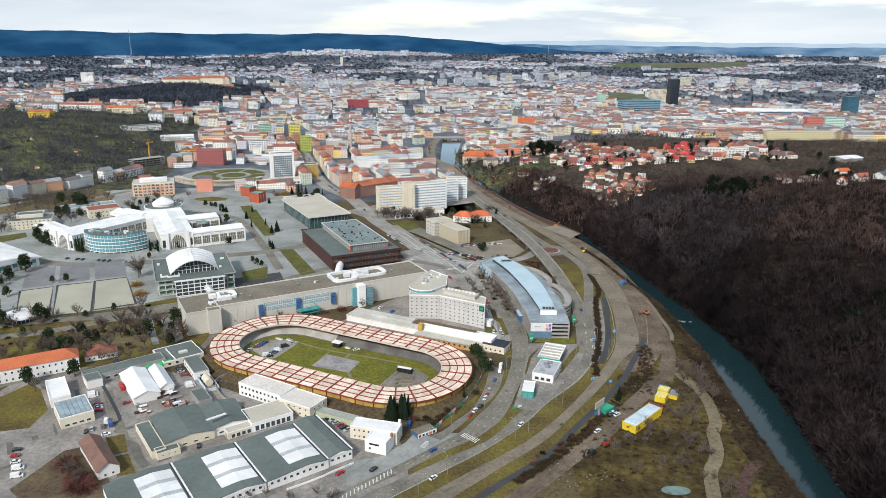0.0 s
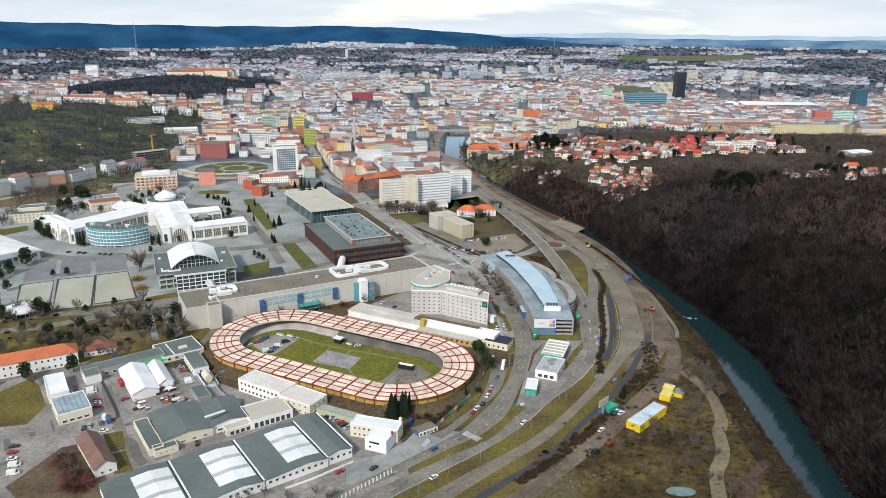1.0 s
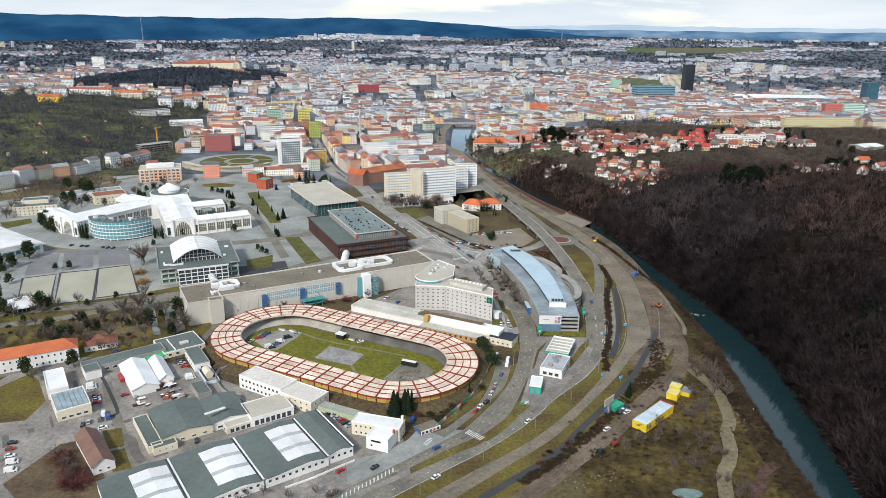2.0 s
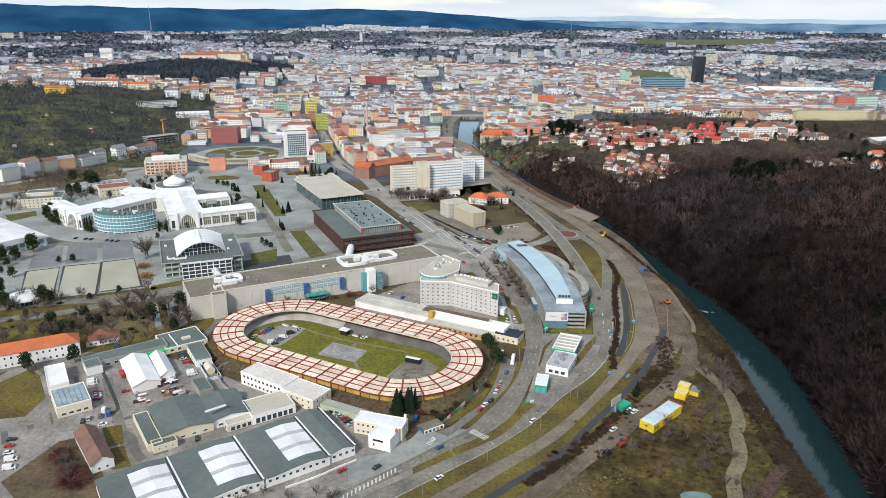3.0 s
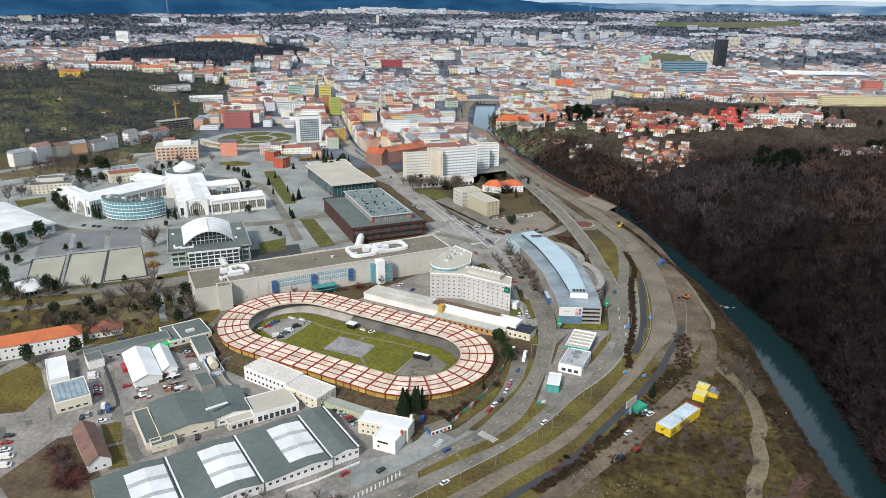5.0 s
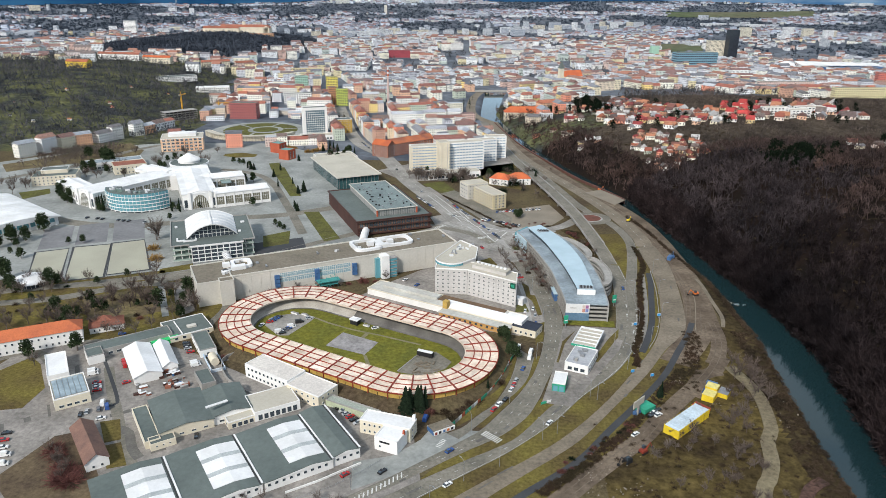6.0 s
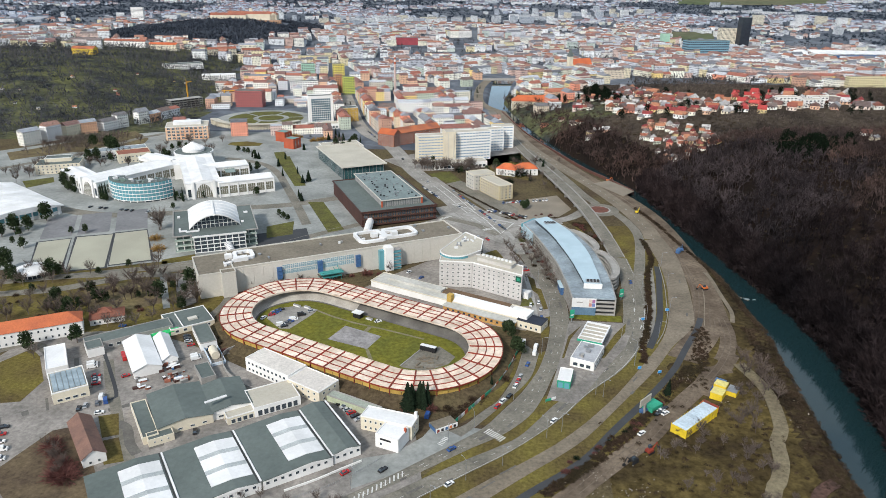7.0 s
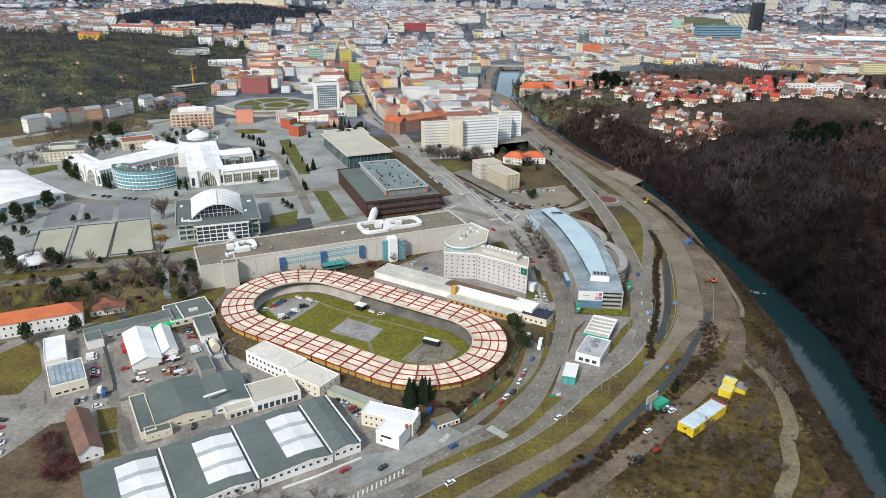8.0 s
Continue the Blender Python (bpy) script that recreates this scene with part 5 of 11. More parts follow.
part("embankment", band(Geo(), R_OUT + 6.5, -0.2, R_OUT - 1.2, 3.5, thick=0.6), M_GROUND, velo, "brown grassy embankment round the stand")
# One track in two tones: roof shade and sun are put into the colours.
part("track", band(Geo(), R_IN - 1.2, 0.25, R_IN + 4.6, 3.6, thick=0.4, start=-0.02, end=0.66), M_TRACK, velo, "banked riding surface, darkened for the roof's shade")
part("track", band(Geo(), R_IN - 1.2, 0.25, R_IN + 4.6, 3.6, n=60, thick=0.4, start=0.66, end=0.98), mat("sunlit_track_concrete", (0.40, 0.375, 0.335), (0.29, 0.27, 0.24), 0.12, 1.0, 0.88, contrast=0.2), velo, "banked riding surface, lightened as its sunlit end")
part("track_wall", band(Geo(), R_IN + 4.6, 4.9, R_IN + 5.0, 4.9, thick=1.5), M_CONCRETE, velo)
part("track_apron", band(Geo(), R_IN - 2.3, 0.16, R_IN - 1.15, 0.26, thick=0.3), M_TRACK, velo)
part("infield", oval_slab(Geo(), R_IN - 2.2, -0.3, 0.12), M_FIELD, velo, "bright green grass field inside the track")
part("court", slab(Geo(), [(-11.6, -10.2), (-13, 7.2), (11.5, 7.5), (13.2, -8)], 0.2), mat("worn_court", (0.30, 0.285, 0.28), (0.19, 0.18, 0.178), 0.12, 0.5, 0.92, contrast=0.35), velo, "worn grey asphalt court")
part("car_park", slab(Geo(), [(-42.5, -14.6), (-37.5, -11.6), (-38.2, 9.2), (-39.4, 14.9), (-46.5, 14.6), (-53.6, 12.3), (-60.8, 4.5), (-62, -0.8), (-57.6, -8.8)], 0.19), M_ASPHALT_PALE, velo, "pale paved parking place")
part("yard", slab(Geo(), [(38.5, -14.2), (52.3, -11.0), (58.2, 1.0), (57.6, 9), (45, 14.4), (37.8, 7.4)], 0.19), M_ASPHALT, velo, "dark grey yard with stacked planks")
part("kerb", Geo().box(38.0, -3, 0, 0.5, 21, 0.5), M_CONCRETE, velo)
for ring in ([(-39, 14.8), (-39, 13.4), (-26.9, 12.0), (-10.7, 12.1), (7.9, 14.4), (33.5, 16.3), (33.5, 17.7), (7.9, 15.8), (-10.7, 13.5), (-26.9, 13.4)], [(-1.6, 13.9), (0.8, 13.9), (1.9, 7.4), (-0.5, 7.4)], [(12.0, -8.0), (14.4, -8.0), (22.4, -15.5), (19.4, -15.5)]):
    part("footpath", slab(Geo(), ring, 0.17), mat("trodden_path", (0.215, 0.19, 0.12), (0.15, 0.14, 0.075), 0.2, 0.8, 0.95, contrast=0.3), velo)

# ---- exhibition grounds ----
def roof_kit(parent, w, d, h, n, seed, mats=None):
    """Small plant on a flat roof, each piece a part."""
    r = random.Random(seed)
    for i in range(n):
        a, b, c = r.uniform(0.8, 2.6), r.uniform(0.8, 2.2), r.uniform(0.5, 1.6)
        g = Geo().box(0, 0, 0, a, b, c)
        g.box(0, 0, c, a * 1.12, b * 1.12, 0.12)
        part("roof_vent", g, r.choice(mats or [M_GREYMETAL, M_ROOFWHITE, M_CONCRETE]), parent, at=pose(r.uniform(-w / 2 + 3, w / 2 - 3), r.uniform(-d / 2 + 3, d / 2 - 3), h + 0.12, 0, 0, r.choice((0, 90))))


def ring_frame(x, y, w, d, z, h, t):
    """A white rounded frame round an open well."""
    g, n = Geo(), 28
    lines = []
    for rx, ry in ((w / 2, d / 2), (w / 2 - t, d / 2 - t)):
        lines.append([(x + rx * math.copysign(abs(math.cos(a)) ** 0.42, math.cos(a)), y + ry * math.copysign(abs(math.sin(a)) ** 0.42, math.sin(a))) for a in np.linspace(0, 2 * math.pi, n + 1)])
    return between(np.array(lines[1]), np.array(lines[0]), z + h, h)


def tower_hub(parent, x, y, z, frames):
    """White rounded roof frames over a stair hub, with plant in their wells."""
    for ox, oy, w, d in frames:
        part("roof_frame", ring_frame(x + ox, y + oy, w, d, z, 1.8, 2.3), M_ROOFWHITE, parent)
    for k, (ox, oy, w, d, h) in enumerate(((-1, -5.5, 9, 4.5, 2.4), (-7.5, 1, 4.5, 3.5, 2.8), (6.5, -1, 4, 4, 3.2), (1, 6, 10, 2.4, 1.5))):
        if len(frames) > 1 or k < 2:
            part("roof_lobe", Geo().box(x + ox, y + oy, z, w, d, h), M_ROOFWHITE, parent)


# Dark colour painted for the shade of the gap at the hall's end.
M_GARDARK_ = mat("gap_shade", (0.10, 0.095, 0.085), (0.07, 0.066, 0.06), 0.2, 1.0, 0.9)
lh = thing("long_hall", -88, 490.4, 0, 29.1, "long beige concrete exhibition hall with a flat brown roof", "exhibition hall")
W, D, Hh = 157.0, 31.0, 16.0
part("wall", Geo().box(0, 0, -1, W, D, Hh + 1), M_BEIGE, lh)
part("roof", parapet_roof(W, D, Hh, 0.3, 0.8, 0.8), [M_FELT, M_BEIGE], lh)
for i in range(26):
    part("wall_panel", Geo().box(0, 0, 0, 5.85, 0.25, 13.6), M_BEIGE, lh, at=pose(-W / 2 + 3.0 + i * 6.03, -D / 2 - 0.06, 1.6))
gl = window_mesh(5.2, 3.0, glassy("pale_teal_glass", (0.26, 0.38, 0.42), 0.15), "strip_window", bars=4)
for i in range(9):
    for z in (7.2, 10.6):
        part("strip_window", gl, None, lh, at=pose(-46 + i * 5.3, -D / 2 - 0.25, z))
for i in (-50.5, -24.2, 1.6):
    for z in (4.6, 7.4, 10.2):
        part("blue_cube", Geo().box(0, 0, 0, 3.2, 1.6, 2.5), M_BLUE, lh, at=pose(i, -D / 2 - 0.9, z))
teal = mat("teal_steel", (0.07, 0.30, 0.28), (0.05, 0.24, 0.23), 0.2, 2, 0.6)
stair = part("fire_stair", Geo().box(-18, -D / 2 - 4.5, 5.0, 15, 6, 0.35), teal, lh, "teal green steel stair")
part("landing", Geo().box(-18, -D / 2 - 4.5, 2.6, 12, 5, 0.3), teal, stair)
for k in range(6):
    part("brace", Geo().tube((-26 + k * 2.6, -D / 2 - 1, 2 + k * 1.2), (-20 + k * 1.6, -D / 2 - 7, 0.5 + k * 0.5), 0.22, 0.22), teal, stair)
for sx in (-24, -18, -12):
    part("post", Geo().tube((sx, -D / 2 - 6, -0.3), (sx, -D / 2 - 6, 7.4), 0.2, 0.2), teal, stair)
tower_hub(lh, 27.5, 2.5, Hh + 0.1, ((-11, 0.5, 20, 21), (11, 1.0, 24, 18)))
tower_hub(lh, -71, 2, Hh + 0.1, ((2, 1, 13, 14),))
for k in range(5):
    part("hub_duct", Geo().box(-82 + k * 1.2, -6 + k * 0.8, Hh - 0.6, 1.6, 5, 1.6, 0, 30 * k), M_ROOFWHITE, lh)
part("stair_tower", Geo().box(22, -D / 2 - 3.2, -1, 5.4, 6, 17.5), M_WHITE, lh, "white stair tower")
for k in range(6):
    part("stair_glass", Geo().box(27.6, -D / 2 - 2.6, -0.6 + k * 2.5, 5.6, 5, 1.9), M_GLASSBLUE, lh)
    part("stair_landing", Geo().box(27.6, -D / 2 - 2.7, 1.3 + k * 2.5, 6.2, 5.6, 0.3), M_CONCRETE, lh)
part("stair_glass", Geo().box(17.6, -D / 2 - 1.4, -1, 3.2, 3, 15), M_GLASSBLUE, lh)
part("end_block", Geo().box(-W / 2 - 10, -1, -1, 22, 33, 16.2), M_BEIGE, lh)
part("end_roof", local(parapet_roof(22, 33, 15.2, 0.2, 0.7, 0.6), 10 + W / 2, 1), [M_FELT, M_BEIGE], lh)
part("end_bay", Geo().box(-82.2, -D / 2 - 2.6, -1, 8.4, 6.5, 17.0), M_BEIGE, lh)
part("end_bay_roof", local(parapet_roof(8.4, 6.5, 16.0, 0.2, 0.6, 0.5), 82.2, D / 2 + 2.6), [M_FELT, M_BEIGE], lh)
# solid dark strip in place of the shaded gap beside the end bay
part("recess", Geo().box(-87.4, -D / 2 - 1.3, -1, 2.0, 1.2, 15.6), M_GARDARK_, lh)
roof_kit(lh, W, D, Hh, 16, 3)

# hall with the arched canopy
M_PALEPANE_ = glassy("pale_green_panes", (0.30, 0.37, 0.33), 0.2)
ah = thing("arch_hall", -200, 537, 0, 24, "glass exhibition hall with a white arched canopy over a dark roof", "exhibition hall")
AW2, AD2 = 58.0, 60.0
part("wall", Geo().box(0, 0, -1, AW2 - 5, AD2 - 5, 13), M_GLASSGREEN, ah)
part("roof", parapet_roof(AW2, AD2, 12.0, 0.4, 0.8, 0.7), [M_FELTGREY, M_CONCRETE], ah)
M_PALEGREEN = mat("pale_green_slabs", (0.50, 0.56, 0.49), (0.42, 0.48, 0.42), 0.1, 1.0, 0.85)
for z in (0.2, 4.2, 8.2):
    part("floor_slab", Geo().box(0, 0, z, AW2 - 1.5, AD2 - 1.5, 0.55), M_PALEGREEN, ah)
    part("balustrade", Geo().box(0, -AD2 / 2 + 0.9, z + 0.55, AW2 - 1.5, 0.2, 1.0), M_PALEPANE_, ah)
    part("balustrade", Geo().box(-AW2 / 2 + 0.9, 0, z + 0.55, 0.2, AD2 - 1.5, 1.0), M_PALEPANE_, ah)
    part("balustrade", Geo().box(AW2 / 2 - 0.9, 0, z + 0.55, 0.2, AD2 - 1.5, 1.0), M_PALEPANE_, ah)
for i in range(12):
    part("column", Geo().box(0, 0, 0, 0.55, 0.55, 12.0), M_WHITE, ah, at=pose(-27.5 + i * 5, -AD2 / 2 + 1.5, 0))
    part("column", Geo().box(0, 0, 0, 0.55, 0.55, 12.0), M_WHITE, ah, at=pose(-AW2 / 2 + 1.5, -27.5 + i * 5, 0))
for sx in (-22, 22):
    for k in range(4):
        part("window_bar", Geo().box(sx - 4.5 + k * 3, -AD2 / 2 + 2.2, 0, 0.25, 0.3, 12), M_FELTGREY, ah)
# glazed entrance block with its white frame, flush with the roof's edge
part("entrance_glass", Geo().box(2.0, -AD2 / 2 - 1.6, 0, 35, 6, 11.6), M_GLASS, ah)
for i in range(9):
    part("entrance_frame", Geo().box(0, 0, 0, 0.55, 0.55, 12.0), M_ROOFWHITE, ah, at=pose(-15.5 + i * 4.375, -AD2 / 2 - 4.9, 0))
for z in (0.2, 3.0, 5.9, 8.8, 11.6):
    part("entrance_beam", Geo().box(2.0, -AD2 / 2 - 4.9, z, 35.6, 0.5, 0.5), M_ROOFWHITE, ah)
part("entrance_roof", Geo().box(2.0, -AD2 / 2 - 1.4, 12.2, 37, 8.0, 0.7), M_FELTGREY, ah)
part("entrance_roof_rim", Geo().box(2.0, -AD2 / 2 - 5.3, 12.0, 37.4, 0.4, 1.1), M_WHITE, ah)
tb = part("link_tube", Geo().tube((7, -AD2 / 2 - 3, 4.4), (9, -AD2 / 2 - 22, 4.4), 2.6, 2.6, 16), M_ROOFWHITE, ah, "white ribbed link tunnel")
for k in range(6):
    part("tube_rib", Geo().tube((7.35 + k * 0.33, -AD2 / 2 - 6.2 - k * 3.1, 4.4), (7.4 + k * 0.33, -AD2 / 2 - 6.6 - k * 3.1, 4.4), 2.78, 2.78, 16), M_GREYMETAL, tb)
# the canopy: a tall front arch that sinks towards the back
g, nn, rows_ = Geo(), 24, 6
AW = 36.0
P = lambda u, v: (u * (AW / 2 + 0.5 * v), -21.0 + 4.5 * u * u * (1 - v) + v * (53.0 - 2.0 * u * u), 12.6 + (10.6 - 5.0 * v) * (1 - u * u) - 0.3 * math.sin(math.pi * v))
for i in range(nn):
    for k in range(rows_):
        u0, u1, v0, v1 = -1 + 2 * i / nn, -1 + 2 * (i + 1) / nn, k / rows_, (k + 1) / rows_
        q = [P(u0, v0), P(u1, v0), P(u1, v1), P(u0, v1)]
        g.face(q)
        g.face([(a, b, c - 0.6) for a, b, c in q[::-1]])
        if k in (0, rows_ - 1):
            a, b = (q[0], q[1]) if k == 0 else (q[2], q[3])
            g.face([(a[0], a[1], a[2] - 0.6), (b[0], b[1], b[2] - 0.6), b, a])
part("canopy", g, M_ROOFWHITE, ah, "white arched membrane canopy")
for v in np.linspace(0.0, 1.0, 6):
    line = [P(u, v) for u in np.linspace(-1, 1, 19)]
    gc = Geo()
    for a, b in zip(line, line[1:]):
        gc.tube((a[0], a[1], a[2] + 0.1), (b[0], b[1], b[2] + 0.1), 0.22, 0.22, 5)
    part("canopy_seam", gc, M_WHITE, ah)
part("canopy_ridge", Geo().solid([(-0.7, -21.5, 22.6), (0.7, -21.5, 22.6), (0.7, 31, 17.6), (-0.7, 31, 17.6)], [(-0.7, -21.5, 23.8), (0.7, -21.5, 23.8), (0.7, 31, 18.6), (-0.7, 31, 18.6)]), M_WHITE, ah)
g = Geo()
for i in range(nn):
    u0, u1 = -0.95 + 1.9 * i / nn, -0.95 + 1.9 * (i + 1) / nn
    g.face([(u0 * AW / 2, -16.0, 12.2), (u1 * AW / 2, -16.0, 12.2), (u1 * AW / 2, -16.0, 12.0 + 10.2 * (1 - u1 * u1)), (u0 * AW / 2, -16.0, 12.0 + 10.2 * (1 - u0 * u0))])
part("arch_window", g, M_GLASS, ah)
for i in range(11):
    u = -0.83 + 0.166 * i
    part("glazing_bar", Geo().box(0, 0, 0, 0.3, 0.3, max(10.2 * (1 - u * u) - 0.4, 0.6)), M_FRAME, ah, at=pose(u * AW / 2, -16.3, 12.1))
for z in (14.8, 17.4):
    hx = AW / 2 * math.sqrt(max(0.05, 1 - (z - 12.0) / 10.2)) - 0.4
    part("glazing_bar", Geo().box(0, -16.3, z, 2 * hx, 0.25, 0.25), M_FRAME, ah)
for x, y, w, d in ((-22, -20, 5, 1.2), (-24.5, -17, 1.2, 6), (-16, -22, 9, 1.0), (-11.5, -20, 1.0, 4), (20, -10, 2, 2), (24, 12, 3, 2), (-25, 14, 2, 3)):
    part("roof_duct", Geo().box(x, y, 12.1, w, d, 1.0), M_ROOFWHITE, ah)

# dark brown hall with stepped roof
bh = thing("brown_hall", -86, 622, 0, 26, "big dark brown clad hall with a raised grey roof", "exhibition hall")
part("wall", Geo().box(0, 0, -1, 62, 95, 13), M_BROWN, bh)
part("roof", parapet_roof(64, 97, 12, 0, 0.8, 0.8), [M_FELTGREY, M_BROWN], bh)
part("upper_wall", Geo().box(5, 3, 12, 33, 84, 5.4), mat("grey_ribbed_sheet", (0.30, 0.30, 0.29), (0.24, 0.24, 0.235), 0.2, 0.9, 0.7), bh)
for i in range(16):
    part("rib", Geo().box(5 - 15 + i * 2, -39.15, 12.2, 0.25, 0.3, 5), M_FELTGREY, bh)
part("upper_roof", local(parapet_roof(35, 86, 17.4, 0.2, 0.6, 0.6), -5, -3), [mat("grey_green_roofing", (0.19, 0.235, 0.23), (0.14, 0.175, 0.175), 0.05, 0.5, 0.8, contrast=0.3), M_BEIGE], bh)
for e in (-1, 1):
    part("end_pier", Geo().box(5 + e * 16.9, -39.3, 12.1, 1.2, 1.2, 5.4), M_BRICK, bh)
mw = window_mesh(3.2, 4.2, M_GLASS, "loggia_window", mat("rust_frames", (0.30, 0.16, 0.09), (0.22, 0.12, 0.07), 0.3, 2, 0.8), 2)
for i in range(15):
    for z in (2.0, 6.9):
        part("loggia_window", mw, None, bh, at=pose(-27.5 + i * 3.9, -47.6, z))
for z in (1.2, 6.2, 11.2):
    part("cornice", Geo().box(0, -48.4, z, 63, 1.8, 0.6), M_BROWN, bh)
r = random.Random(8)
for i in range(46):
    part("roof_vent", Geo().box(0, 0, 0, 1.1, 1.1, 0.9), M_DARK if r.random() < 0.5 else M_GREYMETAL, bh, at=pose(r.uniform(-9, 19), r.uniform(-36, 42), 17.55))
part("link_tube", Geo().tube((-24, -47, 4.5), (-34, -72, 4.5), 3.0, 3.0, 14), M_WHITE, bh, "white ribbed link tunnel")

# glass hall with a wide flat beige roof
gh = thing("glass_hall", -140, 750, 0, 28.8, "glass-walled hall under a wide flat beige roof", "exhibition hall")
part("wall", Geo().box(0, 0, -1, 42, 92, 13), mat("teal_glass_wall", (0.045, 0.11, 0.115), (0.03, 0.075, 0.085), 0.1, 1.0, 0.2), gh)
part("roof", parapet_roof(46, 97, 12, 0, 1.2, 0.5), [M_FELTLIGHT, M_BEIGE], gh)
for i in range(12):
    part("column", Geo().box(0, 0, 0, 0.3, 0.4, 12), M_GREYMETAL, gh, at=pose(-20 + i * 3.65, -46.2, 0))
for i in range(22):
    part("column", Geo().box(0, 0, 0, 0.4, 0.3, 12), M_GREYMETAL, gh, at=pose(-21.2, -44 + i * 4.2, 0))
block("entrance_pavilion", "low pavilion with a pale flat roof", -165, 822, 44, 30, 28, 6, M_BEIGE, M_FELTLIGHT, M_WHITE, storeys=1, bay=4, win=(3, 2.6), category="pavilion")

# white pavilion in the form of a cross, with a curved glass front
wp = thing("white_pavilion", -300, 700, 0, 0, "white concrete exhibition pavilion with vaulted naves and a round dome", "pavilion")


def nave(parent, x, y, ang, length, w, h, arch=True, bays=6):
    """A white nave with a low vault, its front at minus y."""
    c, s = math.cos(radians(ang)), math.sin(radians(ang))
    at = pose(x, y, 0, 0, 0, ang)
    nv = part("nave", Geo().box(0, 0, -1, w, length, h * 0.8 + 1), M_WHITE, parent, at=at)
    part("roof_edge", Geo().box(0, 0, h * 0.8, w + 1.2, length + 0.6, 0.7), M_ROOFWHITE, nv)
    part("vault", Geo().gable(0, 0, h * 0.8 + 0.7, w * 0.62, length - 1, h * 0.13, 0, 0, along=False, over=0.2), M_ROOFWHITE, nv)
    if arch:
        g = Geo()
        ring = [(-math.cos(math.pi * i / 14) * w * 0.24, -length / 2 - 0.3, 0.5 + math.sin(math.pi * i / 14) * h * 0.72) for i in range(15)]
        g.solid([(p, q, z) for p, q, z in ring], [(p, q + 0.25, z) for p, q, z in ring])
        part("arch_window", g, M_PANE_TAN, nv)
        for k in range(-3, 4):
            zz_ = h * 0.72 * math.sqrt(max(0.05, 1 - (k / 4) ** 2))
            part("glazing_bar", Geo().box(k * w * 0.06, -length / 2 - 0.42, 0.5, 0.35, 0.25, zz_), M_FRAME, nv)
        for e in (-1, 1):
            part("pilaster", Geo().box(e * w * 0.31, -length / 2 - 0.6, -1, 2.2, 1.6, h * 0.92 + 1), M_WHITE, nv)
            part("side_window", Geo().box(e * w * 0.42, -length / 2 - 0.1, 2, 2.6, 0.3, h * 0.4), M_GLASS, nv)
    me = window_mesh(length / bays - 1.3, h * 0.46, M_PANE_TAN, "bay_window", bars=4)
    for i in range(bays + 1):
        for e in (1,) if 0 < ang < 60 else (-1,) if -45 < ang < 0 else (1,):
            part("buttress", Geo().box(e * (w / 2 + 0.25), -length / 2 + i * length / bays, -1, 0.7, 0.9, h * 0.76 + 1), M_WHITE, nv)
    for i in range(bays):
        for e, turn in ((-1, 270), (1, 90)):
            part("bay_window", me, None, nv, at=pose(e * (w / 2 + 0.03), -length / 2 + (i + 0.5) * length / bays, h * 0.16, 0, 0, turn))
    return nv


# its naves, each a part of the pavilion
nave(wp, 34, -31, 27, 92, 29, 17, True, 10)
nave(wp, 84, -49, -60, 48, 18, 16, False, 6)
nave(wp, 48, -6, -60, 44, 20, 16, False, 5)
nave(wp, -29, -40, -30, 82, 29, 17, True, 10)
nave(wp, -67, -47, 50, 74, 19, 12, False, 8)
nave(wp, -24, 14, 60, 44, 20, 15, False, 5)
part("crossing", Geo().box(12, 8, -1, 38, 38, 15, 0, 27), M_WHITE, wp)
for ox, oy in ((34, -46), (51, -37)):
    part("roof_glass", Geo().box(ox + (-8 if ox < 40 else 8), oy + 18, 11.0, 9, 15, 0.5, 0, 27), M_GLASSGREEN, wp, "green glazed roof panel")
DX, DY = -2, 43
part("drum", disc(Geo(), DX, DY, -1, 13, 19, 48), M_WHITE, wp)
part("drum_rim", disc(Geo(), DX, DY, 13, 13.9, 19.6, 48), M_ROOFWHITE, wp)
part("drum_roof", disc(Geo(), DX, DY, 13.9, 14.05, 18.6, 48), M_FELTGREY, wp)
part("upper_drum", disc(Geo(), DX, DY, 14.05, 16.4, 10.8, 40), M_WHITE, wp)
g = Geo()
prof = [(11.4, 16.4), (10.6, 17.4), (7.4, 19.4), (4.0, 21.2), (2.6, 21.8), (2.4, 22.8), (0.05, 23.4)]
for (r0, z0), (r1, z1) in zip(prof, prof[1:]):
    for k in range(24):
        b0, b1 = 2 * math.pi * k / 24, 2 * math.pi * (k + 1) / 24
        g.face([(DX + r0 * math.cos(b0), DY + r0 * math.sin(b0), z0), (DX + r0 * math.cos(b1), DY + r0 * math.sin(b1), z0), (DX + r1 * math.cos(b1), DY + r1 * math.sin(b1), z1), (DX + r1 * math.cos(b0), DY + r1 * math.sin(b0), z1)])
part("dome", g, M_ROOFWHITE, wp)
for k in range(12):
    a = radians(30 * k)
    part("dome_rib", Geo().tube((DX + 10.7 * math.cos(a), DY + 10.7 * math.sin(a), 17.5), (DX + 2.6 * math.cos(a), DY + 2.6 * math.sin(a), 22.0), 0.22, 0.18, 5), M_WHITE, wp)
dw = window_mesh(3.0, 8, M_PANE_TAN, "drum_window", bars=2)
for k in range(18):
    a = 20 * k
    part("drum_window", dw, None, wp, at=pose(DX + 19.05 * math.sin(radians(a)), DY - 19.05 * math.cos(radians(a)), 3.4, 0, 0, a))

cg = thing("curved_glass_block", -302, 640, 0, 0, "curved five-storey office block with blue glass bands", "office block")
CR, CX, CY = 31.5, 0.0, 0.0
A0, A1, NS = -72, 66, 24


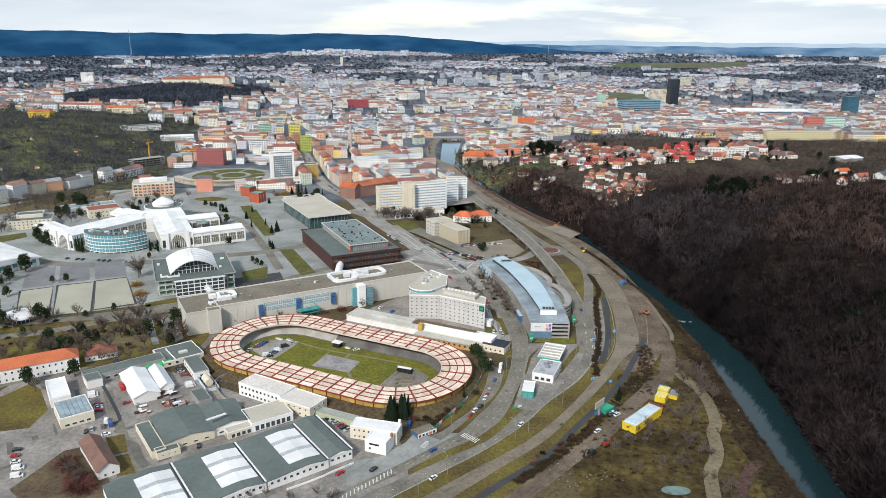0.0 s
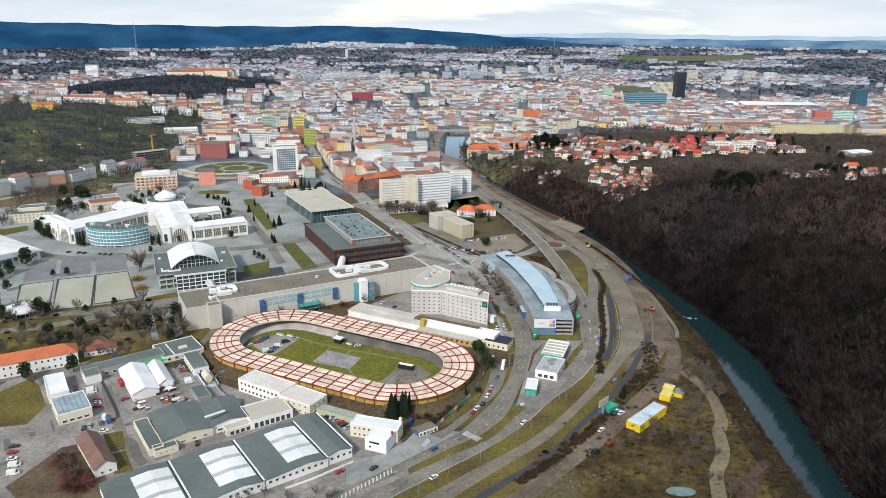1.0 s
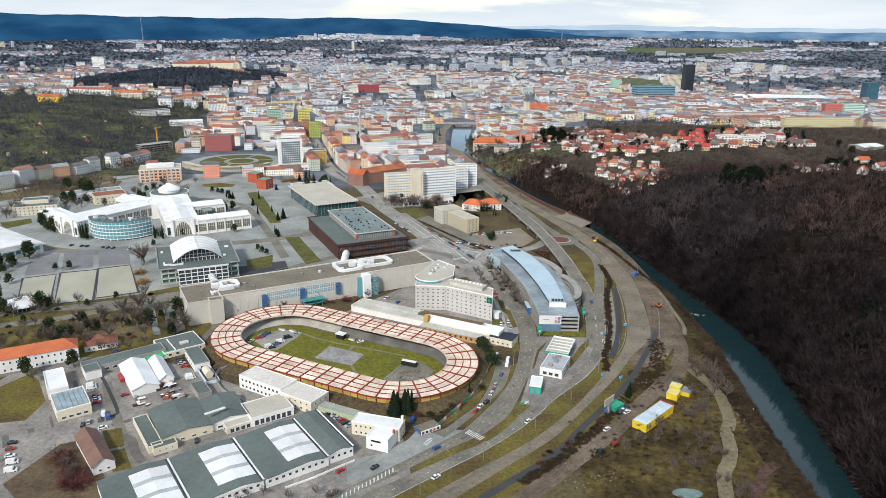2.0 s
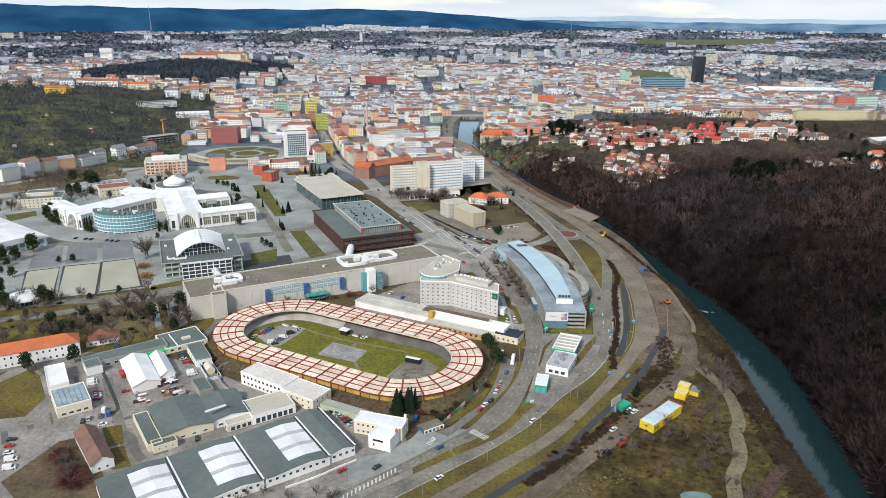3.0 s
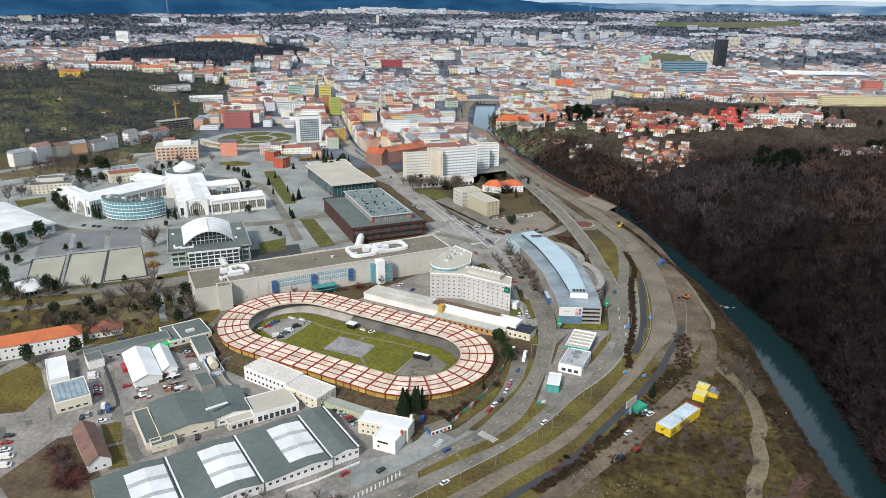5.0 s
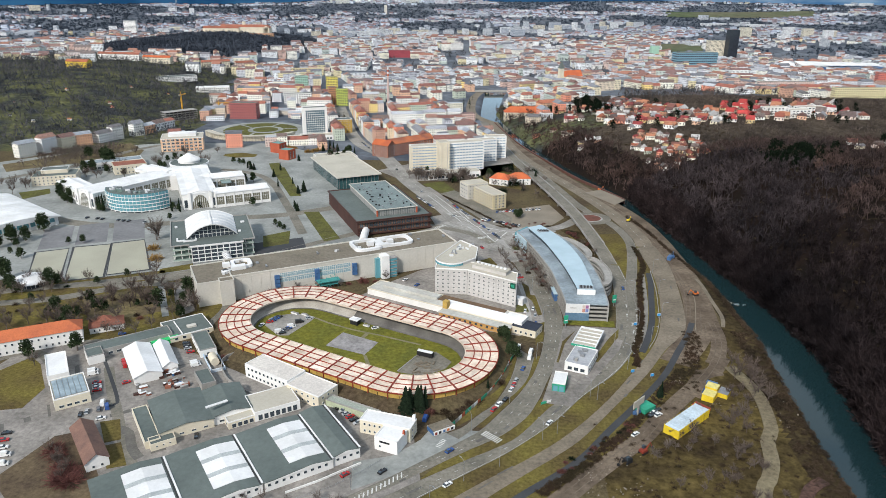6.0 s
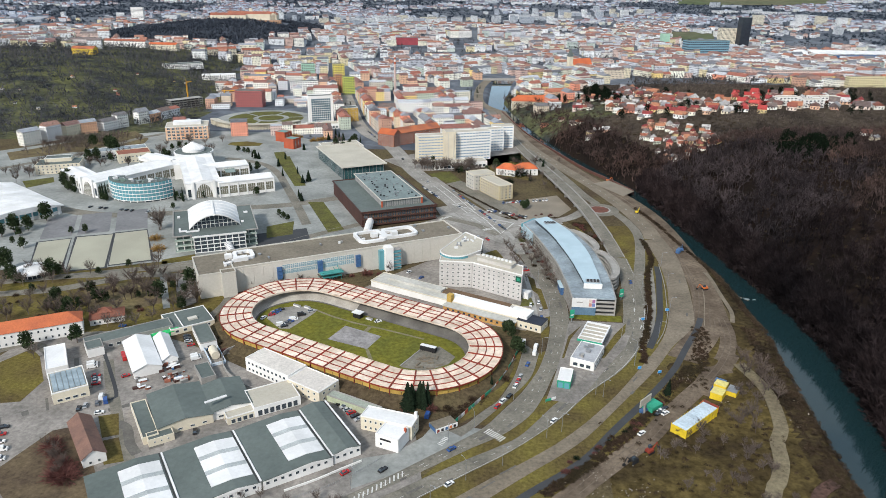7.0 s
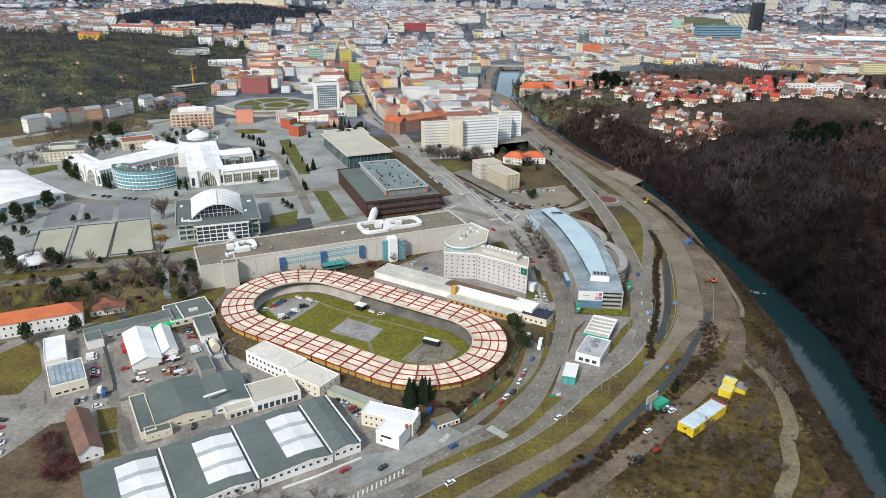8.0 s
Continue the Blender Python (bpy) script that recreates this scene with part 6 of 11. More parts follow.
def arc(a, r, z):
    return (CX + r * math.sin(radians(a)), CY - r * math.cos(radians(a)), z)


for f in range(5):
    z0 = 1.2 + f * 3.1
    for i in range(NS):
        a0, a1 = A0 + (A1 - A0) * i / NS, A0 + (A1 - A0) * (i + 1) / NS
        g = Geo()
        bottom = [arc(a0 + 0.12, CR, z0 + 0.5), arc(a1 - 0.12, CR, z0 + 0.5), arc(a1 - 0.12, CR - 0.4, z0 + 0.5), arc(a0 + 0.12, CR - 0.4, z0 + 0.5)]
        g.solid(bottom, [(x, y, z0 + 2.9) for x, y, _ in bottom])
        part("pane", g, M_GLASSBLUE, cg)
    ring = [arc(A0 + (A1 - A0) * i / NS, CR + 0.5, 0) for i in range(NS + 1)] + [arc(A1 - (A1 - A0) * i / NS, CR - 14, 0) for i in range(NS + 1)]
    part("floor_band", Geo().solid([(x, y, z0) for x, y, _ in ring], [(x, y, z0 + 0.45) for x, y, _ in ring]), M_WHITE, cg)
ring_in = [arc(A0 + (A1 - A0) * i / NS, CR - 0.45, 0) for i in range(NS + 1)] + [arc(A1 - (A1 - A0) * i / NS, CR - 13.8, 0) for i in range(NS + 1)]
part("core", Geo().solid([(x, y, -1) for x, y, _ in ring_in], [(x, y, 16.2) for x, y, _ in ring_in]), M_GLASS, cg)
part("roof", Geo().solid([(x, y, 16.2) for x, y, _ in ring_in], [(x, y, 16.8) for x, y, _ in ring_in]), M_FELTGREY, cg)
rr = random.Random(5)
for i in range(26):
    a, q = rr.uniform(A0 + 6, A1 - 6), rr.uniform(CR - 12, CR - 3)
    x, y, _ = arc(a, q, 0)
    part("roof_unit", Geo().box(0, 0, 0, rr.uniform(1.5, 4), rr.uniform(1, 2.4), rr.uniform(0.6, 1.8)), rr.choice([M_ROOFWHITE, M_GREYMETAL, M_GLASSGREEN]), cg, at=pose(x, y, 16.8, 0, 0, -a))
for i in range(NS + 1):
    x, y, _ = arc(A0 + (A1 - A0) * i / NS, CR + 0.12, 0)
    part("mullion", Geo().box(0, 0, 1.6, 0.22, 0.25, 14.8), M_ROOFWHITE, cg, at=pose(x, y, 0, 0, 0, A0 + (A1 - A0) * i / NS))
for i in range(NS // 2 + 1):
    x, y, _ = arc(A0 + (A1 - A0) * i / (NS / 2), CR - 0.2, 0)
    part("pillar", Geo().tube((0, 0, -0.5), (0, 0, 1.4), 0.35, 0.35, 8), M_WHITE, cg, at=pose(x, y, 0))

# hall with the curved white roof at the edge
eh = thing("white_hall", -402, 578, 0, 55, "large hall with a gently curved white roof", "exhibition hall")
part("wall", Geo().box(0, 0, -1, 60, 98, 8.5), M_WHITE, eh)
part("window_band", Geo().box(0, -49.15, 3.0, 56, 0.4, 3.4), M_GLASSBLUE, eh)
for i in range(12):
    part("pier", Geo().box(-27.5 + i * 5, -49.6, -0.5, 0.9, 1.2, 8.2), M_WHITE, eh)
g = Geo()
ZR = lambda u: 7.4 + 4.2 * (1 - u * u)
for i in range(16):
    u0, u1 = -1 + i / 8, -1 + (i + 1) / 8
    q = [(u0 * 32, -51.5, ZR(u0)), (u1 * 32, -51.5, ZR(u1)), (u1 * 32, 51.5, ZR(u1)), (u0 * 32, 51.5, ZR(u0))]
    g.face(q)
    g.face([(a, b, c - 0.5) for a, b, c in q[::-1]])
    for a, b in ((q[0], q[1]), (q[2], q[3])):
        g.face([(a[0], a[1], 7.0), (b[0], b[1], 7.0), b, a])
part("roof", g, M_ROOFWHITE, eh)
for i in range(9):
    line = [(u * 32, -48 + i * 12, ZR(u) + 0.06) for u in np.linspace(-1, 1, 15)]
    gc = Geo()
    for a, b in zip(line, line[1:]):
        gc.tube(a, b, 0.18, 0.18, 4)
    part("roof_seam", gc, M_WHITE, eh)
dm = thing("dome_pavilion", -291, 453.5, 0, 0, "small round pavilion with a white saucer roof", "pavilion")
part("wall", disc(Geo(), 0, 0, -0.5, 3.2, 9.9, 32), M_GLASS, dm)
for i in range(24):
    a = 15 * i
    part("mullion", Geo().box(0, 0, 0, 0.3, 0.3, 3.2), M_FRAME, dm, at=pose(10.0 * math.cos(radians(a)), 10.0 * math.sin(radians(a)), 0, 0, 0, a))
g = Geo()
prof = [(12.1, 3.1), (11.8, 3.7), (9.4, 4.7), (5.9, 5.5), (2.3, 5.9), (0.05, 6.0)]
for (r0, z0), (r1, z1) in zip(prof, prof[1:]):
    for k in range(36):
        b0, b1 = 2 * math.pi * k / 36, 2 * math.pi * (k + 1) / 36
        g.face([(r0 * math.cos(b0), r0 * math.sin(b0), z0), (r0 * math.cos(b1), r0 * math.sin(b1), z0), (r1 * math.cos(b1), r1 * math.sin(b1), z1), (r1 * math.cos(b0), r1 * math.sin(b0), z1)])
part("roof", g, M_ROOFWHITE, dm)

# colonnade and red cubes by the round garden
co = thing("colonnade", -305, 985, 0, 0, "curved cream colonnade with a flat roof round the plaza", "colonnade")
ring_o = [(72 * math.sin(radians(a)), -72 * math.cos(radians(a))) for a in range(-58, 60, 4)]
ring_i = [(65 * math.sin(radians(a)), -65 * math.cos(radians(a))) for a in range(58, -62, -4)]
part("roof", Geo().solid([(x, y, 6.2) for x, y in ring_o + ring_i], [(x, y, 7.2) for x, y in ring_o + ring_i]), M_FELTLIGHT, co)
part("back_wall", Geo().solid([(x * 0.95, y * 0.95, -0.5) for x, y in ring_o + ring_i], [(x * 0.95, y * 0.95, 6.2) for x, y in ring_o + ring_i]), M_CREAM, co)
for a in range(-57, 58, 3):
    part("column", Geo().box(0, 0, -0.5, 0.9, 0.7, 6.7), M_CREAM, co, at=pose(71.2 * math.sin(radians(a)), -71.2 * math.cos(radians(a)), 0, 0, 0, a))
for x, y in ((-242, 860), (-222, 826)):
    rc = block("red_cube_building", "orange-red clad cube building with a teal roof", x, y, 13, 14, 66, 11, M_BRICK, mat("teal_roof", (0.16, 0.30, 0.28), (0.12, 0.24, 0.23), 0.2, 1, 0.8), M_BRICK, storeys=1, bay=5, win=(1, 8), sides=("front",), group="red cubes by the plaza")
block("pavilion_low", "low white pavilion with flat roof", -236, 925, 50, 12, 24, 6, M_WHITE, M_FELTLIGHT, M_WHITE, storeys=1, bay=4, win=(3, 3), category="pavilion")
block("pavilion_low", "cream two-storey office with grey flat roof", -423, 703, 40, 26, 22, 9, M_CREAM, M_FELTGREY, M_CREAM, storeys=3, bay=3.6, category="office")
block("pavilion_low", "upper part of the cream office", -426, 708, 24, 14, 22, 12.5, M_CREAM, M_FELTGREY, M_WHITE, category="office")
block("service_hall", "pale blue roofed low service hall", -400, 770, 60, 18, 34, 7, M_WHITE, M_BLUEROOF, M_WHITE, storeys=1, bay=4, win=(3, 2))
block("service_hall", "cream building with a red and grey flat roof", -372, 752, 32, 22, 34, 9, M_CREAM, M_TILEOLD, M_CREAM, storeys=2, bay=3.4)
ob = block("office_block", "pink and orange office building under scaffolding", -362, 868, 48, 34, 20, 15, mat("salmon_render", (0.62, 0.34, 0.20), (0.66, 0.50, 0.36), 0.06, 0.5, 0.85), M_FELTLIGHT, M_WHITE, storeys=4, bay=5, win=(3.4, 2.4), bars=2, category="office")
part("upper_floor", Geo().box(0, 4, 15, 32, 16, 3.4), M_ROOFWHITE, ob)

# tower block of glass and white concrete
tw = thing("tower_block", -222, 962, 0, 22, "white tower block with a blue-grey glass front", "office tower")
part("wall", Geo().box(0, 0, -1, 31, 16, 38), M_WHITE, tw)
part("roof", parapet_roof(31, 16, 37, 0.2, 1.2, 0.6), [M_FELTGREY, M_WHITE], tw)
tm = window_mesh(2.35, 2.6, glassy("tower_glass", (0.09, 0.15, 0.18), 0.12), "glass_panel", bars=1)
for i in range(10):
    for k in range(11):
        part("glass_panel", tm, None, tw, at=pose(-11.2 + i * 2.5, -8.05, 3.0 + k * 2.9))
block("tower_podium", "low white podium building", -214, 938, 40, 18, 22, 6, M_WHITE, M_FELTLIGHT, M_WHITE, storeys=1, bay=4, win=(3, 2.4))
block("yellow_house", "yellow house with flat roof", -190, 990, 22, 16, 22, 18, M_YELLOWWALL, M_FELTGREY, M_WHITE, storeys=5, bay=3.4, win=(1.2, 1.5))

# ---- hotels ----
M_HOTEL = mat("greyish_white_render", (0.53, 0.51, 0.49), (0.45, 0.43, 0.41), 0.08, 0.6, 0.85, contrast=0.12)
ho = thing("hotel", 4, 455, 0, 0, "white hotel block with small square windows and a stepped roof", "hotel")
HH = 17.0
A_, B_, C_ = (-27.2, 6.0), (-6.4, 5.3), (24.4, -12.0)
D_, E_, F_ = (25.4, 2.4), (-1.5, 18.5), (-26.5, 21.0)
ring = [A_, B_, C_, D_, E_, F_]


def prism(ring, z0, z1, slot=0):
    return Geo().solid([(*p, z0) for p in ring], [(*p, z1) for p in ring], slot)


def shrunk(ring, k):
    mx, my = sum(p[0] for p in ring) / len(ring), sum(p[1] for p in ring) / len(ring)
    return [(mx + (x - mx) * k, my + (y - my) * k) for x, y in ring]


def rim_wall(ring, z0, z1, t):
    """A parapet along an outline."""
    g, n = Geo(), len(ring)
    for i in range(n):
        (x0, y0), (x1, y1) = ring[i], ring[(i + 1) % n]
        g.box((x0 + x1) / 2, (y0 + y1) / 2, z0, math.hypot(x1 - x0, y1 - y0) + t * 0.6, t, z1 - z0, 0, math.degrees(math.atan2(y1 - y0, x1 - x0)))
    return g


part("wall", prism(ring, -1, HH), M_HOTEL, ho)
part("roof", prism(shrunk(ring, 0.985), HH, HH + 0.12), M_FELTLIGHT, ho)
part("parapet", rim_wall(ring, HH - 0.02, HH + 0.7, 0.45), M_WHITE, ho)
# upper storey set back along the right-hand range
part("upper_floor", prism([(-3.5, 9.5), (18.0, -3.0), (20.5, 2.5), (0.0, 14.5)], HH, HH + 2.7), M_HOTEL, ho)
part("upper_roof", prism([(-4.1, 9.3), (18.2, -3.8), (21.3, 2.6), (0.0, 15.1)], HH + 2.7, HH + 3.0), M_FELTLIGHT, ho)
# wing towards the street with a rounded glass head
head = [(-17.5 + 10.5 * math.cos(radians(a)), 20.0 + 10.5 * math.sin(radians(a))) for a in range(185, 320, 12)]
wing_ring = head + [(-1.5, 22.0), (-0.6, 42.0), (-13.0, 55.5)]
part("wing", prism(wing_ring, -1, HH + 2.0), M_HOTEL, ho)
part("head_glass", prism(shrunk(head + [(-8, 24), (-24, 30)], 1.035), HH + 0.5, HH + 1.7), M_GLASSBLUE, ho, "curved blue glass band of the rounded head")
part("wing_roof", prism(shrunk(wing_ring, 0.97), HH + 2.0, HH + 2.14), M_FELTLIGHT, ho)
part("parapet", rim_wall(wing_ring, HH + 1.9, HH + 2.6, 0.45), M_WHITE, ho)
for p, q in (((-1.6, 23), (-0.8, 40)),):
    for k in range(3):
        part("glass_band", Geo().box((p[0] + q[0]) / 2 + 0.35, (p[1] + q[1]) / 2, HH - 4.6 + k * 2.6, 0.3, 16, 1.5, 0, -2.5), M_GLASS, ho)
hw = window_mesh(1.45, 1.2, glassy("curtained_panes", (0.15, 0.15, 0.15), 0.15), bars=1)
for p, q, n in ((A_, B_, 6), (B_, C_, 10), (C_, D_, 4)):
    a = math.degrees(math.atan2(q[1] - p[1], q[0] - p[0]))
    for r_ in range(6):
        for i in range(n):
            f = (i + 0.5) / n
            if q == C_ and i == n - 1 and r_ > 3:
                continue
            part("window", hw, None, ho, at=pose(p[0] + (q[0] - p[0]) * f + 0.02 * math.sin(radians(a)), p[1] + (q[1] - p[1]) * f - 0.02 * math.cos(radians(a)), 1.4 + r_ * 2.62, 0, 0, a))
sa = math.degrees(math.atan2(C_[1] - B_[1], C_[0] - B_[0]))
sgn = part("sign", Geo().box(0, 0, 0, 3.7, 0.3, 3.8), mat("dark_green_sign", (0.01, 0.09, 0.06), (0.01, 0.08, 0.05), 0.5, 2, 0.5), ho, "dark green square sign with a pale mark", at=pose(22.3, -11.1, 12.2, 0, 0, sa))
part("sign_mark", Geo().box(0, -0.2, 1.0, 1.9, 0.12, 1.7), M_GREEN, sgn)
part("seam", Geo().box(B_[0], B_[1] - 0.05, 0, 0.3, 0.3, HH), M_CONCRETE, ho)
part("side_porch", prism([(25.2, -7.5), (29.0, -9.5), (31.0, -4.5), (25.6, -2.5)], -0.3, 4.2), M_ROOFWHITE, ho, "white canvas porch at the hotel's end")
hk = random.Random(4)
for i in range(16):
    t, o = hk.random(), hk.uniform(-4.5, 4.5)
    part("roof_unit", Geo().box(0, 0, 0, hk.uniform(1.0, 2.6), hk.uniform(0.9, 1.8), hk.uniform(0.6, 1.6)), hk.choice((M_ROOFWHITE, M_GREYMETAL, M_ROOFWHITE)), ho, at=pose(-16 + 9 * t + o, 24 + 24 * t, HH + 2.14, 0, 0, 20))
for i in range(8):
    t = i / 7
    part("roof_unit", Geo().box(0, 0, 0, 1.6, 1.2, 1.0), M_ROOFWHITE, ho, at=pose(0.5 + 17 * t, 11 - 9.6 * t, HH + 3.0, 0, 0, sa))
M_PALEROOF = mat("weathered_pale_roofing", (0.50, 0.49, 0.45), (0.38, 0.37, 0.335), 0.08, 0.5, 0.85, contrast=0.2)
an = thing("annexe", -20, 437, 0, -26, "long low annexe with brown and white flat roofs", "building")
part("wall", Geo().box(2, 4, -1, 104, 15, 5), M_WHITE, an)
part("roof", local(parapet_roof(104, 15, 4, 0.3, 0.5, 0.5), -2, -4), [M_PALEROOF, M_CREAM], an)
part("roof_garden", Geo().box(20, 8, 4.2, 44, 7.5, 0.4), mat("brown_roof_planting", (0.16, 0.10, 0.06), (0.12, 0.08, 0.05), 0.2, 1, 0.95), an)
part("long_skylight", Geo().box(-22, 6, 4.2, 40, 6, 1.6), M_PALEROOF, an)
part("yellow_stair", Geo().box(8, -2.8, 0, 3.2, 3.4, 8.5), M_YELLOWWALL, an, "pale yellow stair tower")
part("front_wall", Geo().box(30, -7.0, -1, 46, 6, 4.6), mat("ochre_render", (0.52, 0.30, 0.10), (0.44, 0.25, 0.09), 0.1, 1, 0.85), an, "ochre rendered front range")
part("front_roof", Geo().box(30, -7.0, 3.6, 47, 7, 0.35), M_PALEROOF, an)
part("white_wall", Geo().solid([(6, -2.6, 4.1), (56, -2.6, 4.1), (56, 3.8, 4.1), (6, 3.8, 4.1)], [(6, 0.6, 5.9), (56, 0.6, 5.9), (56, 3.8, 6.4), (6, 3.8, 6.4)]), M_ROOFWHITE, an, "bright white sloping roof band")
for k in range(12):
    part("front_window", Geo().box(10.5 + 3.6 * k, -10.08, 1.4, 1.4, 0.12, 1.3), M_GLASS, an)
part("end_house", Geo().box(52, 2, -1, 12, 10, 7.5), M_WHITE, an)
block("cabin", "small cream cabin with a dark roof", 34, 410, 15, 10, -26, 4.5, M_CREAM, mat("slate_blue_roofing", (0.028, 0.034, 0.05), (0.022, 0.027, 0.04), 0.2, 1, 0.7), mat("slate_edge", (0.04, 0.045, 0.06), (0.03, 0.035, 0.05), 0.2, 1, 0.7), category="cabin", storeys=1, bay=3)

M_PALEPANE = glassy("pale_blue_panes", (0.26, 0.36, 0.46), 0.2)
for lab, x, y, w, d, ang, h, st in (("wide cream hotel slab with rows of windows", -58, 789, 36, 13, 18, 27, 9), ("tall white hotel slab with rows of windows", -20, 796, 46, 13, 22, 30.5, 10), ("narrow white hotel slab", 16, 858, 24, 13, 12, 25, 8), ("rear hotel slab with blue-grey window bands", 1, 838, 32, 12, 24, 25, 8)):
    block("hotel_slab", lab, x, y, w, d, ang, h, M_CREAM if "cream" in lab else M_WHITE, M_FELTLIGHT, M_WHITE, storeys=st, bay=3.3, win=(3.0, 1.35), glass=M_PALEPANE, sides=("front", "right"), category="hotel", group="slab hotels by the avenue")
st_ = thing("stair_tower", -40, 782, 0, 18, "windowless cream stair tower between hotel slabs", "tower")
part("wall", Geo().box(0, 0, -1, 11, 16, 34), M_CREAM, st_)
part("roof", parapet_roof(11, 16, 33), [M_FELTLIGHT, M_CREAM], st_)
for x in (-3, 3):
    part("fin", Geo().box(x, -8.2, 0, 0.5, 0.6, 32), M_BEIGE, st_)
block("hotel_podium", "low white podium before the hotel", -28, 762, 56, 16, 18, 6, M_WHITE, M_FELTLIGHT, M_WHITE, storeys=1, bay=4, win=(3, 2.6))
block("office_block", "beige five-storey office with rows of windows", 11, 666, 34, 14, -58, 13, mat("yellow_beige_render", (0.56, 0.47, 0.30), (0.48, 0.41, 0.27), 0.08, 0.8, 0.88, contrast=0.12), M_FELTLIGHT, M_CREAM, storeys=5, bay=3.0, win=(1.9, 1.5), category="office", sides=("front", "left", "right"))
block("office_block", "flat beige wing of the office", -4, 690, 22, 16, 30, 14, M_BEIGE, M_FELTLIGHT, M_CREAM, storeys=4, bay=3.2, win=(1.9, 1.5), category="office")
for x, y, w, d, ang in ((22, 738, 20, 13, -20), (40, 742, 22, 14, 10)):
    block("villa", "villa with a bright orange tiled hip roof", x, y, w, d, ang, 6.5, M_WHITE, M_TILE, roofkind="hip", rise=5, storeys=2, bay=3.5, win=(1.2, 1.4), category="house")

# ---- parking garage ----
pg = thing("parking_garage", 66, 490, 0, 0, "curved parking garage with a pale blue roof and open decks", "garage")
PO = (66.0, 490.0)
GA_ = evenly([(32.7, 556.7), (39.2, 536.9), (46.0, 510.1), (52.0, 482.6), (54.9, 459.5), (56.8, 441.0), (57.6, 428.0)], 48)
GB_ = evenly([(43.0, 571.0), (57.0, 561.0), (68.5, 542.0), (77.4, 513.6), (81.5, 486.8), (83.3, 460.5), (82.8, 428.0)], 48)
ROOF_Z = 10.8
# Near-black colour; on the solid cores it stands for shade inside open floors.
M_GARDARK = mat("dark_parts_and_shade", (0.05, 0.05, 0.052), (0.035, 0.035, 0.037), 0.2, 1.0, 0.9)
M_GARWALL = mat("stained_concrete_panels", (0.30, 0.285, 0.26), (0.21, 0.195, 0.175), 0.08, 0.6, 0.9, contrast=0.2)
for k in range(4):
    part("deck", between(GA_, GB_, 0.5 + k * 2.65, 0.5, 0.0, 1.0, origin=PO), M_CONCRETE, pg)
    part("deck_parapet", between(GA_, GB_, 1.35 + k * 2.65, 0.95, 0.985, 1.004, origin=PO), M_KERB, pg)
    end = np.stack([GA_[-1] + (GB_[-1] - GA_[-1]) * f for f in (0.56, 0.8, 1.0)])
    part("deck_parapet", between(end + (0, -0.1), end + (0, 0.2), 1.35 + k * 2.65, 0.95, origin=PO), M_KERB, pg)
# solid dark core painted as the shade between the decks
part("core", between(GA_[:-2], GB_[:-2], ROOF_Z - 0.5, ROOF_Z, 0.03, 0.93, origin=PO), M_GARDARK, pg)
for z, deep in ((1.3, 1.8), (3.9, 1.5), (6.5, 1.5), (9.1, 1.5), (ROOF_Z, 0.7)):
    part("side_parapet", between(GA_, GB_, z, deep, -0.012, 0.012, origin=PO), M_GARWALL, pg, "stained concrete parapet of an open deck")
for i in range(0, 48, 4):
    part("side_column", Geo().box(GA_[i][0] - PO[0] + 0.3, GA_[i][1] - PO[1], -0.5, 0.6, 0.6, ROOF_Z + 0.4, 0, 15), M_CONCRETE, pg)
part("roof", between(GA_, GB_, ROOF_Z + 0.1, 0.6, 0.0, 1.0, origin=PO), M_BLUEROOF, pg)
for u, v in ((-0.015, 0.008), (0.992, 1.01)):
    part("roof_rim", between(GA_, GB_, ROOF_Z + 0.65, 0.8, u, v, origin=PO), M_CONCRETE, pg)
SL_ = evenly([(41.0, 560.0), (51.3, 529.2), (60.0, 488.3), (64.4, 457.7), (66.0, 443.0)], 40)
SR_ = evenly([(51.0, 567.0), (64.6, 536.6), (73.1, 500.5), (75.6, 468.4), (76.2, 443.0)], 40)
part("spine_wall", between(SL_, SR_, 13.4, 2.7, 0.06, 0.94, origin=PO), M_GLASS, pg)
part("spine", between(SL_, SR_, 13.9, 0.5, origin=PO), M_BLUEPALE, pg, "raised pale blue skylight spine")
part("spine_end", Geo().box(5.1, -47.6, 10.8, 11.0, 1.4, 3.0), M_WHITE, pg)
for cx, cy in ((5.4, -44.0), (-14, 62)):
    lv = part("louvre_box", Geo().box(cx, cy, 13.9, 8.5, 4.2, 0.5, 0, -4 if cx > 0 else 24), M_GREYMETAL, pg)
    for k in range(4):
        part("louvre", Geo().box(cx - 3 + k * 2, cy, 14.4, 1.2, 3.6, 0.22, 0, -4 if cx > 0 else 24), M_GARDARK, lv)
# glass head of the far end, with floor bands
for k in range(4):
    part("glass_end", Geo().box(-29.5, 74.2, 0.6 + k * 2.6, 17.5, 1.6, 2.2, 0, 56), M_GLASSBLUE if k % 2 else M_BLUEPALE, pg, "pale blue glass end wall")
part("blue_facade", between(GA_[:9], GB_[:9], ROOF_Z, 8.6, -0.05, -0.016, origin=PO), M_BLUEPALE, pg, "pale blue panel facade")
part("entrance_box", Geo().box(-11.4, -30, 0, 3.4, 11, 5.0, 0, 6), M_BLUE, pg, "blue glazed entrance box")
part("entrance_roof", Geo().box(-11.6, -30, 5.0, 4.6, 12, 0.3, 0, 6), M_BLUEPALE, pg)
ex = GA_[-1][0] - 66
part("billboard", Geo().box(ex + 7.0, -62.5, 5.2, 14.0, 0.4, 5.8), M_ROOFWHITE, pg, "white billboard with small pictures")
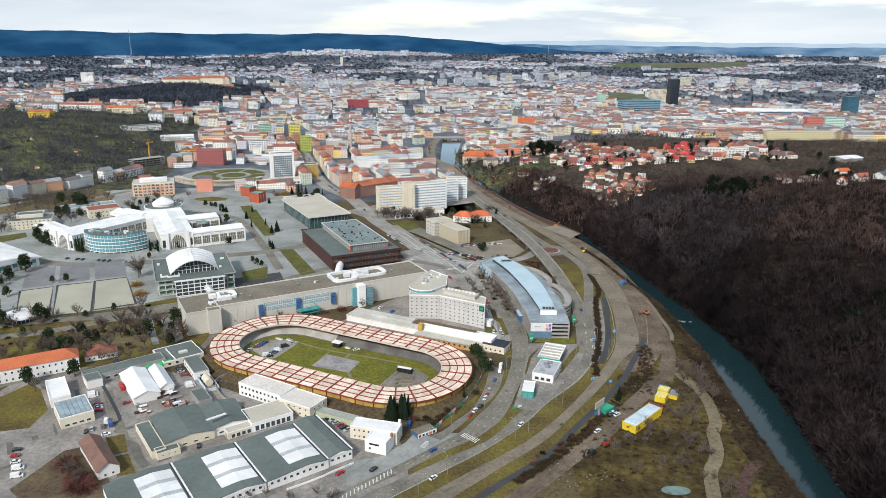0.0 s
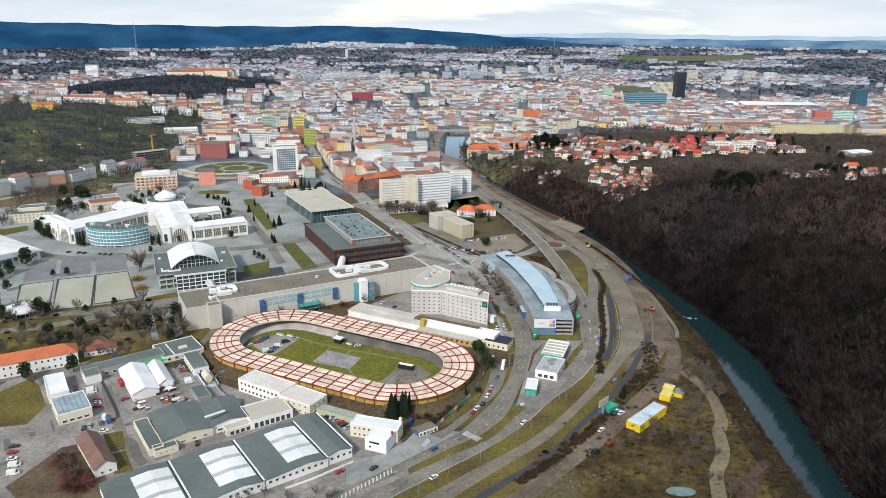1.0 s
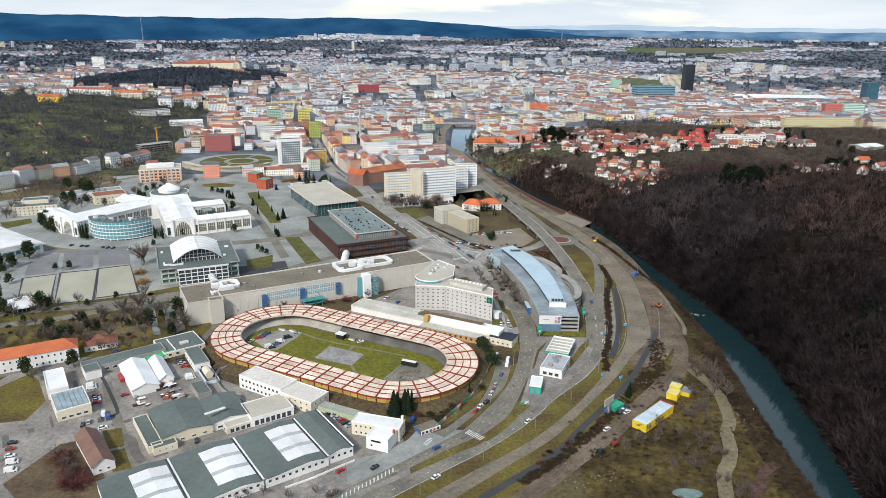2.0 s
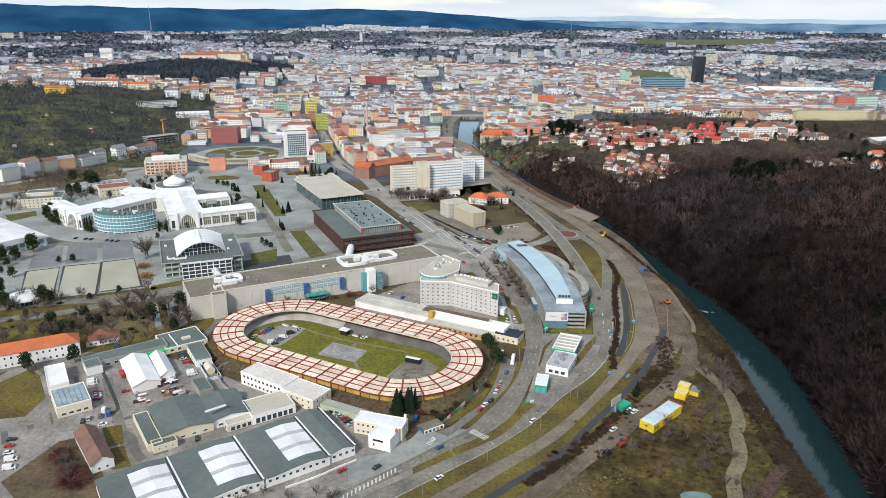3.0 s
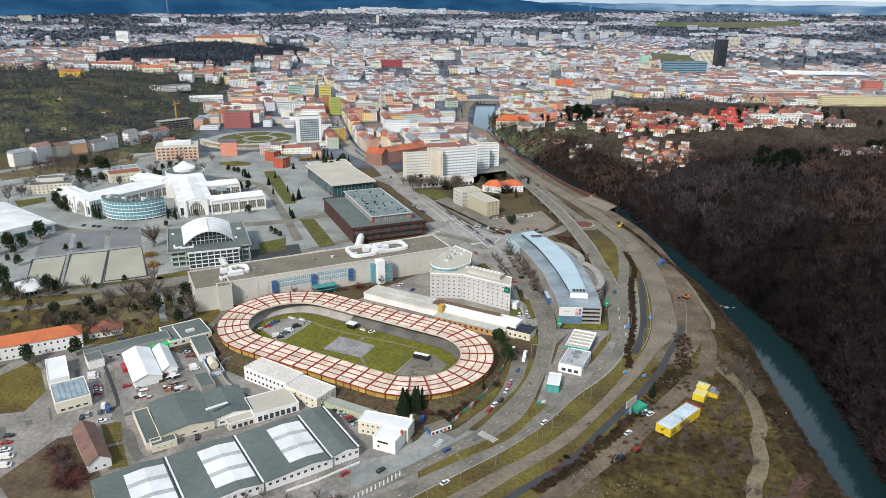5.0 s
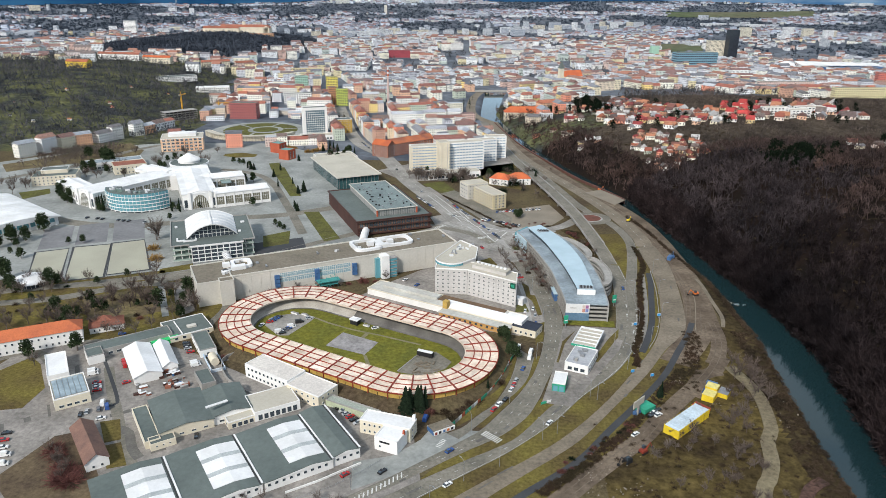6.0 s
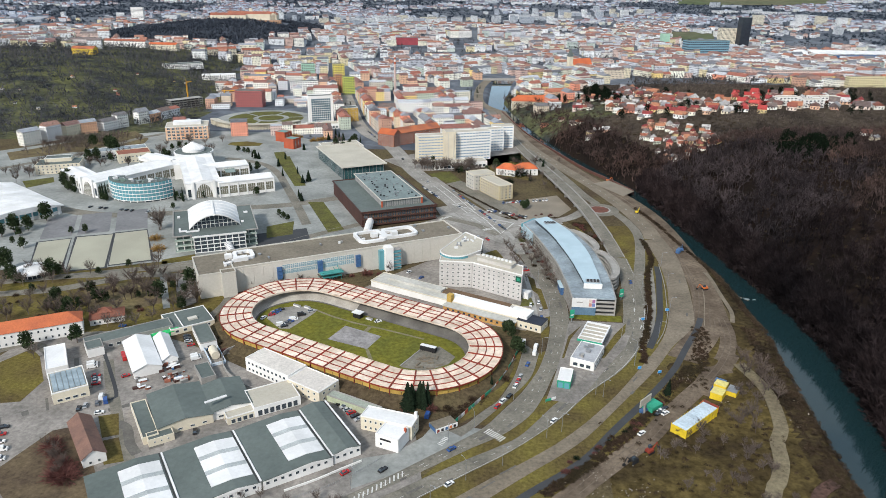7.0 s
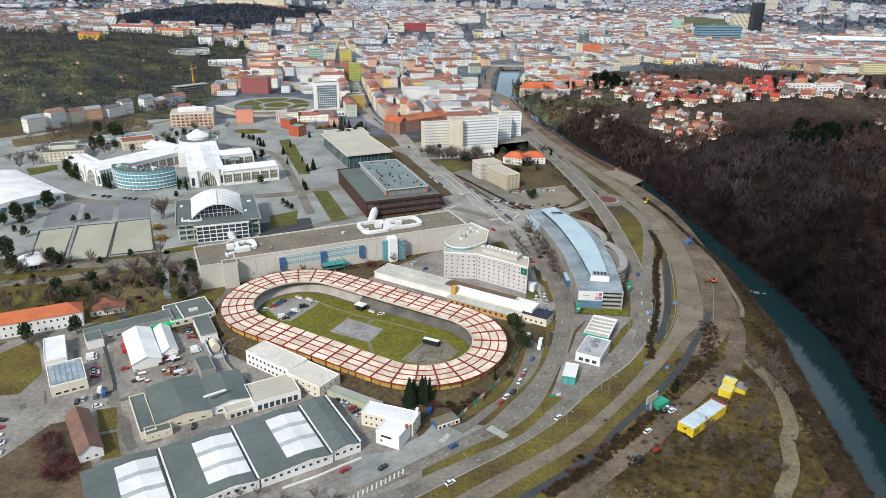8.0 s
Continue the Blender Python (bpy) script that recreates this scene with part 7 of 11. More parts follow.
for k in range(4):
    part("billboard_picture", Geo().box(ex + 10.6 + (k % 2) * 1.9, -62.8, 5.9 + (k // 2) * 2.4, 1.7, 0.12, 2.1), mat("poster_inks_%s" % "abcd"[k], ((0.5, 0.25, 0.2), (0.2, 0.25, 0.5), (0.6, 0.5, 0.45), (0.35, 0.15, 0.3))[k]), pg)
part("billboard_line", Geo().box(ex + 4.4, -62.8, 8.2, 3.6, 0.1, 0.5), M_CONCRETE, pg)
part("plinth", Geo().box(ex + 7.0, -62.3, 0, 14.0, 0.5, 5.2), mat("blue_grey_panels", (0.12, 0.20, 0.29), (0.09, 0.16, 0.24), 0.3, 2, 0.5), pg, "blue-grey panelled base")
part("corner_post", Geo().box(16.6, -62.2, 0, 0.8, 0.8, 10.8), M_CONCRETE, pg)
# two looping access ramps along the river side, a deck at each storey with an open well
for cx, cy, ra, rb, ang, top in ((82.6, 487.0, 10.2, 25.5, 4, 8.6), (73.0, 530.0, 8.6, 22.0, 22, 9.4)):
    rm = part("spiral_ramp", Geo().box(cx - 66, cy - 490, -0.2, 1.0, 1.0, 1.0), M_GARDARK, pg, "looping concrete access ramp with pale parapets")
    c, q = math.cos(radians(ang)), math.sin(radians(ang))
    way = lambda r: np.array([(cx + c * (ra - r) * math.cos(t) - q * (rb - r) * math.sin(t), cy + q * (ra - r) * math.cos(t) + c * (rb - r) * math.sin(t)) for t in np.linspace(-1.75, 1.75, 36)])
    for k in range(4):
        z = top - k * 2.6
        if z < 0.3:
            continue
        part("ramp_deck", between(way(5.2), way(0), z, 0.45, origin=PO), M_CONCRETE, rm)
        part("ramp_parapet", between(way(0.3), way(-0.05), z + 0.95, 1.25, origin=PO), M_KERB, rm)
        part("ramp_parapet", between(way(5.4), way(5.1), z + 0.9, 1.1, origin=PO), M_KERB, rm)
    for t in np.linspace(-1.5, 1.5, 9):
        p = (cx + c * (ra - 0.8) * math.cos(t) - q * (rb - 0.8) * math.sin(t), cy + q * (ra - 0.8) * math.cos(t) + c * (rb - 0.8) * math.sin(t))
        part("ramp_column", Geo().tube((p[0] - 66, p[1] - 490, -0.3), (p[0] - 66, p[1] - 490, top - 0.4), 0.35, 0.35, 8), M_CONCRETE, rm)

# ---- filling station ----
fs = thing("filling_station", 67, 396, 0, -20, "filling station with a white framed canopy roof and green edges", "filling station")
for i in range(6):
    part("canopy_rib", Geo().box(0, -10.5 + i * 4.2, 4.9, 12, 0.5, 0.6), M_ROOFWHITE, fs)
for i in range(5):
    part("canopy_panel", Geo().box(0, -8.4 + i * 4.2, 4.75, 12, 3.4, 0.35), M_FELTLIGHT, fs)
for e in (-1, 1):
    part("canopy_edge", Geo().box(0, e * 11.3, 4.6, 13.2, 0.6, 1.1), M_ROOFWHITE if e > 0 else M_GREEN, fs)
    part("canopy_edge", Geo().box(e * 6.3, 0, 4.6, 0.6, 22, 1.1), M_ROOFWHITE, fs)
for x in (-3.5, 3.5):
    for y in (-6, 6):
        part("pillar", Geo().box(x, y, -0.3, 0.6, 0.6, 5.2), M_ROOFWHITE, fs)
        part("pump", Geo().box(x + 1.2, y, 0, 0.9, 0.6, 1.9), M_GREEN, fs)
ss_ = block("station_shop", "station shop with a pale grey flat roof", 61.2, 375.3, 12.5, 20, -22, 4.6, M_WHITE, mat("pale_grey_roofing", (0.40, 0.41, 0.43), (0.32, 0.33, 0.35), 0.1, 0.6, 0.85, contrast=0.2), M_WHITE, storeys=1, bay=3, win=(2.4, 2), category="shop")
roof_kit(ss_, 10, 18, 4.6, 6, 12)
cw = block("car_wash", "small white and green car wash hall", 48, 352.5, 6.4, 12, -12, 4.2, M_GREEN, M_ROOFWHITE, M_WHITE, category="car wash")
part("gate", Geo().box(-1.5, -6.05, 0.2, 2.2, 0.2, 3), M_GLASSBLUE, cw)
part("gate", Geo().box(1.5, -6.05, 0.2, 2.2, 0.2, 3), M_GLASSBLUE, cw)
sheet("station_ground", [(38, 336), (52, 334), (66, 360), (84, 392), (88, 404), (70, 412), (50, 388), (44, 360)], M_YARD, "grey paved ground of the filling station", 0.13, "yard")

# ---- works yard ----
# three-naved works halls with white ridge lights
M_LIGHTBAND = mat("grey_light_band", (0.42, 0.45, 0.45), (0.34, 0.365, 0.365), 0.2, 1.5, 0.7)


def works_hall(x, y, w, d, ang, h, rise, light, lab):
    ob = thing("works_hall", x, y, 0, ang, lab, "industrial hall", "naves of the works hall")
    part("wall", Geo().box(0, 0, -1, w, d, h + 1), M_WHITE, ob)
    ridge, W_, D_ = light[0] if light else 0.0, w / 2 + 0.2, d / 2 + 0.3
    top = lambda x_: h + rise * (1 - (ridge - x_) / (ridge + W_) if x_ < ridge else 1 - (x_ - ridge) / (W_ - ridge))
    rows_ = [[(-W_, y_, h - 0.05), (W_, y_, h - 0.05), (W_, y_, h + 0.18), (ridge, y_, h + rise), (-W_, y_, h + 0.18)] for y_ in (-D_, D_)]
    part("roof", Geo().solid(rows_[1], rows_[0]), M_FELTGREY, ob)
    part("gable", Geo().solid([(-w / 2, -D_ + 0.1, h - 0.3), (-w / 2, -D_ - 0.06, h - 0.3), (w / 2, -D_ - 0.06, h - 0.3), (w / 2, -D_ + 0.1, h - 0.3)], [(ridge - 0.4, -D_ + 0.1, h + rise - 0.25), (ridge - 0.4, -D_ - 0.06, h + rise - 0.25), (ridge + 0.4, -D_ - 0.06, h + rise - 0.25), (ridge + 0.4, -D_ + 0.1, h + rise - 0.25)]), M_WHITE, ob)
    part("gutter", Geo().box(w / 2, 0, h + 0.1, 0.7, d, 0.4), M_ROOFWHITE, ob)
    part("gutter_curb", Geo().box(w / 2 - 0.9, 0, h + 0.1, 0.5, d, 0.35), M_GARDARK, ob)
    if light:
        lx, ly, lw, ld = light
        for k in range(5):
            y0 = ly - ld / 2 + (0, 0.27, 0.36, 0.64, 0.73)[k] * ld
            y1 = ly - ld / 2 + (0.27, 0.36, 0.64, 0.73, 1.0)[k] * ld
            lift, sl = 0.42 if k % 2 else 0.3, Geo()
            for x0, x1 in ((lx - lw / 2, lx), (lx, lx + lw / 2)):
                ring = [(x0, y0), (x1, y0), (x1, y1), (x0, y1)]
                sl.solid([(a, b, top(a) - 0.1) for a, b in ring], [(a, b, top(a) + lift) for a, b in ring])
            part("light_band" if k % 2 else "roof_light", sl, M_LIGHTBAND if k % 2 else M_ROOFWHITE, ob)
    gw = window_mesh(1.5, 1.4, M_GLASS, bars=1)
    for i in range(int(w / 3)):
        part("window", gw, None, ob, at=pose(-w / 2 + 1.8 + i * 3.0, -d / 2 - 0.03, 2.2))
    part("gable_band", Geo().box(0, -d / 2 - 0.1, h - 0.3, w, 0.3, 0.5), M_FRAME, ob)
    return ob


works_hall(-57.3, 299.4, 12, 37.5, 36, 4.9, 1.2, None, "grey roofed nave of a works hall")
works_hall(-73.9, 286.6, 29, 37.5, 36, 4.5, 1.3, (5.3, 0.4, 15.2, 27.6), "grey roofed works hall with a white ridge light")
works_hall(-97.8, 269.3, 28.5, 37.5, 36, 4.5, 1.3, (4.9, 0.4, 16, 27.4), "grey roofed works hall with a white ridge light")
works_hall(-121.4, 252.1, 28.5, 37.5, 36, 4.5, 1.3, (4.9, 0.4, 15.4, 27.4), "grey roofed works hall with a white ridge light")
block("workshop", "cream workshop with a low grey gabled roof", -128.5, 310.2, 23, 29.5, 34, 4.5, M_CREAM, M_FELTGREY, roofkind="gable", rise=1.7, along=False, storeys=1, bay=5, win=(2, 1.0), sides=("front",), category="workshop")
block("workshop", "white workshop with a low grey gabled roof", -110.6, 320.2, 17.6, 24.5, 33, 4.5, M_WHITE, M_FELTGREY, roofkind="gable", rise=1.5, along=False, storeys=1, bay=5, win=(2.4, 1.2), sides=("front",), category="workshop")
block("lean_to", "low cream lean-to with a grey flat roof", -140.2, 300.0, 6.6, 30.5, 36, 3.2, M_CREAM, M_FELTGREY, M_CREAM, storeys=1, bay=2.4, win=(1, 0.9), first=1.4, category="shed")
block("lean_to", "low cream front bay with a row of small windows", -128.4, 290.0, 10.5, 6, 36, 3.0, M_CREAM, M_FELTGREY, M_CREAM, storeys=1, bay=2.2, win=(0.8, 0.8), first=1.4, category="shed")
block("garage_row", "row of garages with a pale flat roof and dark doors", -89.4, 322.4, 21.5, 16.6, 34, 4.4, M_WHITE, M_FELTLIGHT, M_WHITE, storeys=1, bay=2.5, win=(2.1, 2.9), first=0.3, category="garage")
block("garage_row", "low canopy with pale roof", -100.1, 309.0, 13, 6, 36, 3.2, M_CREAM, M_FELTLIGHT, M_WHITE, storeys=1, bay=2.6, win=(2, 2.2), first=0.2, category="garage")
block("long_white_building", "long white two-storey building with a pale flat roof", -95, 346.5, 30, 12.5, -30, 7, M_WHITE, mat("pale_roofing", (0.62, 0.58, 0.53), (0.54, 0.50, 0.46), 0.1, 0.8, 0.85), M_WHITE, storeys=2, bay=2.6, win=(1.5, 1.5))
block("long_white_building", "lower pale wing with a cream gable wall", -73, 333.5, 21, 13.5, -30, 6, M_CREAM, MATS["pale_roofing"], M_WHITE, storeys=2, bay=3.4, win=(1.3, 1.2))
block("shed", "long low shed with a pale green-grey roof", -51, 322, 28, 5, -25, 3, mat("pale_green_render", (0.42, 0.46, 0.32), (0.36, 0.4, 0.28), 0.2, 1, 0.85), mat("green_grey_roof", (0.32, 0.35, 0.30), (0.27, 0.30, 0.26), 0.1, 1, 0.85), M_CONCRETE, category="shed")
hm = block("white_house", "white two-storey house with a flat white roof", -32, 306.5, 24, 8.5, -14.4, 6.6, M_CREAM, M_ROOFWHITE, M_WHITE, storeys=2, bay=2.2, win=(1.1, 1.3), category="house")
part("chimney", Geo().box(11, 3.2, 6.6, 1.2, 1.2, 2.8), M_WHITE, hm)
hf = block("white_house", "white cube wing with a flat white roof", -29.5, 296.5, 11, 9.5, -20, 6.2, M_WHITE, M_ROOFWHITE, M_WHITE, category="house")
part("chimney", Geo().box(5.3, 2, 6.2, 0.9, 0.9, 2.0), M_BRICK, hf)
part("wall_sign", Geo().box(-0.6, -4.82, 4.2, 5, 0.08, 0.9), M_DARK, hf, "row of dark letters too small to read")
part("window", window_mesh(1.1, 1.3, M_GLASS), None, hf, at=pose(-2.8, -4.78, 1.6))
for x, y, w, d, ang, h in ((-167.7, 354, 13.4, 35, 35, 3.9), (-158.9, 362, 7.4, 28, 34, 3.4)):
    block("storage_tent", "white storage tent with a pitched roof", x, y, w, d, ang, h, M_WHITE, M_ROOFWHITE, roofkind="gable", rise=2.4, along=False, category="tent", group="storage tents in the yard")
M_ROOFGLASS = mat("grey_blue_roof_glass", (0.30, 0.37, 0.41), (0.20, 0.25, 0.28), 0.3, 1.2, 0.35, contrast=0.2)
gb_ = block("glass_roof_building", "cream workshop with a glazed blue-grey roof", -189.0, 323.6, 15.4, 21, 37, 5.5, M_CREAM, M_FELTLIGHT, M_WHITE, storeys=1, bay=3, win=(2.2, 1.3), category="workshop")
for i in range(6):
    part("roof_glass", Geo().box(-5.7 + i * 2.3, 0, 5.7, 2.1, 18, 0.3), M_ROOFGLASS, gb_)
block("workshop", "workshop wing with a white flat roof", -208, 344.7, 9.8, 25, 34, 5.0, M_WHITE, M_ROOFWHITE, M_WHITE, storeys=1, bay=3, win=(1.6, 1.3), category="workshop")
block("red_roof_house", "white gabled house with a weathered red roof", -157.3, 283.8, 9.0, 31, 40, 4.2, M_WHITE, mat("brown_tiles", (0.205, 0.115, 0.088), (0.14, 0.085, 0.07), 0.15, 1.2, 0.88, contrast=0.25), roofkind="gable", rise=3, along=False, storeys=1, bay=2.6, win=(1.1, 1.2), category="house")
block("red_roof_house", "long white house with a faded red hip roof", -236, 372, 46, 13, 30, 8, M_WHITE, mat("faded_red_tiles", (0.50, 0.145, 0.06), (0.38, 0.11, 0.055), 0.1, 1.2, 0.87, contrast=0.2), roofkind="hip", rise=4.2, storeys=2, bay=3, win=(1.1, 1.5), category="house")
block("red_roof_house", "end wing with orange tiled roof", -266, 352, 30, 14, 30, 8, M_WHITE, M_TILE, roofkind="hip", rise=4.4, storeys=2, bay=3, win=(1.1, 1.5), category="house")
sr = block("park_house", "small pinkish house with a red hip roof", -209, 396, 18, 12, 28, 3.6, M_WHITE, M_TILEOLD, roofkind="hip", rise=2.2, storeys=1, bay=2.6, win=(1.1, 1.4), category="house")
part("upper_roof", Geo().hip(-1, 1, 5.4, 7, 6, 2.2), M_TILEOLD, sr)
part("upper_wall", Geo().box(-1, 1, 3.6, 6, 5, 1.9), M_WHITE, sr)
block("shed", "very long low shed with a dark grey roof", -185.2, 374.8, 44, 11, 38, 4.2, M_CONCRETE, M_FELTGREY, M_CONCRETE, category="shed", storeys=1, bay=4, win=(2.4, 1.6))
block("shed", "white-walled end bay of a long shed", -196, 359, 8, 10, 38, 4.6, M_WHITE, M_FELTGREY, M_CONCRETE, category="shed")
lb_ = block("shed", "angled low workshop with a dark roof and white rims", -161.5, 396, 24, 22, 38, 3.2, M_CREAM, M_FELTGREY, M_WHITE, category="workshop", storeys=1, bay=4, win=(2, 1.6))
part("roof_well", Geo().box(2, -3, 3.3, 5, 3, 1.0), M_BEIGE, lb_)
part("rim", Geo().box(-5, -1, 3.3, 0.5, 18, 0.6), M_WHITE, lb_)
block("shed", "small dark flat-roofed shelter beside a tank", -129.4, 341.5, 7.0, 15, 36, 3.2, M_CONCRETE, M_FELTGREY, M_CONCRETE, category="shed")
block("shed", "low shed with a dark grey flat roof", -144, 377, 8.5, 23, 33.6, 4.2, M_WHITE, M_FELTGREY, M_CONCRETE, category="shed", storeys=1, bay=4, win=(2, 1.6))

# ---- the town beyond ----
def town_house(gw, gr, x, y, z, w, d, ang, h, rise):
    """Walls with gable ends into gw, the tiled roof into gr; the ridge runs along w."""
    c, s = math.cos(radians(ang)), math.sin(radians(ang))
    P = lambda a, b, e: (x + c * a - s * b, y + s * a + c * b, z + e)
    W, D = w / 2, d / 2
    k = len(gw.v)
    gw.v.extend([P(-W, -D, -4), P(W, -D, -4), P(W, D, -4), P(-W, D, -4), P(-W, -D, h), P(W, -D, h), P(W, D, h), P(-W, D, h), P(W, 0, h + rise), P(-W, 0, h + rise)])
    gw.f.extend([(k, k + 1, k + 5, k + 4), (k + 1, k + 2, k + 6, k + 8, k + 5), (k + 2, k + 3, k + 7, k + 6), (k + 3, k, k + 4, k + 9, k + 7)])
    gw.m.extend([0] * 4)
    u0 = -4.0
    gw.uv.extend([[(0, u0), (w, u0), (w, h), (0, h)], [(0, u0), (d, u0), (d, h), (D, h + rise), (0, h)], [(0, u0), (w, u0), (w, h), (0, h)], [(0, u0), (d, u0), (d, h), (D, h + rise), (0, h)]])
    o = 0.45
    dz = rise * o / D
    k = len(gr.v)
    W, D2 = W + 0.15, D + o
    gr.v.extend([P(-W, -D2, h - dz), P(W, -D2, h - dz), P(W, D2, h - dz), P(-W, D2, h - dz), P(-W, 0, h + rise + 0.12), P(W, 0, h + rise + 0.12)])
    gr.f.extend([(k, k + 1, k + 5, k + 4), (k + 2, k + 3, k + 4, k + 5), (k + 1, k + 2, k + 5), (k + 3, k, k + 4), (k + 3, k + 2, k + 1, k)])
    gr.m.extend([0] * 5)
    gr.uv.extend([[(0, 0), (w, 0), (w, D * 1.2), (0, D * 1.2)], [(0, 0), (w, 0), (w, D * 1.2), (0, D * 1.2)], [(0, 0)] * 3, [(0, 0)] * 3, [(0, 0)] * 4])


def town_slab(gw, gr, x, y, z, w, d, ang, h):
    """A flat-roofed block of flats."""
    gw.box(x, y, z - 4, w, d, h + 4, 0, ang)
    gr.box(x, y, z + h, w - 0.6, d - 0.6, 0.35, 0, ang)


AV = [(p.x, p.y) for p in spline([(-112, 846), (-150, 909), (-178, 983), (-205, 1080), (-238, 1200), (-300, 1420), (-340, 1600)], 20)]
SPOTS = [(-305, 985, 96), (-222, 950, 42), (-166, 1260, 16), (-237, 1215, 22), (-345, 1370, 26), (-40, 815, 75), (20, 850, 35), (60, 1105, 50), (170, 1530, 36), (-89, 878, 36), (-357, 1081, 32), (-190, 990, 20), (800, 1826, 60), (905, 1850, 70), (660, 2145, 60), (582, 1166, 62), (-299, 1421, 20), (543, 1386, 58), (808, 1522, 48), (710, 1822, 30), (-783, 1389, 34), (-742, 1530, 60), (-820, 1535, 40), (-665, 1525, 40), (-590, 1575, 50), (-583, 1366, 44), (-494, 1313, 44), (-315, 1228, 34), (-240, 2001, 44), (-397, 1621, 40), (512, 1890, 66)]


WOOD = [(-985, 1800), (-1115, 2221), (-1010, 2420), (-735, 2430), (-500, 2330), (-505, 2123), (-520, 2001), (-563, 1876), (-604, 1758), (-640, 1645), (-870, 1640)]


def inside(ring, x, y):
    odd = False
    for (a, b), (c, d) in zip(ring, ring[1:] + ring[:1]):
        if (b > y) != (d > y) and x < a + (y - b) * (c - a) / (d - b):
            odd = not odd
    return odd


def wooded(x, y):
    """The wooded foot and top of the castle hill."""
    return inside(WOOD, x + 30 * noise.noise(Vector((x / 60, y / 60, 1.0))), y + 30 * noise.noise(Vector((x / 60, y / 60, 4.0))))


BELT = [(560, 2220), (700, 2040), (1500, 2020), (1700, 2330), (1250, 2640), (560, 2620)]   # railway land and allotments
FIELDS = [([(905, 3999), (1640, 3958), (1530, 3640), (850, 3720)], "green winter field beyond the town"), ([(560, 2600), (720, 2560), (640, 2280), (500, 2230)], "dull green meadow between the railway and the town")]


def built_up(x, y):
    """Whether houses stand here."""
    lb, rb_x = float(np.interp(y, LEFT_Y, LEFT_X)), float(np.interp(y, RIGHT_Y, RIGHT_X))
    if y < 1480 and lb - 32 < x < rb_x + 14:
        return False
    if y < 870 and x < rb_x:
        return False
    if x >= rb_x - 5 and y < 1500 and y < float(np.interp(x - rb_x, [0, 60, 110, 160, 230, 290, 360, 420, 520, 640], [1010, 1030, 1120, 1290, 1420, 1290, 1110, 1165, 1165, 1110])) + 45 * noise.noise(Vector((x / 70, y / 70, 5.0))):
        return False
    if x < -395 and y < 1490 and y < 1000 + (-x - 395) * 4:
        return False
    if wooded(x, y) or (x < -150 and y < 880) or any(inside(q, x, y) for q, _ in FIELDS):
        return False
    if inside(BELT, x, y) and noise.noise(Vector((x / 110, y / 60, 2.5))) < 0.12:
        return False
    if any((x - a) ** 2 + (y - b) ** 2 < r * r for a, b, r in SPOTS):
        return False
    if y < 1650 and any((x - a) ** 2 + (y - b) ** 2 < (28 if y < 1210 else 13) ** 2 for a, b in AV):
        return False
    return abs(x) < 0.72 * y + 120


tr = random.Random(11)
near, far_w, far_r = [], Geo(), Geo()
GA = 17.0
cu, su = math.cos(radians(GA)), math.sin(radians(GA))
to_world = lambda u, v: (cu * u - su * v, su * u + cu * v)
tree_spots = []


def warp(x, y):
    """Streets that bend: the grid pushed about by broad noise."""
    a = noise.noise(Vector((x / 480, y / 480, 3.1)))
    b = noise.noise(Vector((x / 480, y / 480, 9.4)))
    k = min(1.0, max(0.0, (y - 900) / 250))
    return x + 110 * a * k, y + 110 * b * k


def warped(x, y, ang):
    x0, y0 = warp(x, y)
    x1, y1 = warp(x + 8 * math.cos(radians(ang)), y + 8 * math.sin(radians(ang)))
    return x0, y0, math.degrees(math.atan2(y1 - y0, x1 - x0))


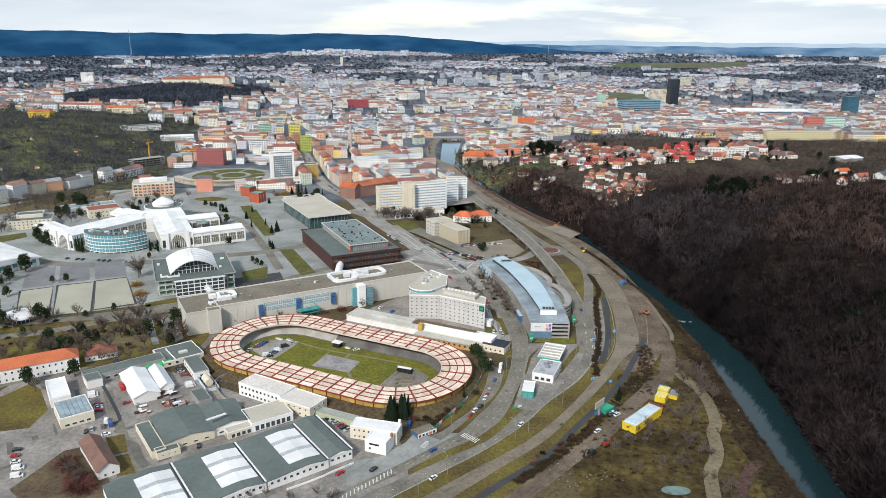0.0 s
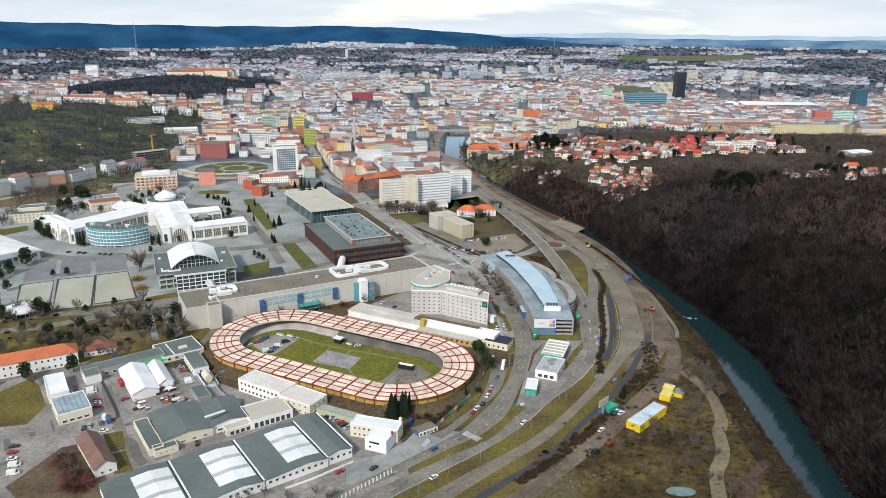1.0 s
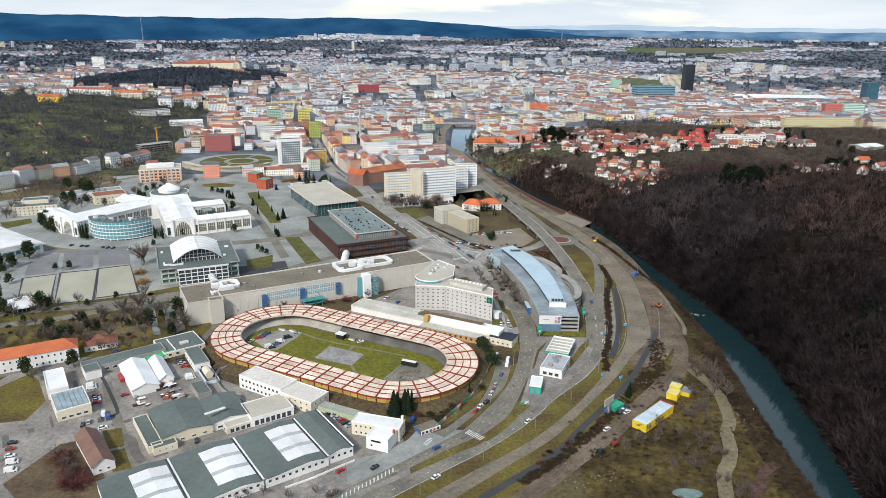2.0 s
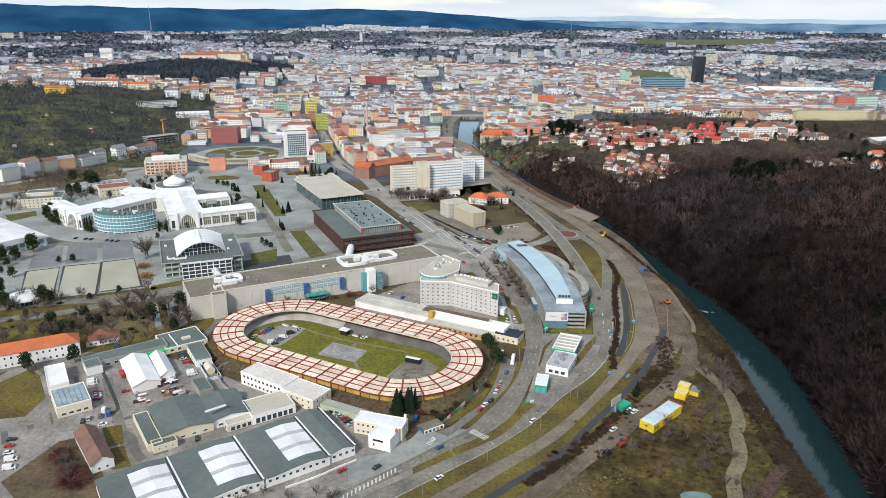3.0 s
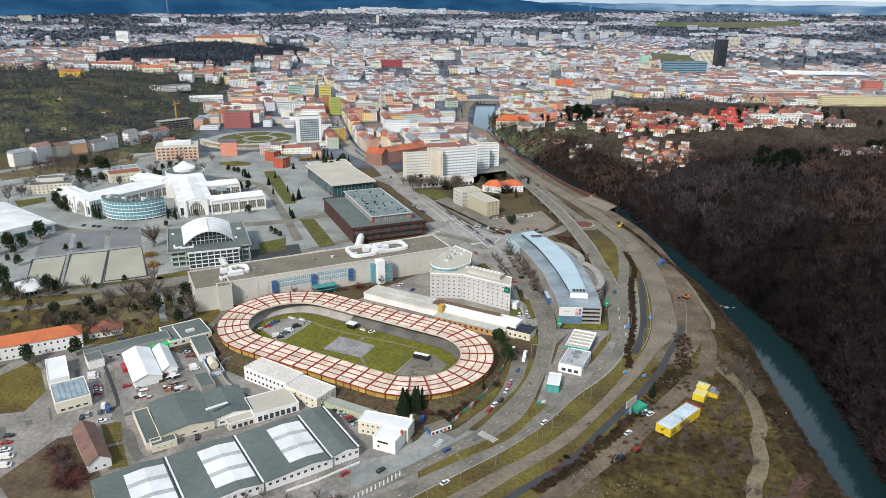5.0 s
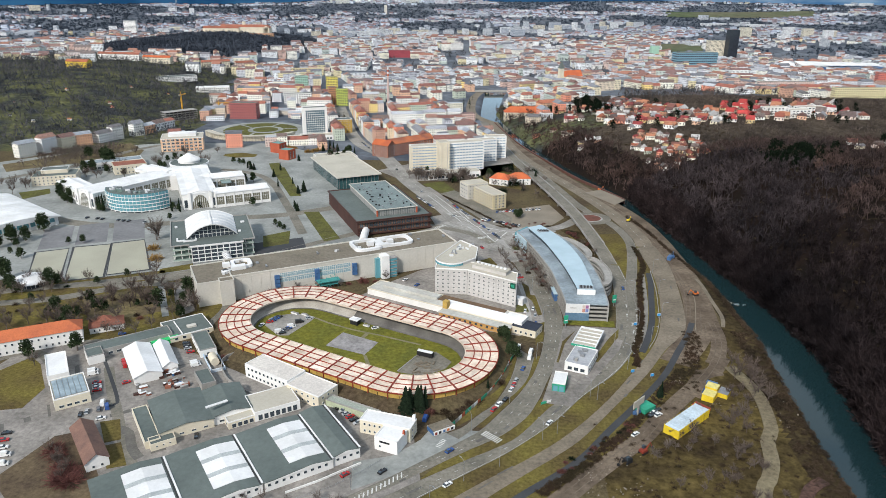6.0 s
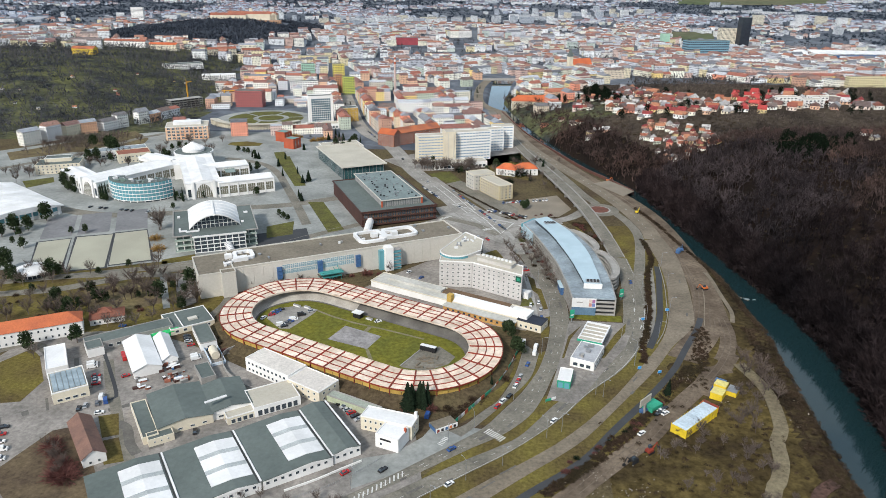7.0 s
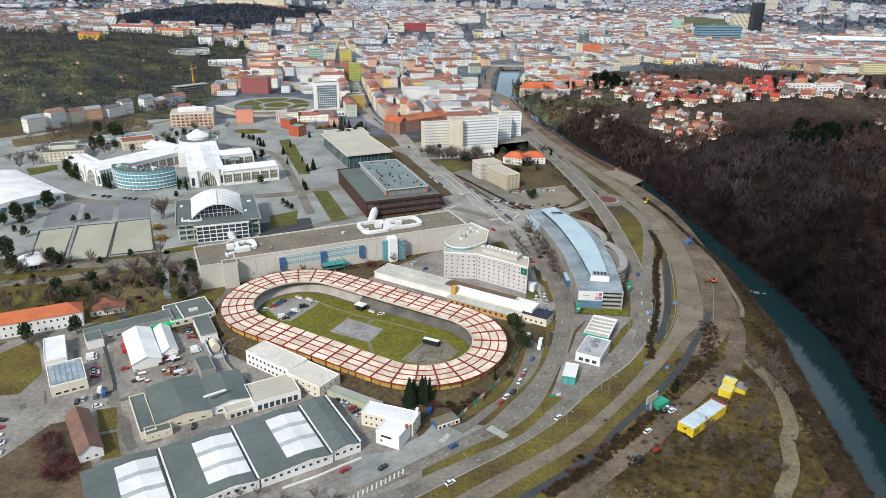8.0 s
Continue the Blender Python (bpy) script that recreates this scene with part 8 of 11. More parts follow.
BW, BD, ST = 78.0, 92.0, 16.0
for iu in range(-22, 26):
    for iv in range(6, 30):
        u0, v0 = iu * (BW + ST) + tr.uniform(-6, 6) + (iv % 2) * 20, iv * (BD + ST) + tr.uniform(-6, 6)
        bw, bd = BW + tr.uniform(-12, 10), BD + tr.uniform(-18, 10)
        base_h = tr.choice((9, 11, 12, 14, 16, 17))
        cx, cy = to_world(u0 + bw / 2, v0 + bd / 2)
        if math.hypot(cx, cy) > 2500 or cy > 2450:
            continue
        if tr.random() < 0.10 and cy > 1000:
            tree_spots.extend((*warp(cx + tr.uniform(-35, 35), cy + tr.uniform(-40, 40)), tr.uniform(8, 13)) for _ in range(14))
            continue
        for side in range(4):
            length = bw if side % 2 == 0 else bd
            pos = 0.0 if side % 2 == 0 else 12.0
            stop = length if side % 2 == 0 else length - 12.0
            while pos < stop - 7:
                w = min(tr.choice((13, 16, 19, 22, 26, 38)) + tr.uniform(-2, 2), stop - pos)
                if w < 7:
                    break
                dpt = tr.uniform(10.5, 13.5)
                mid = pos + w / 2
                u, v, a = [(mid, dpt / 2, 0), (bw - dpt / 2, mid, 90), (bw - mid, bd - dpt / 2, 180), (dpt / 2, bd - mid, 270)][side]
                pos += w
                x, y, a = warped(*to_world(u0 + u, v0 + v), GA + a)
                if tr.random() < 0.07 or not built_up(x, y):
                    continue
                h = max(5.0, base_h + tr.uniform(-4, 4))
                near.append((math.hypot(x - 5, y - 25) + (0 if y < 1500 else 500), x, y, w, dpt, a, h, tr.uniform(2.4, 4.4), tr.random()))
        for _ in range(tr.randint(4, 9)):
            u, v = tr.uniform(18, bw - 18), tr.uniform(18, bd - 18)
            x, y = warp(*to_world(u0 + u, v0 + v))
            if built_up(x, y):
                if tr.random() < 0.28:
                    near.append((9e9, x, y, tr.uniform(8, 26), tr.uniform(8, 18), GA + tr.choice((0, 90)), tr.uniform(4, 11), 0.0, 0.0))
                else:
                    tree_spots.append((x, y, tr.uniform(6, 11)))

# town houses nearest to the valley, each a thing of its own
near.sort()
count = 0
for dist, x, y, w, d, ang, h, rise, pick in near:
    z = float(land(x, y))
    flat = rise == 0 or pick > 0.80
    if count < 255 and dist < 5000 and not flat:
        count += 1
        gw, gr = Geo(), Geo()
        town_house(gw, gr, 0, 0, 0, w, d, 0, h, rise)
        body = single("town_house", gw, M_FACADE, "plastered town house in a row with a pitched roof", "house", "row houses of the town", at=pose(x, y, z, 0, 0, ang))
        part("roof", gr, M_ROOFS, body)
        if count % 4 == 0:
            part("chimney", Geo().box(w * 0.2, 0.8, h + rise - 0.8, 0.9, 0.7, 1.9), M_BRICK, body)
    elif flat:
        town_slab(far_w, far_r, x, y, z, w, d, ang, h)
    else:
        town_house(far_w, far_r, x, y, z, w, d, ang, h, rise)

# outer town: looser rows, villas and estates between broad belts of trees
est_w, est_r, out_w, out_r = Geo(), Geo(), Geo(), Geo()
belt_trees = []
for iu in range(-75, 80):
    for iv in range(20, 92):
        x, y = iu * 52 + tr.uniform(-14, 14), iv * 52 + tr.uniform(-14, 14)
        r_ = math.hypot(x, y)
        if r_ > 4700 or (r_ < 2500 and y < 2450) or abs(x) > 0.70 * y + 150 or any(inside(q, x, y) for q, _ in FIELDS):
            continue
        az = math.degrees(math.atan2(x, y))
        open_up = float(np.interp(r_, [2300, 3000, 3700, 4700], [-0.25, -0.05, 0.10, 0.22])) + float(np.interp(az, [-32, -14, 4, 32], [0.10, 0.02, -0.02, 0.02]))
        k = noise.noise(Vector((x / 420, y / 420, 0.3)))
        k2 = noise.noise(Vector((x / 330, y / 170, 7.7))) + 0.35 * noise.noise(Vector((x / 90, y / 70, 3.7)))
        if not built_up(x, y) or k2 < open_up:
            if not wooded(x, y):
                n = tr.choice((1, 3, 6)) if r_ < 3000 else tr.choice((3, 5, 8))
                belt_trees.extend((x + tr.uniform(-26, 26), y + tr.uniform(-26, 26), tr.uniform(7, 13)) for _ in range(n))
            continue
        z = float(land(x, y))
        a = GA + tr.choice((0, 90)) + 25 * k
        if k > 0.18:
            if tr.random() < 0.55:
                town_slab(est_w, est_r, x, y, z, tr.uniform(22, 60), 12, a, tr.choice((10, 12, 15, 22, 26)))
        else:
            for q in range(4 if tr.random() < 0.8 else 2):
                ox, oy = tr.uniform(-14, 14), tr.uniform(-14, 14)
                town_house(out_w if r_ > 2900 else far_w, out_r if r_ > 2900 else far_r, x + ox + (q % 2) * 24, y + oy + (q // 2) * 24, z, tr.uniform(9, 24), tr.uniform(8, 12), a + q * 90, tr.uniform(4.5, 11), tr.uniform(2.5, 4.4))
        for _ in range(tr.choice((0, 1, 2))):
            belt_trees.append((x + tr.uniform(-26, 26), y + tr.uniform(-26, 26), tr.uniform(6, 11)))
        if tr.random() < 0.05:
            town_slab(est_w, est_r, x + 8, y - 20, z, tr.uniform(50, 120), tr.uniform(30, 60), a, 9)
# estates on the far ridge, and the cream ones beyond the railway
for i in range(46):
    a, q = radians(tr.uniform(-12.5, -2.2)), tr.uniform(4420, 4660)
    x, y = q * math.sin(a), q * math.cos(a)
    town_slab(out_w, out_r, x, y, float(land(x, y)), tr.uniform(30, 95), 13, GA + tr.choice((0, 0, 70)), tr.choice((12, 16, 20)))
for i in range(7):
    x, y = 930 + 50 * i, 2800 - 12 * (i % 3) * 4
    town_slab(est_w, est_r, x, y, float(land(x, y)), tr.uniform(36, 48), 14, 12, tr.choice((22, 30, 34)))
# These outer masses carry the haze of distance in their colours.
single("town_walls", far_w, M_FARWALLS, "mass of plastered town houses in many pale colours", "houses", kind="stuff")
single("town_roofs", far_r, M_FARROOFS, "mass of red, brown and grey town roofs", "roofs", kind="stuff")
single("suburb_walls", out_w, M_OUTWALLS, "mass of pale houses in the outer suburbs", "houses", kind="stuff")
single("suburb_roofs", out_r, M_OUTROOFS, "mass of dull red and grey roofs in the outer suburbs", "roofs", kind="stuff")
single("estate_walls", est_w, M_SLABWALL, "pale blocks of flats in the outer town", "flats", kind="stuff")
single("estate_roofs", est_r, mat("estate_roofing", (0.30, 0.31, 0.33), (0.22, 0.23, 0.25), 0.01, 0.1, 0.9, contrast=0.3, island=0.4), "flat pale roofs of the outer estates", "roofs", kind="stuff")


# ---- rows and garden houses on the slopes ----
M_ROWWALL = facade("row_walls", [(0.80, 0.79, 0.76), (0.78, 0.70, 0.54), (0.82, 0.81, 0.79), (0.74, 0.42, 0.26), (0.72, 0.72, 0.72), (0.80, 0.66, 0.36), (0.80, 0.77, 0.70)], share=(0.38, 0.48))
foot = spline([(-527.7, 798.4), (-512, 830), (-500, 862), (-482, 884), (-474, 905), (-462, 925.5), (-448.3, 950.5), (-443, 972.5), (-434.3, 996), (-425.6, 1011)], 1.0)
pos = 0
hr = random.Random(9)
while pos < len(foot) - 26:
    w = hr.randint(14, 24)
    p, q = foot[pos], foot[min(pos + w, len(foot) - 1)]
    m_ = (p + q) / 2
    ang = math.degrees(math.atan2(q.y - p.y, q.x - p.x))
    h = hr.choice((11, 14, 16, 18))
    gw, gr = Geo(), Geo()
    town_house(gw, gr, 0, 0, 0, (q - p).length - 0.3, 12, 0, h, hr.uniform(2.5, 4))
    body = single("row_house", gw, M_ROWWALL, "plastered row house below the garden slope", "house", "row houses of the slope", at=pose(m_.x, m_.y, float(land(m_.x, m_.y)), 0, 0, ang))
    part("roof", gr, M_ROOFS, body)
    pos += w + (hr.choice((6, 14)) if hr.random() < 0.3 else 0)
# closed rows along both sides of the avenue
for off, y0, y1 in ((20, 905, 1195), (-21, 930, 1195)):
    av = [p for p in spline(aside([(-112, 846), (-150, 909), (-178, 983), (-205, 1080), (-238, 1200)], off), 1.0) if y0 < p.y < y1]
    pos = 0
    while pos < len(av) - 12:
        w = hr.randint(11, 20)
        p, q = av[pos], av[min(pos + w, len(av) - 1)]
        m_ = (p + q) / 2
        pos += w
        if any((m_.x - a) ** 2 + (m_.y - b) ** 2 < 20 ** 2 for a, b, r in SPOTS[1:2] + SPOTS[9:12]):
            continue
        gw, gr = Geo(), Geo()
        town_house(gw, gr, 0, 0, 0, (q - p).length - 0.2, 13, 0, hr.choice((13, 15, 16, 18, 20)), hr.uniform(2.8, 4.4))
        body = single("row_house", gw, M_FACADE, "tall plastered row house along the avenue", "house", "row houses of the avenue", at=pose(m_.x, m_.y, float(land(m_.x, m_.y)), 0, 0, math.degrees(math.atan2(q.y - p.y, q.x - p.x))))
        part("roof", gr, M_ROOFS, body)
kinds, HILL_ROOF_MESHES = [], []
for k in range(6):
    gw, gr = Geo(), Geo()
    w, d = hr.uniform(8, 12), hr.uniform(7, 9)
    town_house(gw, gr, 0, 0, 0, w, d, 0, hr.uniform(2.6, 4.4), hr.uniform(2.4, 3.6))
    kinds.append((gw.mesh("garden_house", [M_FACADE]), gr.mesh("roof", [M_HILLROOF])))
    HILL_ROOF_MESHES.append(kinds[-1][1])


def garden_houses(points, spread, n, lab, small=0.62, large=0.95):
    line = spline(points, 2.0)
    for _ in range(n):
        p = hr.choice(line)
        x, y = p.x + hr.gauss(0, spread * 1.35), p.y + hr.gauss(0, spread * 1.35)
        a, b = hr.choice(kinds)
        body = single("garden_house", a, None, lab, "house", "houses on the hill", at=pose(x, y, float(land(x, y)) + 0.4, 0, 0, hr.uniform(-30, 40)) @ Matrix.Scale(hr.uniform(small, large), 4))
        part("roof", b, None, body)


def hill_houses(ring, n, lab, small=0.8, large=1.2, gap=8.5, roof=None):
    """Houses scattered inside an outline, none on top of another."""
    xs, ys = [p[0] for p in ring], [p[1] for p in ring]
    taken = []
    for _ in range(n * 14):
        x, y = hr.uniform(min(xs), max(xs)), hr.uniform(min(ys), max(ys))
        if len(taken) >= n or not inside(ring, x, y) or any((x - a) ** 2 + (y - b) ** 2 < gap * gap for a, b in taken):
            continue
        taken.append((x, y))
        a, b = hr.choice(kinds)
        body = single("garden_house", a, None, lab, "house", "houses on the hill", at=pose(x, y, float(land(x, y)) + 0.4, 0, 0, hr.choice((-28, -20, 62, 70)) + hr.uniform(-12, 12)) @ Matrix.Scale(hr.uniform(small, large), 4))
        part("roof", roof or b, None, body)


hill_houses([(166, 834), (195, 829), (228, 790), (219, 715), (181, 701), (162, 771)], 50, "small garden house with a red pitched roof", 0.6, 0.95, 6.5)
hill_houses([(150, 1050), (200, 1160), (234, 1080), (200, 885), (164, 850), (148, 939)], 72, "hillside house with a reddish pitched roof")
hill_houses([(226, 1060), (271, 976), (292, 915), (262, 840), (205, 840), (192, 885)], 50, "hillside house with a pale front and a pitched roof")
RED_ROOFS = [b.copy() for b in HILL_ROOF_MESHES]
for me in RED_ROOFS:
    me.materials.clear()
    me.materials.append(mat("crimson_tiles", (0.42, 0.055, 0.05), (0.30, 0.05, 0.045), 0.1, 1.2, 0.85, contrast=0.2, island=0.25))
kinds = [(a, b) for (a, _), b in zip(kinds, RED_ROOFS)]
hill_houses([(318, 1030), (375, 1030), (303, 850), (280, 870)], 17, "hillside house with a bright crimson roof", 0.9, 1.3, 14)
kinds = [(a, b) for (a, _), b in zip(kinds, HILL_ROOF_MESHES)]
hill_houses([(372, 1038), (470, 1060), (450, 900), (309, 852)], 50, "hilltop house with a white front and a pitched roof", 0.9, 1.5, 11)
garden_houses([(108, 872), (124, 851), (92, 940)], 5, 6, "cottage among bare trees by the river")
garden_houses([(373, 661), (345, 690), (392, 690)], 8, 6, "hilltop cottage with an orange roof")
for x, y, w, d, ang, rm, lab in ((448, 787, 13, 9, 10, M_TILE, "hilltop cottage with a bright orange roof"), (376, 658, 10, 8, 55, M_TILE, "hilltop cottage with a bright orange roof"), (409, 685, 15, 9, 20, M_TILEOLD, "hilltop house with a brown-red roof"), (435, 694, 14, 10, 35, M_FELTGREY, "hilltop house with a green-grey roof")):
    block("hill_house", lab, x, y, w, d, ang, 4.5, M_WHITE, rm, roofkind="gable", rise=3, z=float(land(x, y)), storeys=1, bay=3, win=(1.2, 1.3), category="house")
block("hill_shed", "broad shed with a white roof among hilltop trees", 505, 884, 34, 22, 25, 4, M_CONCRETE, M_ROOFWHITE, roofkind="gable", rise=2, z=float(land(505, 884)), category="shed")
garden_houses([(-560, 960), (-640, 1020), (-700, 960), (-620, 1150), (-560, 1240)], 40, 16, "tiny pale garden shed on the slope", 0.3, 0.5)
garden_houses([(95, 960), (120, 1000), (135, 1060)], 14, 18, "cottage in a garden by the river", 0.7, 1.1)
for x, y, w, d, ang in ((352, 925, 30, 13, 12), (372, 905, 26, 12, 12), (396, 930, 34, 13, 8)):
    block("terrace_flats", "white modern terrace of flats with a flat roof", x, y, w, d, ang, 9, M_WHITE, M_FELTLIGHT, M_WHITE, z=float(land(x, y)), storeys=3, bay=4, win=(2.6, 1.6), category="flats", group="hill terraces")

# ---- landmarks of the town ----
def tower(name, label, x, y, w, d, ang, h, wall, storeys, bay=3.2, win=(2.0, 1.6), glass=None, sides=("front", "left", "right"), category="tower"):
    if storeys:
        c = tuple(wall.node_tree.nodes["Mix"].inputs[6].default_value[:3])
        wall = facade("far_" + wall.name, [c, tuple(v * 0.95 for v in c)], storey=h / storeys, bay=bay, share=(win[0] / bay, win[1] * storeys / h))
    return block(name, label, x, y, w, d, ang, h, wall, M_FELTGREY, z=float(land(x, y)), category=category)


ch = thing("factory_chimney", -166, 1260, float(land(-166, 1260)), 0, "tall slender brick chimney with red and white bands", "chimney")
part("shaft", Geo().tube((0, 0, -2), (0, 0, 44), 2.3, 1.7, 14), mat("pale_brick", (0.55, 0.42, 0.38), (0.47, 0.36, 0.33), 0.1, 0.6, 0.9), ch)
for i in range(4):
    part("band", Geo().tube((0, 0, 44 + i * 3.5), (0, 0, 47.5 + i * 3.5), 1.75 - i * 0.06, 1.69 - i * 0.06, 14), M_ROOFWHITE if i % 2 else M_BRICK, ch)
tower("flats_tower", "yellow-green tower of flats", -237, 1215, 18, 14, 20, 27, mat("lime_render", (0.55, 0.60, 0.12), (0.48, 0.53, 0.12), 0.05, 0.6, 0.85), 10, 3.0, category="flats")
tower("flats_tower", "orange brick neighbour of the tower", -256, 1228, 12, 14, 20, 29, mat("orange_render", (0.52, 0.24, 0.12), (0.45, 0.21, 0.11), 0.05, 0.6, 0.85), 10, 3.2, category="flats")
tower("office_tower", "pale green glass office", -345, 1370, 24, 16, 18, 28, mat("mint_panels", (0.36, 0.56, 0.44), (0.30, 0.48, 0.38), 0.05, 0.6, 0.7), 9, 3.4, category="office")
tower("office_block", "white office with rows of square windows", -315, 1228, 46, 16, 18, 17, M_WHITE, 5, 4.0, (2.4, 1.8), category="office")
tower("high_tower", "slender dark glass tower", 677, 2140, 27, 24, 10, 80, mat("dark_glass_tower", (0.035, 0.045, 0.055), (0.025, 0.03, 0.04), 0.02, 0.2, 0.25), 0)
tower("office_tower", "beige tower with vertical ribs", 640, 2160, 47, 22, 10, 50, M_CREAM, 14, 3.6, (1.4, 2.6))
tower("red_hall", "long crimson clad hall", -240, 2001, 58, 18, 8, 18, mat("crimson_cladding", (0.30, 0.06, 0.075), (0.24, 0.05, 0.065), 0.1, 1, 0.8), 0, category="hall")
tower("yellow_flats", "long pale yellow flats with an even roofline", -397, 1621, 70, 14, 12, 15, mat("sand_render", (0.66, 0.56, 0.34), (0.58, 0.49, 0.31), 0.05, 0.6, 0.85), 4, 3.2, category="flats")
tower("flats_tower", "bright yellow block of flats", -299, 1421, 22, 14, 16, 22, mat("bright_yellow_render", (0.74, 0.62, 0.14), (0.66, 0.55, 0.14), 0.05, 0.6, 0.85), 7, 3.0, category="flats")
tower("flats_tower", "red block of flats above low roofs", 785, 1518, 34, 18, -6, 27, mat("vermilion_render", (0.58, 0.16, 0.12), (0.5, 0.14, 0.11), 0.05, 0.6, 0.85), 8, 3.2, category="flats")
tower("flats_tower", "mint block of flats above low roofs", 832, 1527, 40, 18, -6, 27, mat("pale_mint_render", (0.48, 0.66, 0.58), (0.42, 0.58, 0.52), 0.05, 0.6, 0.85), 8, 3.2, category="flats")
tower("office_block", "blue glass office complex", 512, 1888, 106, 30, 12, 34, mat("blue_glass_bands", (0.16, 0.30, 0.38), (0.13, 0.25, 0.33), 0.05, 0.3, 0.25), 6, 5.0, (4.2, 2.4))
tower("office_block", "blue glass office tower above low roofs", 1010, 1790, 30, 24, 6, 56, mat("blue_tower_glass", (0.05, 0.12, 0.17), (0.04, 0.10, 0.14), 0.02, 0.2, 0.2), 0)
tower("office_block", "slim teal clad office tower", 470, 2156, 22, 18, 10, 30, MATS["mint_panels"], 0)
tower("flats_tower", "white twin slab among the roofs", -1233, 2508, 40, 20, 10, 46, M_WHITE, 12, 3.4, category="flats")
tower("water_tower", "pale tower with a white cap", -547, 3885, 14, 14, 0, 46, M_BEIGE, 0)
M_MAST = mat("grey_lattice_steel", (0.36, 0.40, 0.46), (0.30, 0.34, 0.40), 0.5, 4.0, 0.6)
for x, y, h, base in ((-1790, 4180, 150, 8), (640, 4520, 60, 8)):
    z = float(land(x, y))
    ms = thing("radio_mast", x, y, z, 0, "tall pale lattice radio mast on the far hills", "mast")
    g = Geo()
    for i in range(3):
        a, b = 2 * math.pi * i / 3, 2 * math.pi * (i + 1) / 3
        g.tube((base / 2 * math.cos(a), base / 2 * math.sin(a), -3), (0.6 * math.cos(a), 0.6 * math.sin(a), h), 0.5, 0.3, 5)
    part("legs", g, M_MAST, ms)
    for q in range(1, 8):
        part("brace", Geo().tube((base / 2 * (1 - q / 9), 0, h * q / 8), (-base / 3 * (1 - q / 9), 1, h * (q + 0.6) / 8), 0.3, 0.3, 5), M_MAST, ms)
# castle on the wooded hill
cz = float(land(-727, 2120)) - 2
ca = thing("castle", -727, 2120, cz, 8, "long cream castle with red roofs on a wooded hill", "castle")
for ox, oy, w, d, h in ((-40, 0, 100, 20, 13), (50, 6, 84, 18, 16), (10, 40, 120, 18, 15), (86, 20, 18, 46, 14), (-84, 22, 18, 50, 12)):
    wg = part("range", Geo().box(ox, oy, -6, w, d, h + 6), M_CREAM, ca)
    part("roof", Geo().gable(ox, oy, h, w, d, 6, 0, 1, along=w > d), [M_TILEOLD, M_CREAM], wg)
part("bastion", Geo().box(5, -22, -14, 210, 18, 14), mat("rampart_brick", (0.40, 0.24, 0.15), (0.34, 0.20, 0.13), 0.05, 0.5, 0.9), ca)
part("bell_tower", Geo().box(20, 20, 0, 9, 9, 30), M_CREAM, ca)
# church, large red-roofed college, red row of flats, long estates
cc = thing("church", 172, 1525, float(land(172, 1525)), 30, "church with a red roof and a pale tower", "church")
part("nave", Geo().box(0, 0, -2, 44, 16, 16), M_CREAM, cc)
part("roof", Geo().gable(0, 0, 14, 44, 16, 11, 0, 1), [M_TILE, M_CREAM], cc)
part("tower", Geo().box(-26, 0, -2, 9, 9, 32), M_CREAM, cc)
part("spire", Geo().solid([(-31, -5, 30), (-21, -5, 30), (-21, 5, 30), (-31, 5, 30)], [(-26.2, -0.2, 46), (-25.8, -0.2, 46), (-25.8, 0.2, 46), (-26.2, 0.2, 46)]), M_FELTGREY, cc)
M_TILEMIX = mat("patched_tiles", (0.44, 0.14, 0.06), (0.24, 0.09, 0.06), 0.12, 1.0, 0.88, contrast=0.3)
block("college", "large cream building with a bright orange tiled roof", 58, 1106, 56, 17, 2, 13, M_CREAM, M_TILE, roofkind="hip", rise=8, storeys=3, bay=4, win=(1.4, 2), category="school", z=0)
block("college", "end wing with an orange tiled roof", 80, 1120, 15, 38, 2, 13, M_CREAM, M_TILE, roofkind="hip", rise=7, storeys=3, bay=4, win=(1.4, 2), category="school", z=0)
block("brick_flats", "long red brick block of flats with an orange roof", -86, 876, 60, 15, 42, 14, mat("brown_red_brick", (0.30, 0.11, 0.065), (0.23, 0.09, 0.06), 0.1, 1, 0.85), M_TILEMIX, roofkind="gable", rise=5, storeys=5, bay=3.2, win=(1.3, 1.6), category="flats")
block("brick_flats", "short red brick wing facing the avenue", -114, 852, 22, 15, -26, 14, mat("brown_brick", (0.30, 0.14, 0.09), (0.24, 0.11, 0.08), 0.1, 1, 0.85), M_TILE, roofkind="gable", rise=5, storeys=5, bay=3.2, win=(1.3, 1.6), category="flats")
tower("red_flats", "red flat-roofed block by the plaza", -357, 1081, 40, 18, 2, 23, mat("crimson_render", (0.38, 0.11, 0.10), (0.32, 0.09, 0.085), 0.1, 1, 0.85), 6, 3.4, category="flats")
for x, y, w, ang, lab, wm, st in ((582, 1166, 112, 3, "long pale yellow block of flats", mat("pale_yellow_render", (0.68, 0.60, 0.36), (0.60, 0.53, 0.33), 0.05, 0.6, 0.85), 5), (715, 1172, 90, 3, "long pale yellow block of flats", MATS["pale_yellow_render"], 5), (543, 1386, 100, 6, "long pale block of flats with pink bays", mat("pink_render", (0.66, 0.50, 0.44), (0.60, 0.46, 0.41), 0.05, 0.6, 0.85), 5), (960, 1480, 90, -8, "long cream block of flats", M_CREAM, 6)):
    tower("flats_slab", lab, x, y, w, 12, ang, 16, wm, st, 3.4, (2.0, 1.5), category="flats")
z = float(land(850, 1838))
stad = thing("sports_hall", 850, 1838, z, 13, "long white roofed sports ground with blue stands", "stadium")
